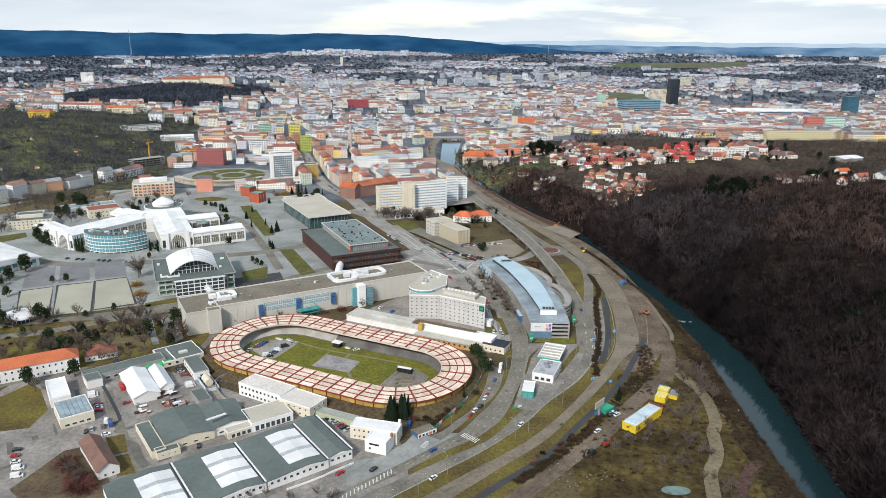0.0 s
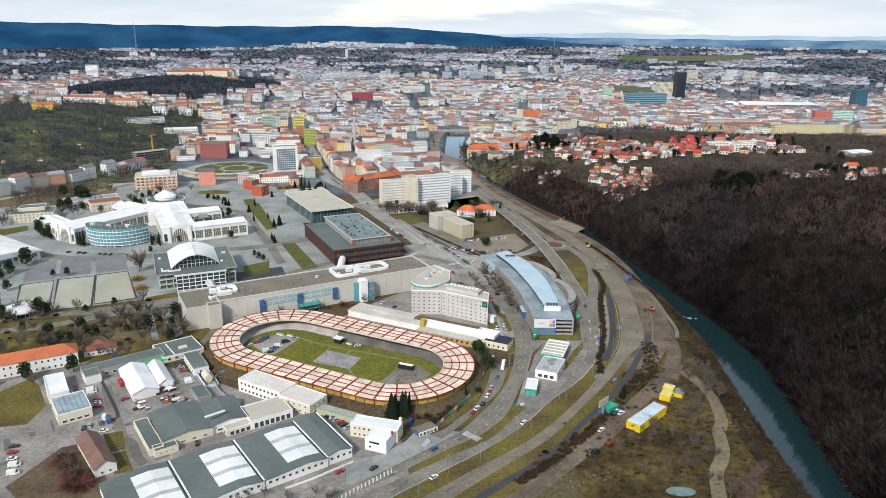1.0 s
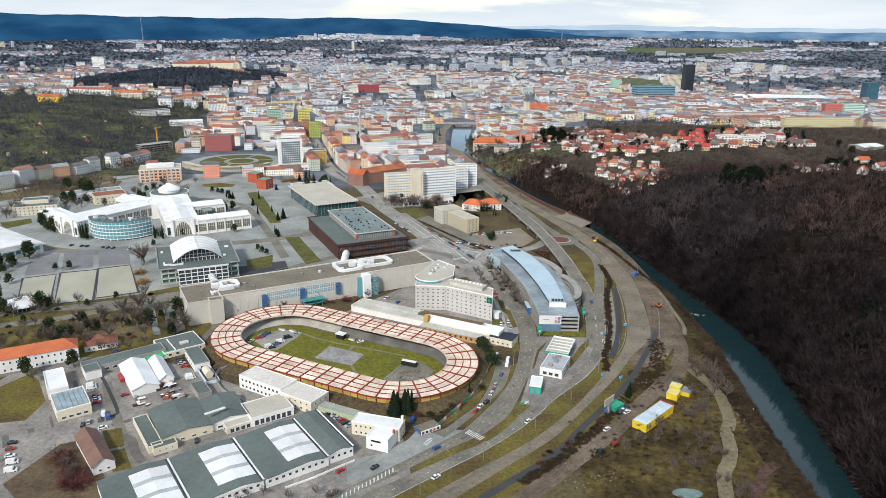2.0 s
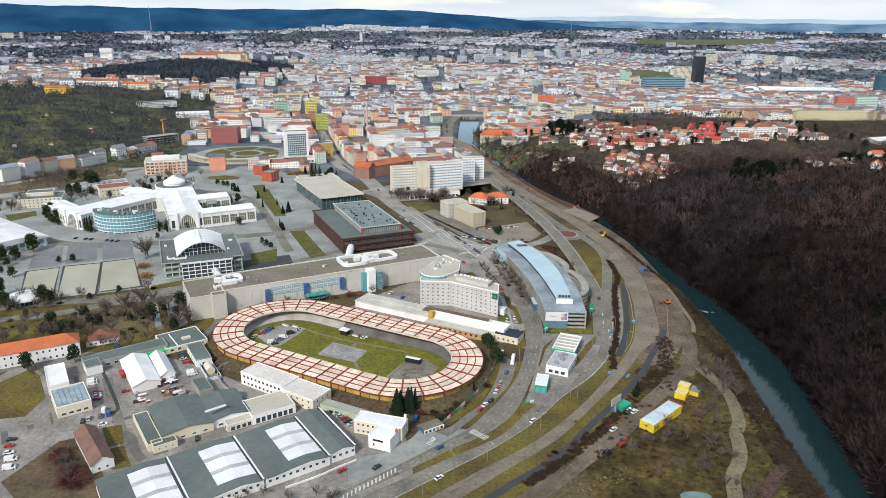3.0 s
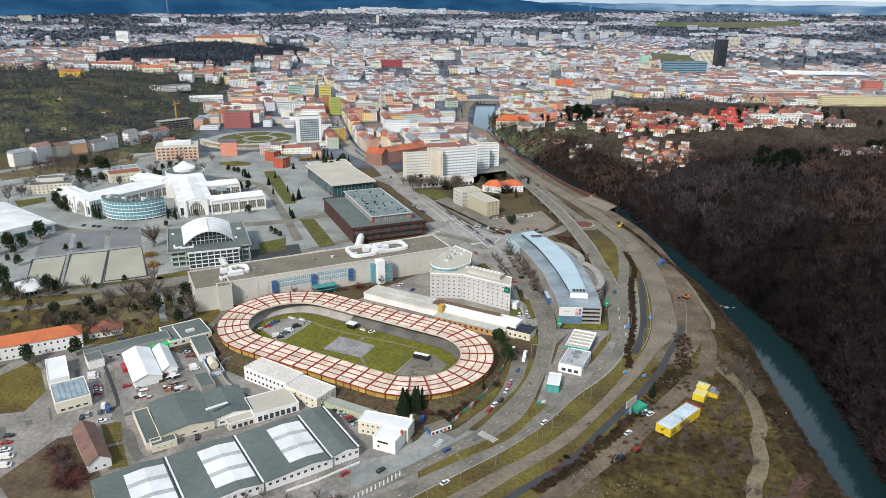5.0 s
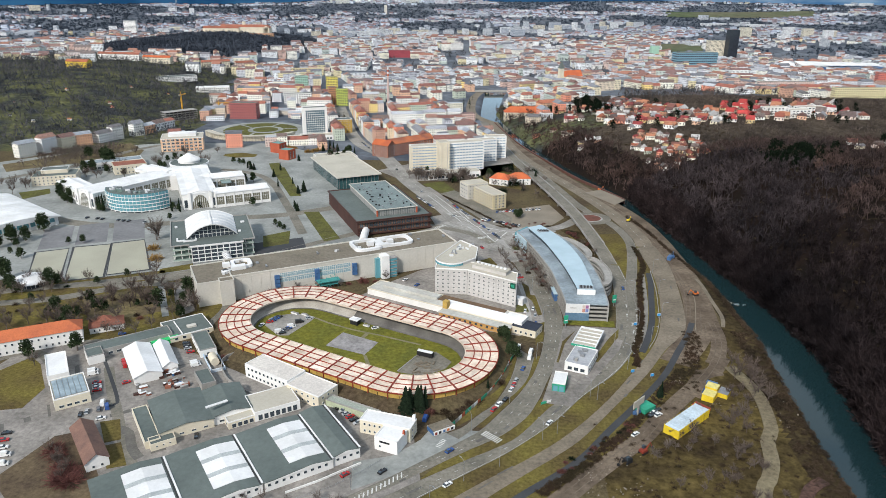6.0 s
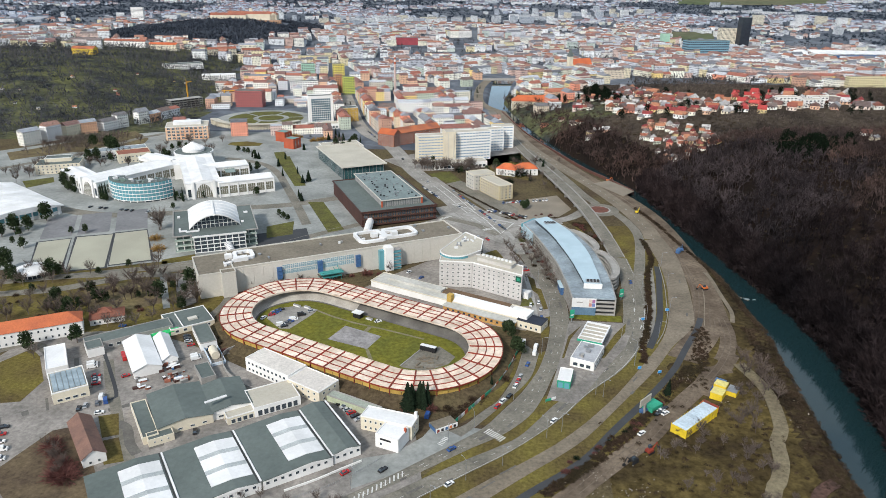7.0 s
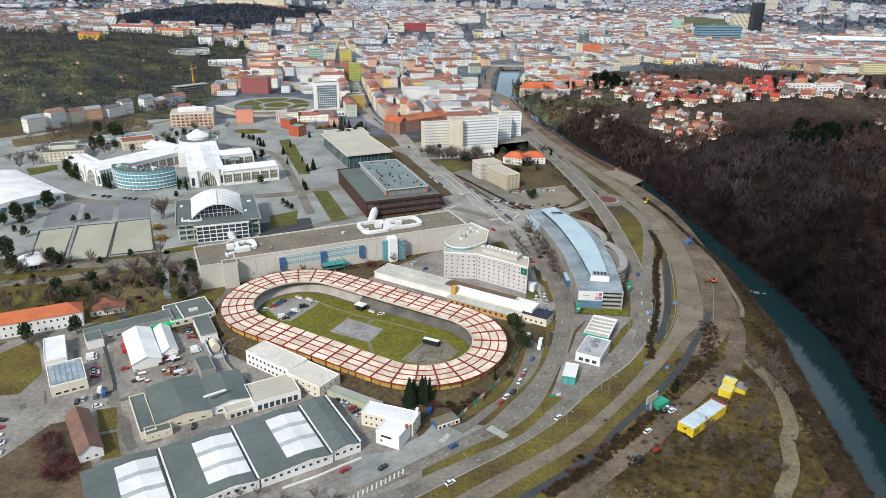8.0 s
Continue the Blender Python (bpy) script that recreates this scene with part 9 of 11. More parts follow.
part("stand", Geo().box(20, -6, -4, 150, 30, 15), M_BLUE, stad)
part("roof", Geo().solid([(-108, 4, 14), (100, -2, 12), (108, 34, 14), (-108, 34, 20)], [(-108, 4, 16), (100, -2, 13.5), (108, 34, 16), (-108, 34, 22)]), M_ROOFWHITE, stad)
part("front_band", Geo().box(20, -21.5, 2, 150, 1.6, 6), M_FRAME, stad)
for k in range(9):
    part("pylon", Geo().box(-100 + 25 * k, 6, -3, 1.6, 1.6, 17), M_ROOFWHITE, stad)
dz = float(land(710, 1822))
rd = thing("round_hall", 710, 1822, dz, 0, "round hall under a low white dome", "hall")
part("wall", disc(Geo(), 0, 0, -3, 8, 22, 32), M_WHITE, rd)
g = Geo()
for i in range(5):
    a0, a1 = math.pi / 2 * i / 5, math.pi / 2 * (i + 1) / 5
    for k in range(28):
        b0, b1 = 2 * math.pi * k / 28, 2 * math.pi * (k + 1) / 28
        P = lambda a, b: (22 * math.cos(a) * math.cos(b), 22 * math.cos(a) * math.sin(b), 8 + 15 * math.sin(a))
        g.face([P(a0, b0), P(a0, b1), P(a1, b1), P(a1, b0)])
part("dome", g, M_ROOFWHITE, rd)
# terraces and halls along the upper edge of the garden slope
def slope_block(lab, x, y, w, d, ang, h, wall, roof, rise=3.5, cat="flats"):
    c = tuple(wall.node_tree.nodes["Mix"].inputs[6].default_value[:3])
    wm = facade("slope_" + wall.name, [c, tuple(v * 0.95 for v in c)], storey=3.2, bay=3.4, share=(0.42, 0.5))
    return block("slope_block", lab, x, y, w, d, ang, h, wm, roof, M_WHITE, z=float(land(x, y)), roofkind="gable" if rise else "flat", rise=rise, category=cat)


slope_block("bright yellow building with an orange roof above the gardens", -783, 1389, 46, 15, -6, 11, mat("sunny_render", (0.74, 0.52, 0.06), (0.66, 0.46, 0.06), 0.05, 0.6, 0.85), M_TILEMIX, 4, "house")
slope_block("long white terrace with red roofs above the gardens", -775, 1534, 96, 13, -7, 12, M_WHITE, M_TILEOLD)
slope_block("long terrace with an orange-red roof above the gardens", -688, 1522, 62, 13, -6, 12, M_CREAM, M_TILE)
slope_block("cream terrace below the castle wood", -596, 1568, 84, 14, 34, 13, M_CREAM, M_TILEOLD)
slope_block("pink terrace below the castle wood", -545, 1640, 40, 14, 34, 13, mat("pink_render", (0.66, 0.50, 0.44)), M_TILEOLD)
slope_block("white hall with a grey-green flat roof in the gardens", -583, 1366, 70, 26, 36, 9, M_WHITE, M_FELTGREY, 0, "hall")
slope_block("low white stepped building in the gardens", -494, 1313, 58, 22, 20, 10, M_WHITE, M_ROOFWHITE, 0, "hall")
slope_block("yellow house below the castle wood", -571, 1752, 34, 15, 20, 14, MATS["sunny_render"], M_TILEOLD, 3.5, "house")

# open fields laid over the land
for ring, lab in FIELDS:
    n = 14
    vs, fs_ = [], []
    for i in range(n + 1):
        for k in range(n + 1):
            u, v = i / n, k / n
            x = (ring[0][0] * (1 - u) + ring[1][0] * u) * (1 - v) + (ring[3][0] * (1 - u) + ring[2][0] * u) * v
            y = (ring[0][1] * (1 - u) + ring[1][1] * u) * (1 - v) + (ring[3][1] * (1 - u) + ring[2][1] * u) * v
            vs.append((x, y, float(land(x, y)) + 2.0))
    for i in range(n):
        for k in range(n):
            a = i * (n + 1) + k
            fs_.extend([(a, a + n + 1, a + n + 2), (a, a + n + 2, a + 1)])
    single("field", raw_mesh("field", vs, [f[::-1] for f in fs_], [mat("winter_crop", (0.085, 0.11, 0.06), (0.13, 0.125, 0.085), 0.004, 0.03, 0.95, contrast=0.3, spec=0.0)]), None, lab, "field", kind="structure")

# ---- trees ----
def stack(pieces):
    vs, ts, n = [], [], 0
    for v, t in pieces:
        vs.append(v)
        ts.append(t + n)
        n += len(v)
    return np.concatenate(vs), np.concatenate(ts)


def tube_np(p, q, r0, r1, n=4):
    p, q = np.array(p, float), np.array(q, float)
    ax = (q - p) / (np.linalg.norm(q - p) + 1e-9)
    u = np.cross(ax, [0.31, 0.17, 0.93])
    u /= np.linalg.norm(u) + 1e-9
    w = np.cross(ax, u)
    a = np.arange(n) * 2 * math.pi / n
    ring = np.outer(np.cos(a), u) + np.outer(np.sin(a), w)
    v = np.concatenate([p + ring * r0, q + ring * r1])
    t = []
    for i in range(n):
        j = (i + 1) % n
        t += [(i, j, n + j), (i, n + j, n + i)]
    return v, np.array(t)


def slivers(starts, ways, widths, rs):
    """Thin twigs, each one narrow triangle."""
    n = len(starts)
    side = np.cross(ways, rs.normal(size=(n, 3)))
    side /= np.linalg.norm(side, axis=1, keepdims=True) + 1e-9
    a, b, c = starts - side * widths[:, None] / 2, starts + side * widths[:, None] / 2, starts + ways
    v = np.stack([a, b, c], 1).reshape(-1, 3)
    return v, np.arange(3 * n).reshape(-1, 3)


def bare_tree(seed, h=1.0, twigs=130, limbs=8, spread=0.33, low=0.28, tw=0.016):
    """A leafless tree of height h: tapered trunk, limbs, and a crown of twigs."""
    rs = np.random.RandomState(seed)
    lean = rs.normal(size=2) * 0.03
    fork = np.array([lean[0], lean[1], 0.42]) * h
    pieces = [tube_np((0, 0, -0.03 * h), fork, 0.022 * h, 0.014 * h, 5)]
    tips, froms = [], []
    for i in range(limbs):
        a = 2 * math.pi * (i + rs.rand() * 0.7) / limbs
        z0 = low + rs.rand() * (0.42 - low)
        s = np.array([lean[0], lean[1], z0]) * h
        e = np.array([math.cos(a) * spread * rs.uniform(0.5, 1), math.sin(a) * spread * rs.uniform(0.5, 1), rs.uniform(0.55, 0.95)]) * h
        pieces.append(tube_np(s, e, 0.011 * h, 0.003 * h, 3))
        tips.append(e)
        froms.append(s)
    tips, froms = np.array(tips), np.array(froms)
    k = rs.randint(0, limbs, twigs)
    t = rs.uniform(0.35, 1.0, twigs)[:, None]
    st = froms[k] + (tips[k] - froms[k]) * t
    out = st - np.array([0, 0, 0.35 * h])
    out[:, 2] *= 0.8
    out /= np.linalg.norm(out, axis=1, keepdims=True) + 1e-9
    way = (out * 0.8 + rs.normal(size=(twigs, 3)) * 0.55 + np.array([0, 0, 0.25])) * h * rs.uniform(0.09, 0.2, twigs)[:, None]
    pieces.append(slivers(st, way, np.full(twigs, tw * h), rs))
    return stack(pieces)


def conifer(seed, h=1.0, r=0.2, tiers=14, per=11):
    """A spruce: trunk and drooping sprays, ragged in outline."""
    rs = np.random.RandomState(seed)
    pieces = [tube_np((0, 0, -0.02 * h), (0, 0, 0.96 * h), 0.018 * h, 0.004 * h, 5)]
    for i in range(tiers):
        f = i / tiers
        z = (0.08 + 0.88 * f) * h
        rad = r * h * (1 - f) ** 0.8 + 0.015 * h
        for k in range(per):
            a = 2 * math.pi * (k + rs.rand()) / per
            q = rad * rs.uniform(0.65, 1.15)
            d = np.array([math.cos(a), math.sin(a), 0])
            sd = np.array([-math.sin(a), math.cos(a), 0])
            base = np.array([0, 0, z + 0.03 * h])
            tip = base + d * q + np.array([0, 0, -0.05 * h * rs.uniform(0.4, 1.6)])
            w = q * rs.uniform(0.28, 0.45)
            m = base + (tip - base) * 0.55
            v = np.array([base, m + sd * w, tip, m - sd * w + np.array([0, 0, -0.012 * h]), m + np.array([0, 0, 0.03 * h])])
            pieces.append((v, np.array([(0, 1, 4), (1, 2, 4), (2, 3, 4), (3, 0, 4)])))
    return stack(pieces)


def pine(seed, clumps=9, leaves=110):
    """A round-crowned evergreen of height 1: trunk and clumps of small needle sprays."""
    rs = np.random.RandomState(seed)
    pieces = [tube_np((0, 0, -0.03), (0.02, 0, 0.75), 0.028, 0.01, 5)]
    for i in range(clumps):
        a = 2 * math.pi * (i + rs.rand()) / clumps * 2.4
        f = i / (clumps - 1)
        rad = 0.24 * (1 - 0.75 * f) * rs.uniform(0.6, 1.1)
        c = np.array([rad * math.cos(a), rad * math.sin(a), 0.30 + 0.52 * f])
        d = rs.normal(size=(leaves, 3))
        d /= np.linalg.norm(d, axis=1, keepdims=True)
        st = c + d * np.array([0.17, 0.17, 0.13]) * rs.uniform(0.55, 1.05, (leaves, 1))
        pieces.append(slivers(st, d * 0.05 + rs.normal(size=(leaves, 3)) * 0.035, np.full(leaves, 0.5 / math.sqrt(leaves) + 0.02), rs))
    return stack(pieces)


def bush(seed, r=1.0, n=90, flat=0.7, wid=0.16):
    """A shrub of many short twigs."""
    rs = np.random.RandomState(seed)
    d = rs.normal(size=(n, 3))
    d[:, 2] = np.abs(d[:, 2])
    d /= np.linalg.norm(d, axis=1, keepdims=True)
    d[:, 2] *= flat
    st = d * rs.uniform(0.1, 0.75, n)[:, None] * r
    return slivers(st, d * rs.uniform(0.3, 0.55, n)[:, None] * r + rs.normal(size=(n, 3)) * 0.1 * r, np.full(n, wid * r), rs)


def scatter(templates, places, seed):
    """Many copies joined: places are x, y, z, size."""
    rs = np.random.RandomState(seed)
    pieces = []
    for x, y, z, s in places:
        v, t = templates[rs.randint(len(templates))]
        a = rs.rand() * 6.28
        c, q = math.cos(a), math.sin(a)
        w = v * s
        w = np.stack([w[:, 0] * c - w[:, 1] * q + x, w[:, 0] * q + w[:, 1] * c + y, w[:, 2] + z], 1)
        pieces.append((w, t))
    return stack(pieces)


def woods(name, templates, places, seed, material, label):
    v, t = scatter(templates, places, seed)
    return single(name, raw_mesh(name, v, t, [material]), None, label, "woods", kind="stuff")


T_GARDEN = [bare_tree(s, 1.0, 46, 4, 0.38, 0.22, 0.045) for s in range(50, 56)]
T_FOREST = [bare_tree(s, 1.0, 80, 5, 0.32, 0.3, 0.026) for s in range(8)]
T_FAR = [bare_tree(s, 1.0, 42, 3, 0.38, 0.2, 0.075) for s in range(20, 26)]
T_SLOPE = [bare_tree(s, 1.0, 36, 2, 0.42, 0.16, 0.062) for s in range(130, 136)]
T_TOWN = [bare_tree(s, 1.0, 22, 2, 0.40, 0.18, 0.11) for s in range(150, 155)]
T_CLUMP = [bush(s, 0.75, 16, 1.1, 0.50) for s in range(60, 66)]
T_BUSH = [bush(s, 1.0, 70) for s in range(5)]
T_CONFAR = [conifer(s, 1.0, 0.26, 5, 5) for s in range(30, 34)]
T_PINE = [pine(s, 7, 34) for s in range(40, 44)]
fr = np.random.RandomState(4)

# wooded hillside across the river
places, orchard = [], []
yy = fr.uniform(230, 1180, 26000)
ss = fr.uniform(1, 430, 26000) ** 1.0
for y, s in zip(yy, ss):
    x = float(np.interp(y, RIGHT_Y, RIGHT_X)) + s
    if x > 0.66 * y + 60:
        continue
    dens = 1.0 if s < 170 else 0.75
    if y > 730 and s > 45:
        dens *= 0.6
    if y > 560 and s > 230:
        dens *= 0.6
    if noise.noise(Vector((x / 45, y / 45, 2.0))) > 0.42:
        dens *= 0.35
    if 735 < y < 800 and 150 < x < 218 or 850 < y < 935 and x > 165 or y > 950 and s > 90:
        dens *= 0.62
    if y > 905 and s < 95 + 20 * noise.noise(Vector((x / 40, y / 40, 8.0))):
        dens *= 0.45
    if fr.rand() < dens * 0.62:
        (orchard if y > 730 and s > 45 else places).append((x, y, s))
zs = land([p[0] for p in places], [p[1] for p in places])
hill = [(p, float(z)) for p, z in zip(places, zs) if not 738 < p[1] < 760 or p[2] < 40]
tall = lambda p: fr.uniform(11, 16) if p[2] < 60 and p[1] < 720 else fr.uniform(8.0, 12.5) if p[2] < 130 else fr.uniform(6.0, 10.5)
beech = lambda p: p[1] > 690 or p[2] > 100 + 70 * noise.noise(Vector((p[0] / 60, p[1] / 60, 4.0)))
mid_slope = lambda p: not beech(p) and p[1] > 500 + 60 * noise.noise(Vector((p[0] / 50, p[1] / 50, 6.0)))
woods("hillside_woods", T_FOREST, [(p[0], p[1], z - 0.3, tall(p)) for p, z in hill if not beech(p) and not mid_slope(p)], 5, M_WOODS, "dense leafless dark woodland on a steep hillside")
woods("ash_woods", T_FOREST, [(p[0], p[1], z - 0.3, tall(p)) for p, z in hill if mid_slope(p)], 26, M_HAZYWOOD, "leafless purple-grey woodland on the river slope")
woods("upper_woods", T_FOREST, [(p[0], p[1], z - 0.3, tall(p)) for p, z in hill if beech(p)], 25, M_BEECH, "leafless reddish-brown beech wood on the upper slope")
for _ in range(900):
    x = fr.uniform(400, 900)
    orchard.append((x, fr.uniform(1000, 1105) + 0.06 * (x - 400), 300))
crest = []
for _ in range(2600):
    x, y = fr.uniform(380, 700), fr.uniform(640, 1090)
    if inside([(395, 790), (455, 905), (470, 1060), (560, 1085), (700, 1080), (640, 900), (520, 740), (440, 660)], x, y) and noise.noise(Vector((x / 40, y / 40, 1.5))) > -0.28 and all((x - a) ** 2 + (y - b) ** 2 > q * q for a, b, q in ((505, 884, 26), (448, 787, 12), (409, 685, 12), (435, 694, 12))):
        crest.append((x, y))
zs = land([p[0] for p in crest], [p[1] for p in crest])
woods("crest_trees", T_SLOPE, [(p[0], p[1], float(z) - 0.3, fr.uniform(4.5, 8.5)) for p, z in zip(crest, zs)], 27, M_ORCHARD, "leafless brown trees on the flat hilltop")
for _ in range(1500):
    x, y = fr.uniform(200, 480), fr.uniform(1040, 1520)
    if inside([(225, 1090), (235, 1330), (300, 1480), (440, 1500), (365, 1080), (325, 1045)], x, y) and fr.rand() < 0.75:
        orchard.append((x, y, 200))
zs = land([p[0] for p in orchard], [p[1] for p in orchard])
woods("garden_trees", T_GARDEN, [(p[0], p[1], float(z) - 0.3, fr.uniform(4.5, 9)) for p, z in zip(orchard, zs)], 18, M_ORCHARD, "leafless brown garden trees on the hilltop")
# undergrowth of the slope and the river banks
bp_ = []
for _ in range(1300):
    y = fr.uniform(232, 1000)
    s = fr.uniform(-2, 160)
    x = float(np.interp(y, RIGHT_Y, RIGHT_X)) + s
    bp_.append((x, y))
zs = land([p[0] for p in bp_], [p[1] for p in bp_])
woods("hillside_scrub", T_BUSH, [(p[0], p[1], float(z), fr.uniform(1.2, 3.0)) for p, z in zip(bp_, zs)], 6, M_SHRUB, "brown leafless undergrowth on the hillside")
bp_ = []
for _ in range(2100):
    y = fr.uniform(232, 640)
    x = float(np.interp(y, LEFT_Y, LEFT_X)) - fr.uniform(-0.5, 15 if y < 420 else 5)
    bp_.append((x, y))
for _ in range(120):
    bp_.append((fr.uniform(60, 150), fr.uniform(228, 330)))
zs = land([p[0] for p in bp_], [p[1] for p in bp_])
woods("bank_scrub", T_BUSH, [(p[0], p[1], float(z), fr.uniform(0.7, 2.0)) for p, z in zip(bp_, zs)], 7, M_BANKSCRUB, "low brown scrub along the river bank")
# dark conifers in the wood
cp = [(fr.normal(262, 13), fr.normal(640, 15)) for _ in range(95)] + [(fr.uniform(150, 480), fr.uniform(830, 1030)) for _ in range(34)] + [(fr.normal(372, 12), fr.normal(690, 14)) for _ in range(14)] + [(fr.normal(150, 12), fr.normal(1075, 40)) for _ in range(60)] + [(fr.normal(96, 14), fr.normal(1060, 20)) for _ in range(14)] + [(fr.normal(238, 12), fr.normal(372, 14)) for _ in range(16)]
zs = land([p[0] for p in cp], [p[1] for p in cp])
woods("conifer_wood", T_PINE, [(p[0], p[1], float(z), fr.uniform(9, 14)) for p, z in zip(cp, zs)], 8, M_HILLPINE, "dark green conifers among leafless woodland")
# leafless trees that lean over the water and line the far bank
ep = []
for _ in range(1500):
    y = fr.uniform(232, 700)
    ep.append((float(np.interp(y, RIGHT_Y, RIGHT_X)) + fr.uniform(-0.5, 10), y))
zs = land([p[0] for p in ep], [p[1] for p in ep])
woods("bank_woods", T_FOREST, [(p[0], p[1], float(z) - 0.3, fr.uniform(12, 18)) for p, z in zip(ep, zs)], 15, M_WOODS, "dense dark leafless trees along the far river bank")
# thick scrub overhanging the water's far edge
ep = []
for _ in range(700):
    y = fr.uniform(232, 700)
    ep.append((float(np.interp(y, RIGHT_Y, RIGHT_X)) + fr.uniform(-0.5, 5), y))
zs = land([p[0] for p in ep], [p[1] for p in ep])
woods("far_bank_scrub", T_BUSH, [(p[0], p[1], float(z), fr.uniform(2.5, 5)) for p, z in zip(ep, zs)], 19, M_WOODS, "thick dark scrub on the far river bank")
# hedge of brown scrub between the cycle path and the haul road
hp = []
for _ in range(620):
    t = fr.rand()
    u = fr.uniform(-2.2, 2.2)
    hp.append((float(np.interp(t, [0, 0.25, 0.5, 0.75, 1], [33, 50, 71, 90, 112])) + u * 0.75, float(np.interp(t, [0, 0.25, 0.5, 0.75, 1], [270, 286, 310, 338, 372])) - u * 0.65))
for _ in range(260):
    t = fr.rand()
    hp.append((112 + 18 * t + fr.uniform(-4, 4), 356 + 60 * t + fr.uniform(-5, 5)))
for _ in range(60):
    hp.append((fr.uniform(92, 138), fr.uniform(252, 340)))
for _ in range(520):
    y = fr.uniform(374, 560)
    hp.append((float(np.interp(y, [374, 392, 408, 429, 460, 495, 517, 536, 571], [90.3, 92.7, 98, 103, 108.3, 114.4, 121.5, 123, 122])) + fr.uniform(-1.4, 1.4), y))
for _ in range(260):
    t = fr.rand()
    u = fr.uniform(2, 13)
    hp.append((float(np.interp(t, [0, 0.33, 0.66, 1], [-2, 10, 19, 26])) - u, float(np.interp(t, [0, 0.33, 0.66, 1], [315, 328, 350, 375])) + 0.7 * u))
zs = land([p[0] for p in hp], [p[1] for p in hp])
woods("verge_scrub", T_BUSH, [(p[0], p[1], float(z), fr.uniform(0.7, 1.7)) for p, z in zip(hp, zs)], 16, M_SHRUB, "brown leafless scrub along a dirt road")
# garden slope and castle hill
gp = []
for _ in range(9800):
    x, y = fr.uniform(-1150, -400), fr.uniform(840, 1640)
    if x < -395 and y < 1000 + (-x - 395) * 4 and -x > 405 + 0.0 * y and fr.rand() < (0.85 if x > -600 or y > 1300 else 0.62) and not (y < 905 and x > -520):
        gp.append((x, y, fr.uniform(5.5, 14)))
zs = land([p[0] for p in gp], [p[1] for p in gp])
thick = [(p[0] + 3, p[1] - 2, float(z) + 0.3, 0.32 * p[2]) for p, z in zip(gp, zs) if noise.noise(Vector((p[0] / 38, p[1] / 38, 6.6))) > 0.12]
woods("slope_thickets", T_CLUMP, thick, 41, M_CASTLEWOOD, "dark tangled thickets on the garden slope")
woods("slope_woods", T_SLOPE, [(p[0], p[1], float(z) - 0.4, p[2]) for p, z in zip(gp, zs)], 9, M_SLOPEWOOD, "leafless trees and scrub on the garden slope")
gp = []
for _ in range(8000):
    x, y = fr.uniform(-1130, -490), fr.uniform(1610, 2430)
    if wooded(x, y) and not (abs(x + 727) < 135 and -45 < y - 2120 < 70):
        gp.append((x, y, fr.uniform(7, 12)))
zs = land([p[0] for p in gp], [p[1] for p in gp])
woods("castle_woods", T_CLUMP, [(p[0], p[1], float(z) + 0.5, p[2] * 0.9) for p, z in zip(gp, zs)], 29, M_CASTLEWOOD, "leafless wood round the castle, tinted blue-grey for haze")
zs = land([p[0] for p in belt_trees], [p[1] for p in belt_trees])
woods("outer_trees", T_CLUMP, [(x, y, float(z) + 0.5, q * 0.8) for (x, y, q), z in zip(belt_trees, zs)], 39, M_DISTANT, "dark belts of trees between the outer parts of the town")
zs = land([p[0] for p in tree_spots], [p[1] for p in tree_spots])
tp = []
for (x, y, s), z in zip(tree_spots, zs):
    for _ in range(2):
        tp.append((x + fr.uniform(-15, 15), y + fr.uniform(-15, 15), float(z) - 0.3, s * fr.uniform(0.7, 1.2)))
half = len(tp) // 3
woods("town_trees", T_TOWN, tp[half:], 10, M_FARWOODS, "leafless trees among the houses of the town")
woods("town_conifers", T_CONFAR, tp[:half:3], 12, M_NEEDLE, "dark evergreens among the houses of the town")


# ---- single trees and shrubs near by ----
def tree_meshes(name, v, t, trunk_tris, bark, crown):
    """The trunk and the crown as two meshes."""
    k = len(t)
    a = raw_mesh(name + "_trunk", v, t[:trunk_tris], [bark])
    b = raw_mesh(name + "_crown", v, t[trunk_tris:], [crown])
    return a, b


TREE_MESH = {}
for i in range(5):
    v, t = bare_tree(60 + i, 1.0, 720, 12, 0.38, 0.2, 0.009)
    TREE_MESH["bare", i] = tree_meshes("bare_tree", v, t, 10, M_BARK, M_BARK)
    v, t = conifer(70 + i, 1.0, 0.27 if i < 3 else 0.14, 20, 15)
    TREE_MESH["fir", i] = tree_meshes("conifer_tree", v, t, 10, M_BARK, M_NEEDLE)
    v, t = pine(90 + i)
    TREE_MESH["pine", i] = tree_meshes("evergreen", v, t, 10, M_BARK, M_EVERGREEN)
    v, t = conifer(110 + i, 1.0, 0.09, 22, 10)
    TREE_MESH["cypress", i] = tree_meshes("cypress", v, t, 10, M_BARK, M_NEEDLE)
    v, t = bush(80 + i, 1.0, 420, 0.8, 0.05)
    TREE_MESH["shrub", i] = raw_mesh("shrub", v, t, [M_SHRUB])
    TREE_MESH["red", i] = raw_mesh("shrub", v, t, [M_REDSHRUB])
    TREE_MESH["gold", i] = raw_mesh("willow", v, t, [M_GOLD])
    TREE_MESH["green", i] = raw_mesh("shrub", v, t, [M_NEEDLE])
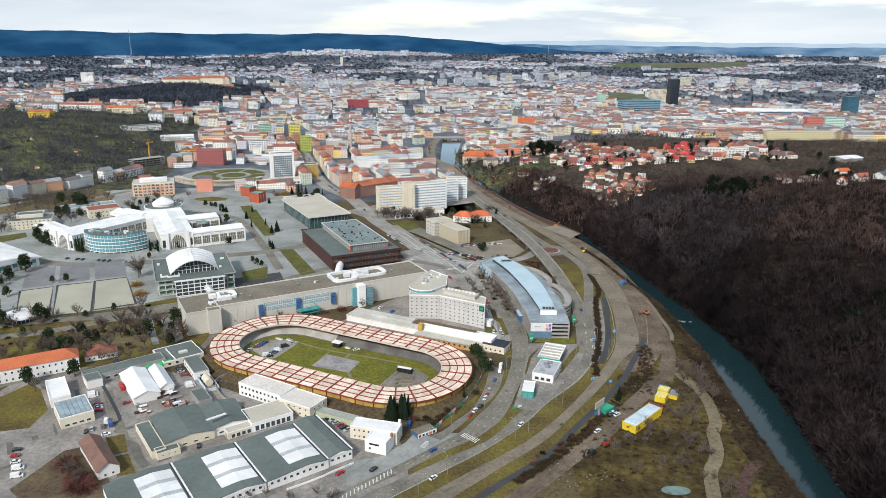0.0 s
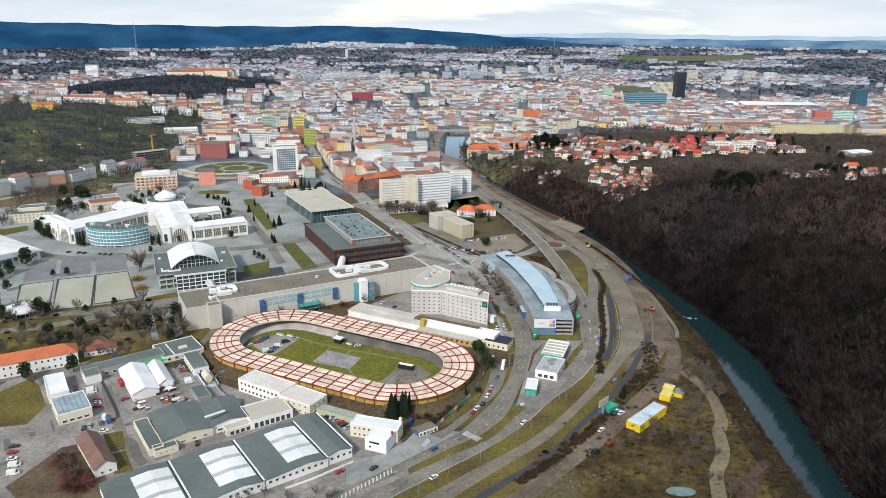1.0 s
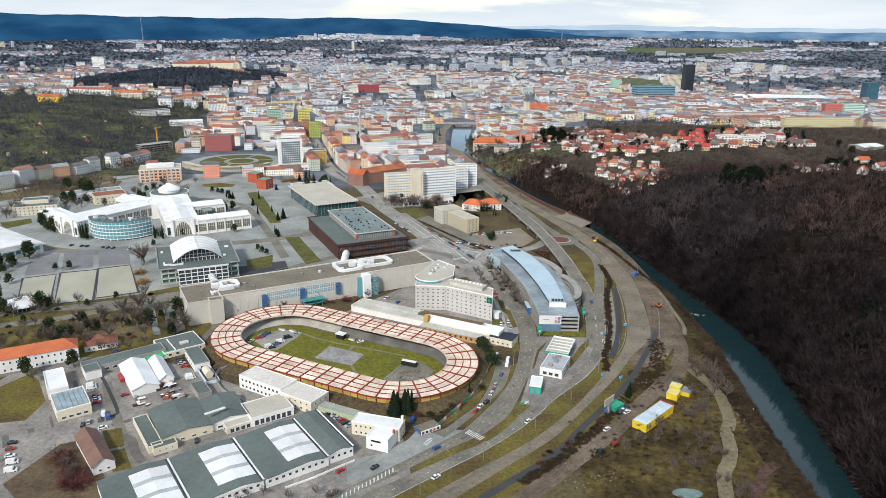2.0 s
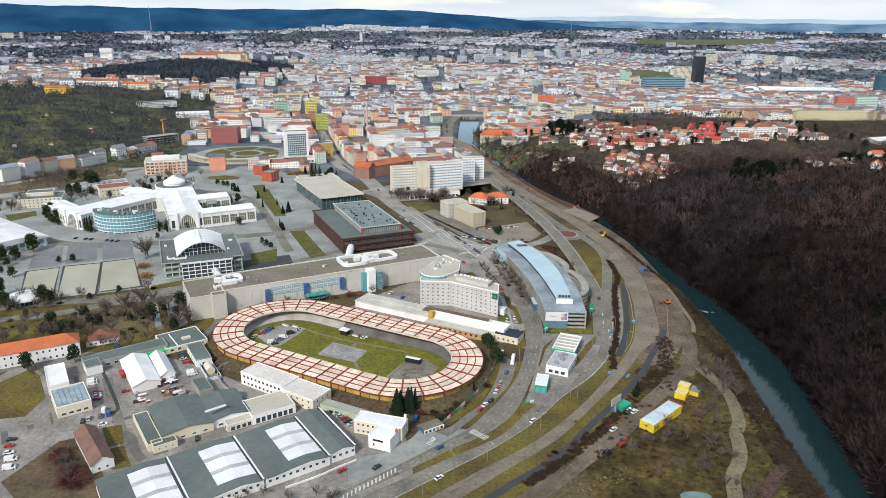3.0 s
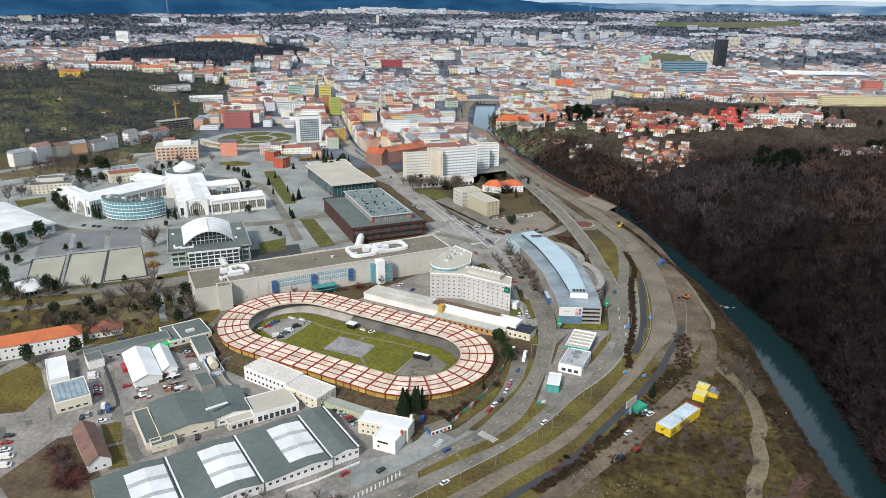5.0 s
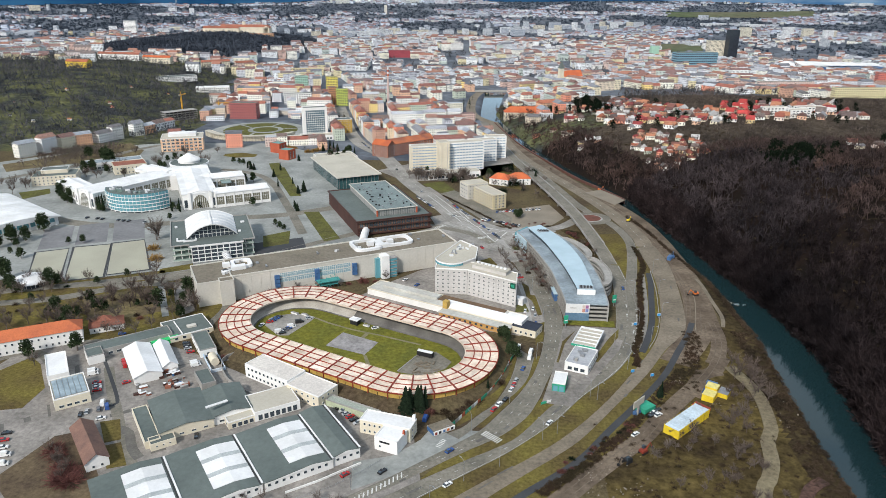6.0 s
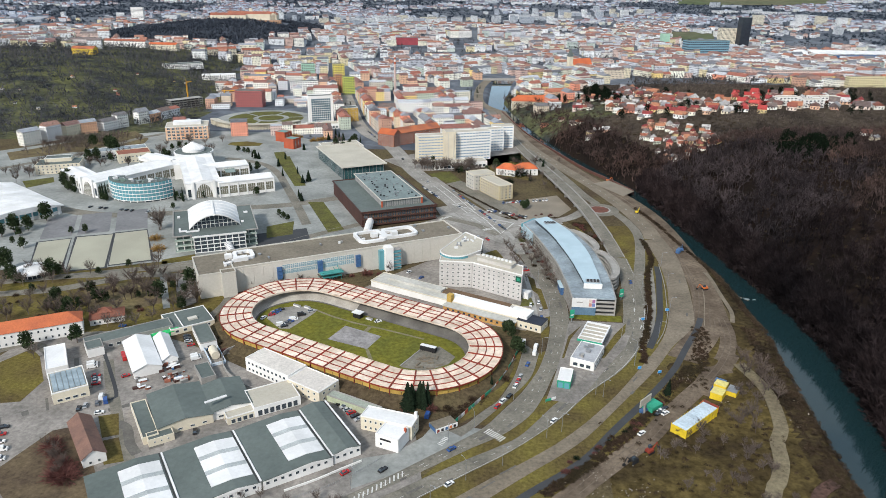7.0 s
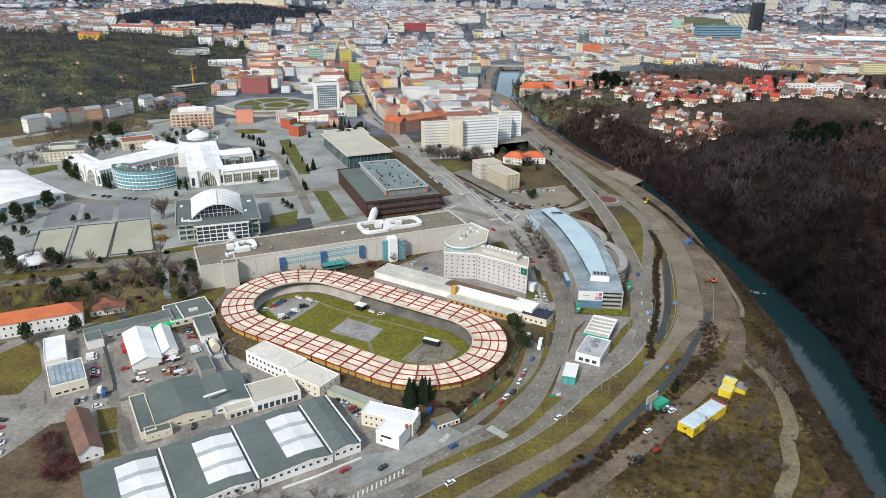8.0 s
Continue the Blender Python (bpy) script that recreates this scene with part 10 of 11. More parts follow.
TREE_LABEL = {"bare": ("bare_tree", "leafless grey-brown tree with fine twigs", "tree"), "fir": ("conifer", "tall dark green conifer with ragged boughs", "tree"), "shrub": ("shrub", "brown leafless shrub with dense twigs", "shrub"), "red": ("shrub", "reddish leafless shrub with dense twigs", "shrub"), "gold": ("willow", "leafless willow with golden twigs", "tree"), "pine": ("evergreen", "round-crowned dark evergreen tree", "tree"), "cypress": ("cypress", "slender dark cypress beside a glass front", "tree"), "green": ("shrub", "rounded dark evergreen shrub", "shrub")}
tcount = random.Random(3)


def plant(kind, x, y, s, z=None, group=""):
    name, lab, cat = TREE_LABEL[kind]
    i = tcount.randrange(5)
    z = float(land(x, y)) if z is None else z
    at = pose(x, y, z, 0, 0, tcount.uniform(0, 360)) @ Matrix.Scale(s, 4)
    if kind not in ("bare", "fir", "pine", "cypress"):
        return single(name, TREE_MESH[kind, i], None, lab, cat, group, at=at)
    a, b = TREE_MESH[kind, i]
    ob = thing(name, 0, 0, 0, 0, lab, cat, group)
    ob.matrix_basis = at
    part("trunk", a, None, ob)
    part("crown", b, None, ob)
    return ob


# pair of big conifers below the cycle track
for x, y, s in ((-26, 322.4, 15), (-24.4, 324.5, 13), (-18.9, 322.8, 16), (-17.2, 325, 14), (-20.6, 325.6, 14)):
    plant("fir", x, y, s)
for x, y, s in ((12, 345, 7), (21, 401, 11), (22, 397, 11), (19, 403, 9), (25, 381, 12), (27, 378, 11), (24, 384, 10)):
    plant("fir" if s < 8 else "pine", x, y, s if s < 8 else s * 0.8)
# park beside the exhibition grounds
pr = random.Random(21)
for i in range(64):
    x, y = pr.uniform(-310, -165), pr.uniform(385, 458)
    plant("bare", x, y, pr.uniform(8, 13), group="park trees")
for i in range(20):
    x, y = pr.uniform(-300, -190), pr.uniform(388, 450)
    plant(pr.choice(("green", "shrub", "red", "shrub")), x, y, pr.uniform(1.4, 2.8), group="park shrubs")
for x, y, s in ((-272, 452, 6.0), (-176, 420, 5.5), (-172, 412, 6), (-166, 455, 4), (-205, 425, 3.5), (-240, 400, 5), (-250, 405, 5), (-234, 410, 4.5), (-190, 440, 4)):
    plant("pine", x, y, s * 1.5)
for x, y, s in ((-229.1, 502.3, 6.5), (-240.6, 523.8, 6)):
    plant("gold", x, y, s)
plant("bare", -246.7, 544.0, 13)
# round the garage, hotel, office and avenue
for x, y, s in ((27, 498, 9), (23, 520, 9), (20, 532, 8), (33, 474, 7), (62, 520, 8), (58, 540, 8), (54, 552, 7), (24, 510, 7), (88, 452, 6), (84, 560, 6), (90, 540, 6)):
    plant("bare", x, y, s, group="street trees")
for i in range(34):
    x, y = pr.uniform(-30, 78), pr.uniform(690, 800)
    if not (-70 < x < 10 and 745 < y < 820):
        plant(pr.choice(("bare", "bare", "bare", "green", "fir")), x, y, pr.choice((8, 10, 12)) * (1 if pr.random() < 0.8 else 0.8), group="trees by the offices")
for i in range(16):
    x, y = pr.uniform(4, 70), pr.uniform(600, 615)
    plant(pr.choice(("red", "shrub")), x, y, pr.uniform(1.2, 2.2), group="car park hedge")
for x, y in ((34, 628), (38, 630), (36, 624)):
    plant("pine", x, y, 8)
for i in range(30):
    a = pr.random()
    x, y = -70 + 60 * a + pr.uniform(-6, 6), 748 - 4 * a + pr.uniform(-8, 8)
    plant("bare", x, y, pr.uniform(9, 15), group="trees before the hotel")
for x, y, s in ((-236, 880, 6), (-228, 878, 5), (-206, 860, 6), (-200, 866, 6), (-196, 872, 5)):
    plant("gold", x, y, s)
for x, y, s in ((-178, 872, 12), (-184, 880, 13), (-172, 866, 11), (-190, 868, 10), (-150, 858, 9), (-168, 690, 12), (-172, 684, 9), (-214, 770, 10), (-180, 800, 9), (-186, 716, 8)):
    plant("fir", x, y, s)
# shrubs and trees at the foot of the white pavilion and the halls
for x, y, s in ((-378, 640, 6), (-372, 634, 6), (-366, 630, 5), (-384, 645, 6), (-330, 612, 5), (-326, 610, 5), (-268, 622, 5), (-262, 620, 4.5), (-246, 628, 5), (-202, 640, 6), (-235, 716, 7), (-228, 722, 7), (-242, 724, 7), (-300, 532, 5), (-310, 530, 4), (-356, 534, 6), (-345, 520, 5), (-340, 505, 4), (-155, 575, 4), (-160, 580, 4.5), (-166, 588, 4)):
    plant("pine", x, y, s * 1.5)
for i in range(14):
    plant(pr.choice(("bare", "red")), -150 + i * 7 + pr.uniform(-2, 2), 444 + i * 2.6 + pr.uniform(-3, 2), pr.uniform(4, 7) * (1 if i % 2 else 0.6))
# embankment shrubs round the cycle track
for i in range(46):
    s = pr.uniform(0.0, 1.0)
    p = oval(s, R_OUT + pr.uniform(3, 7))
    c, q = math.cos(radians(VA)), math.sin(radians(VA))
    x, y = VX + c * p[0] - q * p[1], VY + q * p[0] + c * p[1]
    if x > -30 and y < 372 or x < -125 or y > 430:
        plant(pr.choice(("red", "shrub", "bare", "shrub")), x, y, pr.uniform(1.6, 3.4), 0.4, group="embankment shrubs")
# median and verge shrubs
for i in range(110):
    t = i / 109
    y = 376 + 175 * t
    x = float(np.interp(y, [374, 392, 408, 429, 460, 495, 517, 536, 571], [90.3, 92.7, 98, 103, 108.3, 114.4, 121.5, 123, 122])) + pr.uniform(-1.6, 1.6)
    plant("shrub", x, y, pr.uniform(1.4, 2.1), group="median shrubs")
for i in range(40):
    t = pr.random()
    plant(pr.choice(("shrub", "shrub", "red", "green")), 42 + 52 * t + pr.uniform(-2, 3), 283 + 58 * t + pr.uniform(-3, 2), pr.uniform(1.0, 2.2), group="verge shrubs")
for x, y, s in ((96, 346, 7), (97, 348, 8), (95.2, 344.6, 6)):
    plant("fir", x, y, s)
for i in range(26):
    plant("bare", pr.uniform(94, 128), pr.uniform(258, 335), pr.uniform(2.5, 5.0), group="waste ground scrub")
for cx, cy, n, sp in ((133, 352, 8, 3), (126, 330, 12, 5), (104, 312, 9, 4), (88, 300, 8, 5), (117, 300, 11, 6), (108, 282, 9, 6), (122, 268, 8, 5)):
    for i in range(n):
        k = pr.choice(("bare", "bare", "bare", "shrub"))
        plant(k, cx + pr.gauss(0, sp), cy + pr.gauss(0, sp), pr.uniform(3.0, 6.5) if k == "bare" else pr.uniform(0.9, 1.8), group="waste ground thickets")
for i in range(18):
    plant("bare", -35 - pr.uniform(0, 50), 250 + pr.uniform(-8, 10), pr.uniform(3, 6), group="roadside trees")

# trees between the slope and the pavilion, and along the exhibition avenue
for i in range(46):
    t = pr.random()
    plant("bare", -470 + 150 * t + pr.uniform(-25, 25), 690 + 120 * t + pr.uniform(-45, 60), pr.uniform(7, 12), group="trees by the pavilion")
for x, y, s in ((-392, 742, 6), (-386, 748, 6), (-398, 752, 5), (-420, 700, 6), (-414, 706, 5.5), (-352, 800, 5), (-346, 806, 6), (-338, 806, 5), (-276, 800, 5), (-268, 796, 4.5), (-262, 792, 5), (-254, 788, 4)):
    plant("pine", x, y, s * 1.5)
for x, y, s in ((-252, 776, 9), (-247, 772, 10), (-243, 770, 8), (-206, 816, 8), (-213, 742, 9), (-198, 706, 9), (-164, 640, 8), (-161, 634, 7), (-158, 628, 8)):
    plant("fir", x, y, s)

# evergreens, cypresses and bare trees of the park and the exhibition grounds
for x, y, s in ((-276.0, 449.5, 14.0), (-235.6, 426.3, 10.0), (-227.7, 416.9, 9.1), (-221.7, 417.5, 8.3), (-247.5, 409.4, 13.0), (-232.0, 396.4, 13.9), (-326.7, 496.9, 9.4), (-180.2, 443.2, 14.3), (-192.0, 425.5, 13.3), (-273.8, 426.3, 6.4), (-234.5, 470.8, 6.2), (-248.1, 457.0, 5.7), (-210.7, 367.6, 11.6), (-231.7, 357.6, 11.7), (-346.2, 556.3, 16.5), (-355.1, 529.1, 15.1), (-346.2, 532.6, 13.0), (-391.5, 655.4, 13.1), (-391.7, 664.9, 13.3), (-377.1, 647.8, 11.7), (-417.2, 743.3, 13.3), (-408.5, 744.4, 14.6), (-406.1, 774.4, 20.4), (-416.9, 786.1, 19.4), (-444.0, 801.7, 15.7), (-351.7, 751.4, 9.0), (-346.4, 769.2, 9.2), (-340.6, 767.5, 7.8), (-372.1, 739.5, 7.7), (-259.2, 595.2, 6.1), (-356.4, 516.6, 11.9), (-312.1, 457.4, 17.6), (-296.7, 440.8, 12.7), (-289.3, 437.2, 8.3), (-199.7, 430.2, 7.5), (-203.4, 403.0, 2.9), (-179.2, 432.5, 8.1)):
    plant("pine", x, y, s, 0.05)
for x, y, s in ((-330.9, 615.2, 15.3), (-327.2, 614.0, 16.3), (-334.6, 618.0, 13.2), (-266.7, 616.2, 13.6), (-259.3, 615.5, 13.5)):
    plant("cypress", x, y, s, 0.05)
for x, y, s in ((-400.3, 824.1, 12.8), (-247.6, 543.9, 18.7), (-247.2, 547.8, 16.0), (-223.5, 349.8, 8.7), (-206.8, 433.6, 12.9), (-216.0, 441.0, 14.0), (-201.3, 427.6, 11.2), (-209.5, 450.4, 15.7), (-226.1, 435.6, 9.3), (-211.1, 421.0, 9.7), (-430.3, 690.4, 12.7), (-450.8, 677.6, 12.8), (-437.7, 675.1, 12.6), (-444.7, 699.2, 13.0), (-167.5, 421.9, 8.6), (-214.7, 473.0, 12.2)):
    plant("bare", x, y, s, 0.05)
foot_trees = []
for i in range(110):
    t = pr.random()
    x, y = -497 + 60 * t + pr.uniform(-9, 12), 803 + 45 * t + pr.uniform(-20, 16)
    foot_trees.append((x, y, float(land(x, y)) - 0.3, pr.uniform(7, 12)))
for i in range(70):
    t = pr.random()
    x, y = -490 + 80 * t + pr.uniform(-16, 16), 762 + 62 * t + pr.uniform(-20, 20)
    if abs(x + 443 - (y - 765) * 0.42) > 7:
        foot_trees.append((x, y, 0.0, pr.uniform(6, 10)))
woods("slope_foot_trees", T_FAR, foot_trees, 33, M_BARK, "leafless trees below the houses of the slope")
for i in range(40):
    t = i / 39
    plant("shrub", -33.0 + 61.2 * t, 688.9 + -92.2 * t, pr.uniform(1.3, 2.0), group="car park hedge")
for i in range(22):
    plant(pr.choice(("pine", "bare", "pine", "bare")), pr.uniform(-65, 16), pr.uniform(738, 775), pr.uniform(6, 11), group="trees by the hotels")
for i in range(12):
    plant(pr.choice(("pine", "bare", "pine")), -164 + pr.uniform(-9, 9), 771 + 103 * pr.random(), pr.uniform(8, 13), group="trees beside the glass hall")

# bare trees along the street side of the garage, and scrub under the viaduct
for x, y in ((32.5, 550.1), (35.7, 535.7), (39, 518.8), (41.4, 505.9), (44, 490.6), (45.3, 476.1), (29.8, 542.5), (33.9, 521.8), (37.6, 499.3)):
    plant("bare", x + pr.uniform(-1, 1), y + pr.uniform(-2, 2), pr.uniform(7, 10), 0.05, group="street trees by the garage")
    plant(pr.choice(("red", "shrub")), x + pr.uniform(0, 3), y + pr.uniform(-4, 4), pr.uniform(1.5, 2.6), 0.05, group="garage shrubs")
for i in range(16):
    t = pr.random()
    plant(pr.choice(("red", "shrub", "shrub")), 76 + 18 * t + pr.uniform(-3, 3), 592 - 50 * t + pr.uniform(-4, 4), pr.uniform(1.6, 3.0), 0.05, group="scrub under the viaduct")

# brown trees and earth round the small house of the yard
for i in range(16):
    t = pr.random()
    plant(pr.choice(("bare", "red", "bare")), -173 + 22 * t + pr.uniform(-3, 1), 286 - 26 * t + pr.uniform(-4, 2), pr.uniform(3.5, 7.5), 0.05, group="yard trees")

for i in range(15):
    t = i / 14
    x, y = float(np.interp(t, [0, 0.25, 0.5, 0.75, 1.0], [33.6, 39.5, 44.6, 48.9, 52.0])), 571 - 103 * t
    plant("bare" if i % 3 else "red", x - pr.uniform(0.8, 2.4), y + pr.uniform(-3, 3), pr.uniform(6.5, 9.5) if i % 3 else 2.8, 0.05, group="street trees by the garage")
# tall bare willows over the upper end of the riverside track, and brush along its river side
for x, y, h in ((143.5, 361, 11), (141.5, 370, 12), (145.5, 353, 11), (139.5, 378, 10), (147, 366, 10), (146.5, 345, 10), (138, 366, 9), (149, 374, 9), (142.5, 350, 8), (136.5, 342, 8), (131, 333, 8), (128, 318, 7), (122, 322, 7)):
    plant("bare", x, y, h, group="riverside willows")

# ---- vehicles ----
CAR_COLOURS = {"white": (0.75, 0.75, 0.74), "silver": (0.42, 0.43, 0.44), "black": (0.02, 0.02, 0.022), "red": (0.42, 0.02, 0.02), "blue": (0.03, 0.08, 0.25), "grey": (0.13, 0.13, 0.14)}
PAINT = {k: mat("car_paint_" + k, c, tuple(v * 0.9 for v in c), 0.5, 3, 0.25, contrast=0.03, spec=0.6) for k, c in CAR_COLOURS.items()}
WHEEL = Geo().tube((0, -0.11, 0), (0, 0.11, 0), 0.32, 0.32, 10).mesh("wheel", [M_DARK])


def car_meshes(paint, L=4.3, W=1.78, Hb=0.85, Hc=0.6, van=False):
    def shell(z0, z1, x0, x1, x2, x3, w0, w1, slot):
        g = Geo()
        g.solid([(x0, -w0, z0), (x1, -w0, z0), (x1, w0, z0), (x0, w0, z0)], [(x2, -w1, z1), (x3, -w1, z1), (x3, w1, z1), (x2, w1, z1)], slot)
        return g
    b = shell(0.22, Hb, -L / 2, L / 2, -L / 2 + 0.08, L / 2 - 0.14, W / 2, W / 2 - 0.06, 0)
    if van:
        c = shell(Hb, Hb + 1.15, -L / 2 + 0.1, L / 2 - 0.9, -L / 2 + 0.15, L / 2 - 1.5, W / 2 - 0.07, W / 2 - 0.14, 0)
        return b.mesh("van_body", [paint]), c.mesh("cargo_box", [paint]), shell(Hb + 0.05, Hb + 0.75, L / 2 - 1.55, L / 2 - 0.75, L / 2 - 1.65, L / 2 - 1.3, W / 2 - 0.05, W / 2 - 0.12, 0).mesh("windscreen", [M_GLASS])
    c = shell(Hb, Hb + Hc, -L / 2 + 0.35, L / 2 - 1.15, -L / 2 + 0.85, L / 2 - 1.95, W / 2 - 0.07, W / 2 - 0.24, 0)
    r = shell(Hb + Hc - 0.02, Hb + Hc + 0.04, -L / 2 + 0.85, L / 2 - 1.95, -L / 2 + 0.95, L / 2 - 2.05, W / 2 - 0.22, W / 2 - 0.3, 0)
    return b.mesh("car_body", [paint]), c.mesh("cabin", [M_GLASS]), r.mesh("car_roof", [paint])


CARS = {}
for k, m in PAINT.items():
    for kind_, args in (("car", {}), ("van", dict(L=5.2, W=2.0, Hb=1.05, van=True))):
        a, b, c = car_meshes(m, **args)
        ob = single("parked_" + kind_, a, None, "%s parked %s with dark windows" % (k, kind_), kind_, "parked vehicles")
        part("cabin" if kind_ == "car" else "cargo_box", b, None, ob)
        part("car_roof" if kind_ == "car" else "windscreen", c, None, ob)
        hx, hy = args.get("L", 4.3) / 2 - 0.8, args.get("W", 1.78) / 2 - 0.1
        for sx in (-1, 1):
            for sy in (-1, 1):
                part("wheel", WHEEL, None, ob, at=pose(sx * hx, sy * hy, 0.32))
        CARS[kind_, k] = ob
cr = random.Random(17)
first_used = set()


def park(x, y, ang, colour=None, kind_="car", z=0.14):
    colour = colour or cr.choice(("white", "white", "silver", "silver", "black", "red", "blue", "grey", "black"))
    src = CARS[kind_, colour]
    m = pose(x, y, z, 0, 0, ang)
    if (kind_, colour) not in first_used:
        first_used.add((kind_, colour))
        src.matrix_basis = m
        return src
    return copy_thing(src, m)


def park_row(x0, y0, x1, y1, n, turn, skip=0.15):
    for i in range(n):
        if cr.random() < skip:
            continue
        t = i / max(1, n - 1)
        park(x0 + (x1 - x0) * t, y0 + (y1 - y0) * t, turn + cr.uniform(-4, 4) + cr.choice((0, 180)))


park_row(-62, 328, -47, 312, 8, 40, 0.05)
park_row(6, 618, 36, 603, 13, 65, 0.25)
park_row(18, 641, 56, 652, 14, 75)
for x, y, a, c, k in ((-117, 409.6, 28, "red", "car"), (-115.9, 411.8, 28, "blue", "car"), (-114.8, 414.4, 28, "blue", "car"), (-113.6, 416.8, 28, "black", "car"), (-108, 397.6, 30, "white", "van"), (-105.7, 396.3, 30, "black", "car"), (-105, 400.2, 25, "grey", "car"), (-103.8, 402.4, 25, "blue", "car"), (-102.7, 404.6, 25, "white", "van"), (-99.6, 410.8, 30, "black", "van"), (-95.3, 416.5, 30, "silver", "car"), (-120.5, 405.2, 70, "white", "car"), (-53.9, 406.9, 30, "white", "car")):
    park(x, y, a, c, k, 0.2)
for x, y, c in ((15, 327.7, "red"), (17.5, 332.5, "white"), (20.6, 336.8, "black"), (23.6, 346, "white"), (24.9, 350.6, "red"), (26.2, 355, "silver"), (30.2, 367.1, "blue"), (39.6, 414.5, "black"), (39.9, 421, "blue"), (40, 432, "silver")):
    park(x, y, 62 if y < 345 else 72 if y < 370 else 86, c)
park(35.2, 385.5, 76, "white", "van"), park(34.3, 379, 76, "white", "van")
park(-30.7, 278.6, 52, "black"), park(-4, 294.5, 46, "blue"), park(40.4, 318.8, 56, "white"), park(-16.4, 317.5, 80, "blue", "van"), park(100.5, 478, 87, "blue"), park(-3.5, 272.5, 45, "white"), park(-45.5, 275.5, 47, "red")
for x, y, c in ((90, 331, "white"), (91.5, 329, "white"), (92, 333, "black"), (88.5, 328.5, "black")):
    park(x, y, 40, c, "car", 0.3)
park(78, 312.8, 45, "white", "car", 0.2), park(119, 352, 60, "blue", "car", 0.4)
park(33.3, 490.9, 20, 'red'), park(31.9, 495.5, 25, 'grey'), park(34.3, 437.6, 85, 'white'), park(39.2, 441.2, 85, 'white')
# works yard
for x, y, a, c, k in ((-196.3, 357.8, 40, "white", "van"), (-189.1, 344, 30, "white", "van"), (-190.5, 346.6, 30, "white", "van"), (-180.1, 331.5, 20, "white", "car"), (-182.7, 336, 20, "red", "car"), (-181.4, 333.6, 20, "silver", "car"), (-179, 329.2, 20, "red", "car"), (-170.1, 318.2, 110, "white", "van"), (-169.6, 313.2, 120, "grey", "car"), (-166.6, 315.4, 120, "blue", "van"), (-173.9, 310.9, 110, "silver", "car"), (-175.6, 308.4, 110, "black", "car"), (-164.7, 306.2, 25, "white", "car"), (-179.4, 356.6, 125, "red", "van"), (-177.2, 353.4, 125, "red", "van"), (-168.2, 337.4, 40, "red", "car"), (-155.4, 380, 30, "black", "car"), (-153.8, 377.2, 30, "black", "car"), (-152.1, 374.4, 30, "silver", "car"), (-149, 370.5, 30, "red", "car"), (-141.8, 358.8, 35, "white", "van"), (-140.5, 356.8, 35, "white", "van"), (-116, 296.5, 110, "black", "car"), (-200, 292, 20, "black", "car"), (-198, 287, 20, "red", "car"), (-195, 282, 20, "white", "car"), (-191, 277, 20, "white", "van"), (-188, 271, 20, "white", "van"), (-205, 396, 70, "white", "car"), (-196, 388, 20, "blue", "car"), (-178, 366, 25, "white", "van")):
    park(x, y, a, c, k)
# by the exhibition grounds
park_row(-330, 592, -276, 584, 12, 80, 0.3)
park_row(-62, 690, -40, 650, 10, -62, 0.3)
park_row(-150, 470, -190, 455, 4, 40, 0.3)
for x, y, a in ((-58, 465, 10), (-45, 480, 60), (-36, 472, 60), (-168, 440, 80), (-176, 436, 80), (-140, 455, 30), (6, 548, -60), (-20, 625, 120), (-55, 700, 118), (-90, 785, 112), (-120, 858, 118)):
    park(x, y, a)
park_row(-128, 868, -172, 965, 14, 115, 0.35)
park_row(19, 572, -28, 672, 24, 115, 0.25)

for ob in list(CARS.values()):
    if not any(CARS[k] is ob for k in first_used):
        for o in (*ob.children_recursive, ob):
            bpy.data.objects.remove(o)

# ---- street lamps ----
lamp0 = thing("street_lamp", 4.9, 309, 0.1, 120, "slender grey street lamp with a curved arm", "street lamp", "street lamps")
part("pole", Geo().tube((0, 0, -0.3), (0, 0, 9.5), 0.13, 0.08, 8), M_GREYMETAL, lamp0)
g = Geo()
for i in range(4):
    a, b = i / 4, (i + 1) / 4
    g.tube((2.2 * a, 0, 9.4 + 0.9 * math.sin(a * 1.5)), (2.2 * b, 0, 9.4 + 0.9 * math.sin(b * 1.5)), 0.07, 0.06, 6)
part("arm", g, M_GREYMETAL, lamp0)
part("lamp_head", Geo().box(2.6, 0, 10.15, 0.9, 0.35, 0.18), M_GREYMETAL, lamp0)
for i in range(2, len(ring_line) - 2, 9):
    p = ring_line[i]
    d = ring_line[i + 1] - p
    nrm = Vector((d.y, -d.x, 0)).normalized()
    q = p + nrm * 6.6
    copy_thing(lamp0, pose(q.x, q.y, 0.1, 0, 0, math.degrees(math.atan2(-nrm.y, -nrm.x))))
for i in range(4, len(dusty_line) - 4, 9):
    p = dusty_line[i]
    d = dusty_line[i + 1] - p
    nrm = Vector((d.y, -d.x, 0)).normalized()
    q = p - nrm * 6.8
    copy_thing(lamp0, pose(q.x, q.y, 0.1, 0, 0, math.degrees(math.atan2(nrm.y, nrm.x))))
for i in range(6, len(avenue_line) - 4, 10):
    p = avenue_line[i]
    d = avenue_line[i + 1] - p
    nrm = Vector((d.y, -d.x, 0)).normalized()
    q = p - nrm * 6.2
    copy_thing(lamp0, pose(q.x, q.y, 0.1, 0, 0, math.degrees(math.atan2(nrm.y, nrm.x))))

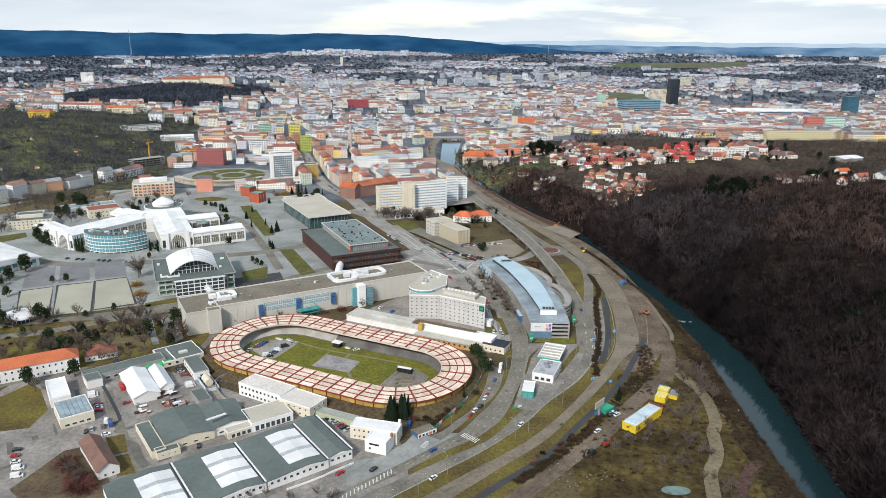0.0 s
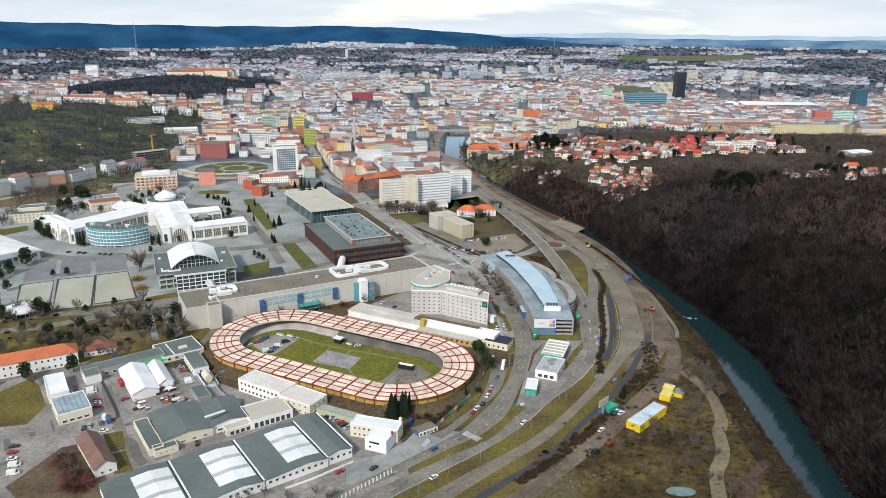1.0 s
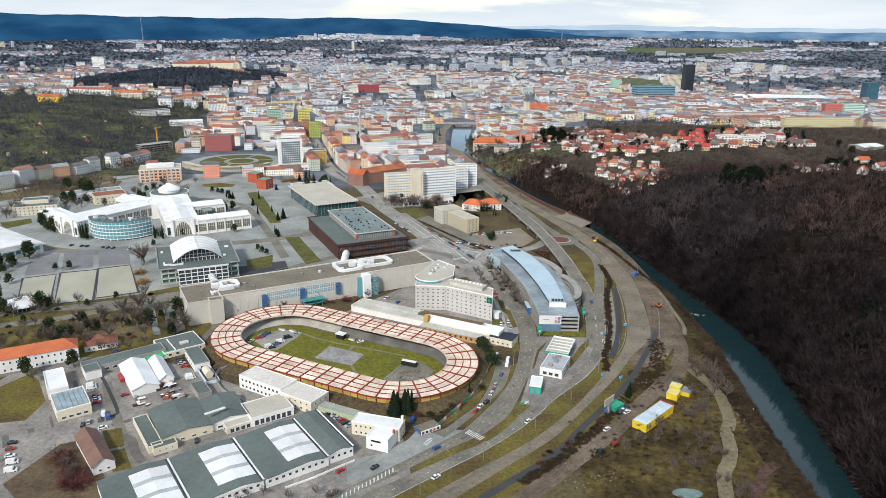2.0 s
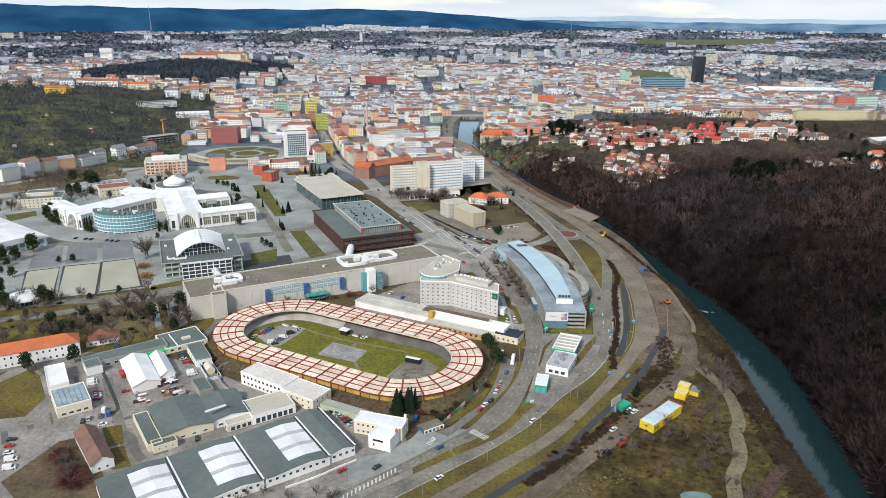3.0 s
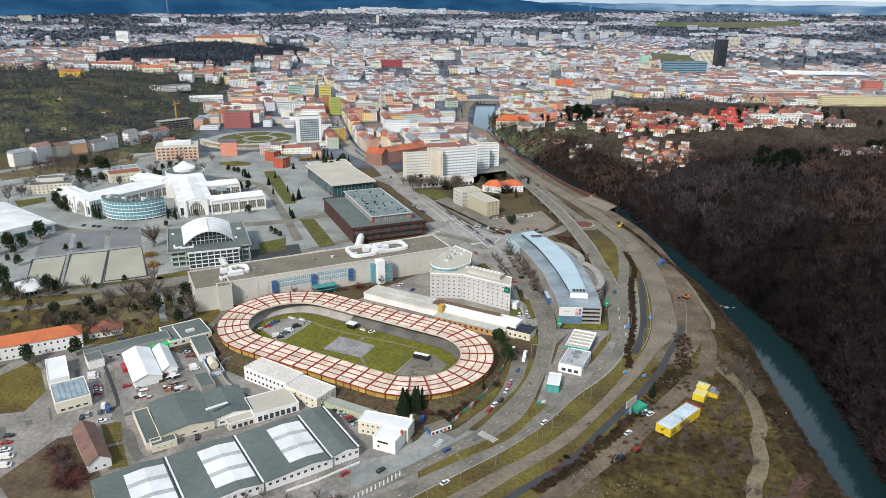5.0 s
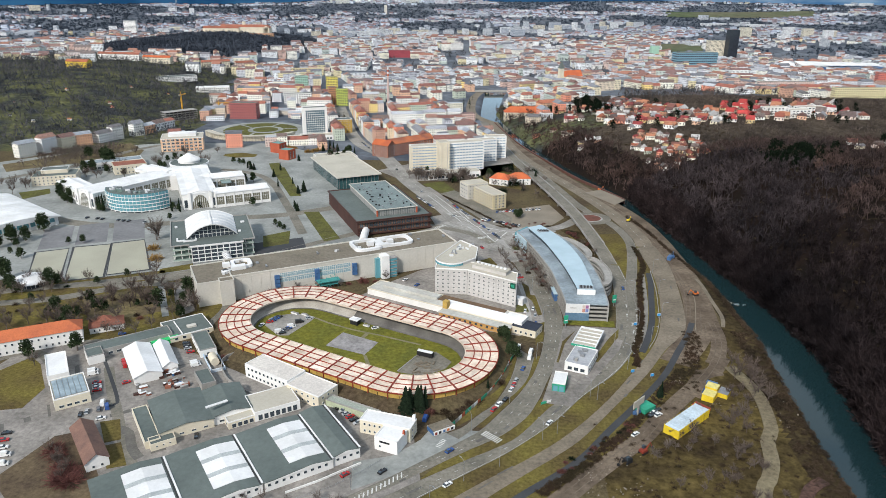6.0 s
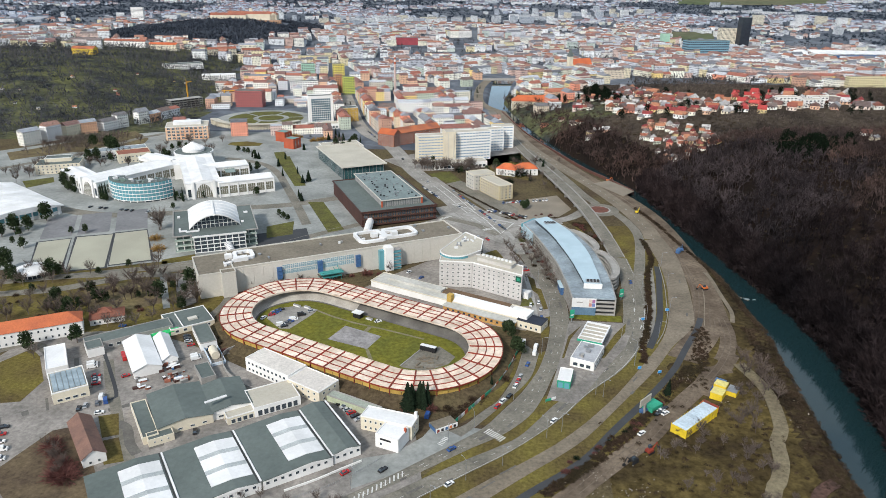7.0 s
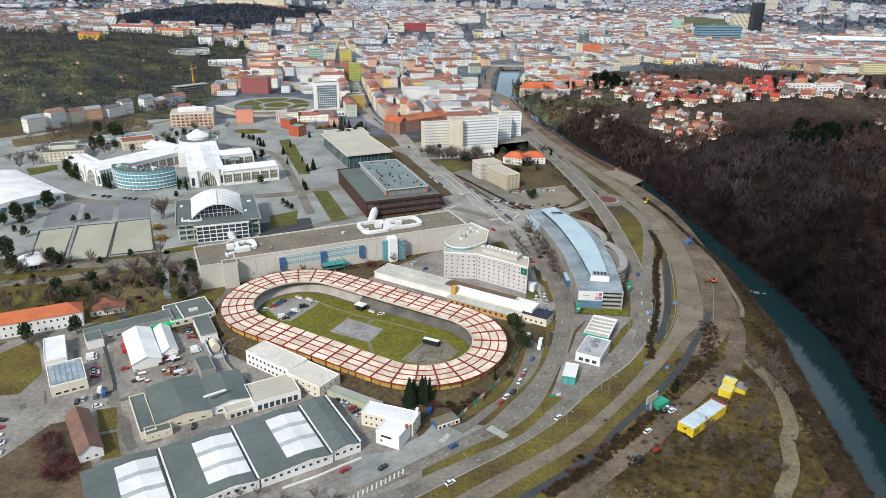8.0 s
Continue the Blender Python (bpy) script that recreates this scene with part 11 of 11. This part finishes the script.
# ---- crossings and road marks ----
def zebra(x, y, ang, n, length=4.0):
    ob = thing("zebra_crossing", x, y, 0.1, ang, "white striped zebra crossing on asphalt", "road marking", kind="structure")
    for i in range(n):
        part("stripe", Geo().box((i - (n - 1) / 2) * 1.1, 0, 0, 0.55, length, 0.015), M_LINE, ob)


zebra(14, 306.3, -40, 9)
zebra(-8, 300, 65, 6, 2.4)
hatch = thing("hatched_strip", -32, 268, 0.1, 45, "white diagonal hatching painted beside the avenue", "road marking", kind="structure")
for i in range(14):
    part("stripe", Geo().box(-14 + i * 2.1, 0, 0, 0.55, 3.4, 0.015, 0, -38), M_LINE, hatch)
zebra(6, 572, 30, 10)
zebra(-30, 596, 50, 12)
for x, y, a in ((104, 437, 80), (105, 425, 75), (104, 415, 72), (106, 451, 84)):
    single("lane_arrow", Geo().solid([(-2, -0.2, 0), (1.2, -0.2, 0), (1.2, -0.7, 0), (2.6, 0, 0), (1.2, 0.7, 0), (1.2, 0.2, 0), (-2, 0.2, 0)], [(-2, -0.2, 0.015), (1.2, -0.2, 0.015), (1.2, -0.7, 0.015), (2.6, 0, 0.015), (1.2, 0.7, 0.015), (1.2, 0.2, 0.015), (-2, 0.2, 0.015)]), M_LINE, "white painted lane arrow on asphalt", "road marking", kind="structure", at=pose(x - 8, y, 0.115, 0, 0, a))

# ---- building site by the river ----
def container(x, y, w, d, h, ang, body, top, lab, z=None, name="container"):
    z = float(land(x, y)) if z is None else z
    ob = thing(name, x, y, z, ang, lab, "container", "site containers")
    part("box", Geo().box(0, 0, -0.3, w, d, h + 0.3), body, ob)
    n = max(3, int(w / 1.2))
    for i in range(n):
        part("rib", Geo().box(-w / 2 + (i + 0.5) * w / n, -d / 2 - 0.05, 0, 0.14, 0.1, h), body, ob)
    part("roof", Geo().box(0, 0, h, w + 0.1, d + 0.1, 0.15), top, ob)
    return ob


yl = thing("site_shelter", 102.8, 322.8, 0.2, 45.5, "long yellow site shelter with a pale blue sheeted top", "shelter")
part("side", Geo().box(0, 0, -0.6, 26, 7.2, 4.6), M_YELLOW, yl)
for i in range(10):
    part("roof_sheet", Geo().box(-11.7 + i * 2.6, 0, 4.0, 2.5, 6.9, 0.2), mat("pale_sheeting", (0.52, 0.60, 0.66), (0.42, 0.50, 0.56), 0.2, 1, 0.5, island=0.1), yl)
for i in range(11):
    for e in (-1, 1):
        part("stanchion", Geo().box(-13 + i * 2.6, e * 3.7, -0.4, 0.2, 0.2, 4.9), M_YELLOW, yl)
container(112.5, 334.5, 3.2, 7.5, 3, 45, M_ORANGE, M_RED, "red-orange site container with a flat top")
container(119.5, 346, 5.6, 6.4, 3.2, -32, M_YELLOW, mat("pale_yellow_top", (0.66, 0.58, 0.20), (0.58, 0.5, 0.18), 0.3, 1, 0.6), "yellow site container with a pale top")
container(122.5, 352, 5.6, 5.2, 4, -32, M_YELLOW, MATS["pale_yellow_top"], "yellow site container with a pale top")
container(127.7, 349.8, 4.8, 6.5, 2.4, -33, M_YELLOW, M_GREYMETAL, "yellow skip with scrap metal")
container(124, 357.5, 5, 2.6, 2.4, -32, M_BLUE, M_BLUE, "blue steel site container")
container(86.5, 333.5, 5.5, 7.5, 2.6, -50, M_GREEN, M_GREEN, "green site container with blue skirts")
container(83.5, 331.5, 1.8, 8, 1.4, -50, M_BLUE, M_BLUE, "low blue steel site container")
bb = thing("billboard", 82, 329, 0.1, 48, "small roadside billboard on a concrete post", "billboard")
part("post", Geo().box(0, 0, -0.3, 0.9, 0.9, 5.5), M_CONCRETE, bb)
part("panel", Geo().box(0, 0, 5.0, 9, 0.4, 3.6), M_FELTLIGHT, bb)


def machine(x, y, ang, colour, lab):
    ob = thing("excavator", x, y, float(land(x, y)) + 0.1, ang, lab, "excavator", "site machines")
    for e in (-1, 1):
        part("track", Geo().box(0, e * 1.1, 0, 3.6, 0.6, 0.9), M_DARK, ob)
    part("body", Geo().box(-0.3, 0, 0.9, 3.0, 2.4, 1.1), colour, ob)
    part("cab", Geo().box(0.6, 0.6, 2.0, 1.3, 1.1, 1.3), M_GLASS, ob)
    part("boom", Geo().tube((1.2, -0.3, 1.6), (3.8, -0.3, 4.0), 0.25, 0.2, 6), colour, ob)
    part("arm", Geo().tube((3.8, -0.3, 4.0), (5.2, -0.3, 1.4), 0.2, 0.14, 6), colour, ob)
    part("bucket", Geo().box(5.3, -0.3, 0.5, 0.9, 0.9, 0.9), M_DARK, ob)
    return ob


machine(146, 472, 200, M_ORANGE, "orange excavator on the bare works strip")
machine(120, 727, 30, M_ORANGE, "orange excavator on the river platform")
machine(79, 300, 40, M_RED, "red digger standing on the dirt road")
machine(71, 293, 220, M_DARK, "dark old digger on the dirt road")
machine(130, 625, 60, M_YELLOW, "yellow excavator by the river works")
machine(147, 539, 80, M_BLUE, "blue dumper on the works strip")
# rubble, planks and stones
rk = random.Random(31)
ROCK = []
for k in range(5):
    v = [Vector((rk.uniform(-1, 1), rk.uniform(-1, 1), rk.uniform(-0.6, 0.8))) for _ in range(9)]
    bm = bmesh.new()
    for p in v:
        bm.verts.new(p)
    bmesh.ops.convex_hull(bm, input=bm.verts)
    me = bpy.data.meshes.new("stone")
    bm.to_mesh(me)
    bm.free()
    me.materials.append(mat("rubble", (0.25, 0.22, 0.18), (0.16, 0.13, 0.10), 0.3, 2, 0.95, island=0.4))
    ROCK.append(me)
for cx, cy, n, sp in ((119.8, 383, 22, 2.5), (109, 361, 18, 2.5), (149, 381, 24, 3), (120, 343, 14, 3), (75, 300, 14, 3), (62, 277, 34, 6), (72, 275, 22, 5), (146, 330, 20, 8)):
    for _ in range(n):
        x, y = cx + rk.gauss(0, sp), cy + rk.gauss(0, sp)
        single("stone", rk.choice(ROCK), None, "pale lump of building rubble", "rubble", "rubble heaps", at=pose(x, y, float(land(x, y)) + 0.15, rk.uniform(0, 360), 0, rk.uniform(0, 360)) @ Matrix.Scale(rk.uniform(0.2, 0.55), 4))
pool = single("puddle", disc(Geo(), 0, 0, -0.3, 0.0, 4.2, 28, sx=1.5, sy=0.75), mat("pool_water", (0.17, 0.24, 0.22), (0.12, 0.18, 0.17), 0.3, 1.0, 0.15, contrast=0.1), "pale green pool in the waste ground", "pool", kind="structure", at=pose(102, 264.5, float(land(102, 264.5)) + 0.7))
# weir in the river: a line of stones with broken water
for i in range(14):
    t = i / 13
    x, y = 165.0 + 5.5 * t + rk.uniform(-1, 1), 474 - 9 * t + rk.uniform(-1.2, 1.2)
    single("stone", rk.choice(ROCK), None, "wet stone of a low river weir", "stone", "weir stones", at=pose(x, y, WATER, 0, 0, rk.uniform(0, 360)) @ Matrix.Scale(rk.uniform(0.3, 0.7), 4))

foam = thing("broken_water", 173, 468, WATER, 12, "white broken water below the weir", "water", kind="structure")
for i in range(5):
    part("foam", disc(Geo(), rk.uniform(-3, 4), rk.gauss(-1.0, 1.0), 0.01, 0.05, rk.uniform(0.3, 0.7), 10, sx=rk.uniform(1.6, 3.0), sy=0.7, ang=rk.uniform(-20, 30)), mat("river_foam", (0.42, 0.48, 0.50), (0.16, 0.22, 0.24), 0.8, 2.5, 0.6, contrast=0.5), foam)

# ---- clutter of the works yard and the cycle track ----
for i in range(40):
    x, y = rk.choice(((-155.3, 327.6), (-145.3, 337.0), (-149.6, 348.5), (-141, 336))) if i < 34 else (rk.uniform(-168, -140), rk.uniform(325, 350))
    w, d, h = rk.uniform(1.0, 4), rk.uniform(1.0, 2.0), rk.uniform(0.6, 1.8)
    c = rk.choice((M_TILEOLD, M_ROOFWHITE, M_BLUE, M_BROWN, M_CONCRETE, M_TILEOLD, M_BROWN, M_GREYMETAL))
    ob = thing("crate", x + rk.gauss(0, 2.4), y + rk.gauss(0, 1.8), 0.03, rk.uniform(20, 50), "stacked crate of scrap in the yard", "crate", "stacked yard goods")
    part("box", Geo().box(0, 0, 0, w, d, h), c, ob)
    part("lid", Geo().box(0, 0, h, w + 0.12, d + 0.12, 0.1), rk.choice((M_ROOFWHITE, M_CONCRETE, c)), ob)
tk = thing("tank", -132.5, 361, 0.1, 124, "pale cream cylindrical tank lying in a blue bunded box", "tank")
part("drum", Geo().tube((-4, 0, 2.2), (4, 0, 2.2), 2.2, 2.2, 18), M_CREAM, tk)
for sx in (-2.6, 2.6):
    part("cradle", Geo().box(sx, 0, -0.2, 0.6, 3.6, 1.4), M_CONCRETE, tk)
for sx, sy, w, d in ((0, 3.4, 21, 0.3), (0, -3.4, 21, 0.3), (-10.4, 0, 0.3, 6.8), (10.4, 0, 0.3, 6.8)):
    part("bund_wall", Geo().box(sx, sy, 0, w, d, 1.8), mat("blue_white_boards", (0.35, 0.48, 0.62), (0.65, 0.68, 0.70), 0.3, 1.0, 0.7), tk)
for k in range(5):
    part("barrel", Geo().tube((5.4 + k * 0.9, 1.6 - 0.8 * (k % 3), 0), (5.4 + k * 0.9, 1.6 - 0.8 * (k % 3), 1.0), 0.4, 0.4, 8), M_BLUE, tk)
gr_ = thing("green_container", -167.2, 379.6, 0.1, 41, "bright green covered container", "container")
part("box", Geo().box(0, 0, 0, 14, 3, 2.4), mat("vivid_green", (0.03, 0.48, 0.14), (0.03, 0.38, 0.12), 0.3, 1, 0.6), gr_)
part("cover", Geo().gable(0, 0, 2.4, 14, 3, 0.8, 0, 0), MATS["vivid_green"], gr_)
kk = thing("kiosk", -66.5, 412.1, 0.14, -26, "small dark kiosk with a white roof by the track", "kiosk")
part("wall", Geo().box(0, 0, 0, 5, 3.4, 3), M_DARK, kk)
part("roof", Geo().box(0, 0, 3, 6, 4.4, 0.4), M_ROOFWHITE, kk)
part("mast", Geo().tube((1.5, 0, 3.4), (1.5, 0, 6), 0.08, 0.06, 6), M_GREYMETAL, kk)
k2_ = thing("bus", -21.9, 376.6, 0.2, -20, "dark bus parked on the infield yard", "bus")
part("body", Geo().box(0, 0, 0.4, 9, 2.5, 2.5), M_DARK, k2_)
part("roof", Geo().box(0, 0, 2.9, 8.8, 2.3, 0.2), M_ROOFWHITE, k2_)
for sx in (-3, 3):
    for sy in (-1.1, 1.1):
        part("wheel", WHEEL, None, k2_, at=pose(sx, sy, 0.32))
for x, y, w in ((-59.5, 409.5, 4), (-105.7, 422.6, 5), (-99, 421, 4)):
    ob = thing("track_box", x, y, 0.2, -26, "low pale equipment box on the grass", "box", "infield boxes")
    part("box", Geo().box(0, 0, 0, w, 1.4, 0.9), M_ROOFWHITE, ob)
    part("lid", Geo().box(0, 0, 0.9, w + 0.1, 1.5, 0.08), M_CONCRETE, ob)
for i in range(22):
    x, y = rk.uniform(-27, -14), rk.uniform(358, 370)
    ob = single("plank", Geo().box(0, 0, 0, rk.uniform(2, 4), 0.9, rk.uniform(0.2, 0.6)), M_DUSTY, "weathered grey plank lying on the paved yard", "plank", "planks in the infield yard", at=pose(x, y, 0.2, 0, 0, rk.uniform(-10, 90)))
# fence along the street and yard walls
fence = spline([(-4.0, 313.0), (5.6, 329.9), (13.1, 342.8), (19.2, 358.0), (22.9, 371.3), (27.1, 385.6)], 2.5)
fn = thing("street_fence", 3, 311, 0, 0, "green and white board fence covered in paint marks", "fence")
for i in range(len(fence) - 1):
    p, q = fence[i], fence[i + 1]
    m_ = (p + q) / 2
    part("board", Geo().box(0, 0, 0, (q - p).length - 0.06, 0.12, 2.0), (M_GREEN, M_CONCRETE, M_ROOFWHITE, M_BRICK, M_GREEN)[i % 5], fn, at=pose(m_.x - 3, m_.y - 311, 0.0, 0, 0, math.degrees(math.atan2(q.y - p.y, q.x - p.x))))
wall2 = spline([(-122, 372), (-128, 362), (-120, 345), (-105, 332), (-95, 331)], 3)
single("yard_wall", ribbon(Geo(), wall2, -0.15, 0.15, 2.2, 2.6), M_CONCRETE, "grey concrete panel wall of the yard", "wall", kind="structure")
# flags and signs at the station
for x, y in ((57, 418), (90, 450)):
    ob = thing("price_sign", x, y, 0.1, 20, "tall green filling station price sign", "sign", "price signs")
    part("post", Geo().box(0, 0, -0.2, 0.4, 0.4, 4), M_GREYMETAL, ob)
    part("panel", Geo().box(0, 0, 2.6, 2.6, 0.5, 5), M_GREEN, ob)
    part("price_bar", Geo().box(0, -0.3, 4.2, 1.8, 0.08, 0.6), M_ROOFWHITE, ob)
# construction cranes by the slope
for x, y, h, jib, turn in ((-452, 1080, 34, 13, 70), (-408, 1112, 18, 24, 10)):
    ob = thing("tower_crane", x, y, float(land(x, y)), turn, "orange-yellow tower crane over a building site", "crane", "tower cranes")
    part("mast", Geo().box(0, 0, -1, 1.6, 1.6, h), M_CRANE, ob)
    part("jib", Geo().box(jib * 0.3, 0, h - 2, jib, 1.0, 1.2), M_CRANE, ob)
    part("counterweight", Geo().box(-jib * 0.2, 0, h - 3.2, 3, 1.6, 2.2), M_CONCRETE, ob)
    part("peak", Geo().tube((0, 0, h - 2), (0, 0, h + 4), 0.6, 0.2, 6), M_CRANE, ob)
    part("cab", Geo().box(1.4, 0, h - 3.8, 1.6, 1.4, 1.8), M_GLASS, ob)

sh_ = thing("building_shell", -446, 1054, float(land(-446, 1054)), 49, "grey concrete frame of a building under construction", "building")
for k in range(5):
    part("floor_slab", Geo().box(0, 0, 0.4 + k * 3.2, 50, 16, 0.45), M_CONCRETE, sh_)
    for i in range(9):
        if k < 4:
            part("column", Geo().box(-24 + i * 6.0, -7.2, 0.8 + k * 3.2, 0.8, 0.8, 2.8), M_CONCRETE, sh_)
# solid dark core painted as the shade inside the frame
part("core", Geo().box(2, 3, -1, 40, 8, 13), M_GARDARK, sh_)

# low white wall and railing in front of the works halls
single("low_wall", ribbon(Geo(), spline([(-66.7, 263.0), (-55.6, 270.8), (-48.1, 277.2), (-40.3, 283.5)], 2.0), -0.2, 0.2, 0.9, 1.1), M_WHITE, "low white wall before the works halls", "wall", kind="structure")
rail = spline([(-61.4, 259.9), (-50.2, 267.2), (-39.2, 278.1), (-31.6, 286.8)], 3.0)
rl = thing("railing", rail[0].x, rail[0].y, 0, 0, "grey steel railing along the pavement", "railing")
for p, q in zip(rail, rail[1:]):
    part("post", local(Geo().tube((p.x, p.y, 0), (p.x, p.y, 1.1), 0.05, 0.05, 5), rail[0].x, rail[0].y), M_GREYMETAL, rl)
    for h in (0.55, 1.05):
        part("bar", local(Geo().tube((p.x, p.y, h), (q.x, q.y, h), 0.035, 0.035, 4), rail[0].x, rail[0].y), M_GREYMETAL, rl)
hut = block("track_hut", "small white-roofed hut beside evergreens", 26.8, 385.6, 5, 7, -8, 3.0, M_CONCRETE, M_ROOFWHITE, M_WHITE, storeys=1, bay=2.4, win=(1.0, 1.0), category="hut")
ruin = thing("ruined_hut", -8.8, 310.8, 0, 35, "low ruined hut with painted walls and a rubble-strewn roof", "hut")
for k, (ox, oy, w, d, c) in enumerate(((0, -3, 11, 0.4, M_WHITE), (0, 3, 11, 0.4, M_CONCRETE), (-5.4, 0, 0.4, 6, M_BLUE), (5.4, 0, 0.4, 6, M_GREEN))):
    part("wall", Geo().box(ox, oy, -0.2, w, d, 2.2 - 0.2 * k), c, ruin)
part("roof", Geo().box(0, 0, 1.9, 10.6, 5.6, 0.3), M_FELT, ruin)
for k in range(5):
    part("painted_patch", Geo().box(-4.4 + 2.1 * k, -3.24, 0.3, 1.2, 0.08, 1.3), (M_RED, M_DARK, M_BLUE, M_ORANGE, M_DARK)[k], ruin)

# strip light on the white workshop, and roadside signs
single("roof_light", Geo().box(0, 0, 0, 10.1, 1.5, 0.35), M_ROOFWHITE, "long white strip light on a grey workshop roof", "roof light", at=pose(-111.2, 310.2, 8.1, 0, 0, 40.6))
for x, y, a in ((86.3, 366.1, 20), (95.6, 362.9, 20), (114.5, 435.1, 10), (97.9, 421.4, 10)):
    ob = thing("road_sign", x, y, 0.1, a, "blue and white road sign on a steel post", "road sign", "road signs")
    part("post", Geo().tube((0, 0, -0.2), (0, 0, 2.6), 0.06, 0.06, 6), M_GREYMETAL, ob)
    part("panel", Geo().box(0, -0.1, 1.5, 1.9, 0.1, 1.5), mat("sign_blue", (0.05, 0.30, 0.62), (0.05, 0.26, 0.55), 0.5, 2, 0.4), ob)
    part("panel_edge", Geo().box(0, -0.04, 1.42, 2.06, 0.08, 1.66), M_ROOFWHITE, ob)
bn = thing("road_banner", 39.8, 334.8, 0.1, 30, "low teal and white advertising banner on the verge", "banner")
part("panel", Geo().box(-1.2, 0, 0.5, 3.2, 0.15, 1.3), M_GREEN, bn)
part("panel_end", Geo().box(1.7, 0, 0.5, 2.6, 0.15, 1.3), M_ROOFWHITE, bn)
for sx in (-2.6, 2.8):
    part("post", Geo().tube((sx, 0.1, -0.2), (sx, 0.1, 1.9), 0.06, 0.06, 6), M_GREYMETAL, bn)
container(144.4, 536.6, 6, 2.6, 2.5, 60, M_BLUE, M_BLUE, "blue steel container on the works strip")
# patches of worn asphalt, joints and drain covers
pt = random.Random(77)
for line, off in ((avenue_line, 3.0), (ring_line, 3.6), (dusty_line, 3.5)):
    for i in range(4, len(line) - 6, 3):
        if pt.random() < 0.3:
            p, q = line[i], line[i + 1]
            d = (q - p).normalized()
            o = pt.uniform(-off, off)
            single("road_patch", Geo().box(0, 0, 0, pt.uniform(2.5, 9), pt.uniform(0.5, 1.8), 0.006), M_PATCH, "dull patch of mended asphalt", "road patch", "road patches", at=pose(p.x + d.y * o, p.y - d.x * o, 0.128 if line is dusty_line else 0.106, 0, 0, math.degrees(math.atan2(d.y, d.x))), kind="structure")
for _ in range(34):
    x, y = pt.uniform(-215, -60), pt.uniform(262, 372)
    single("road_patch", Geo().box(0, 0, 0, pt.uniform(3, 12), pt.uniform(0.8, 3), 0.006), M_PATCH, "dull patch of mended yard paving", "road patch", "road patches", at=pose(x, y, 0.04, 0, 0, pt.choice((34, 124)) + pt.uniform(-6, 6)), kind="structure")
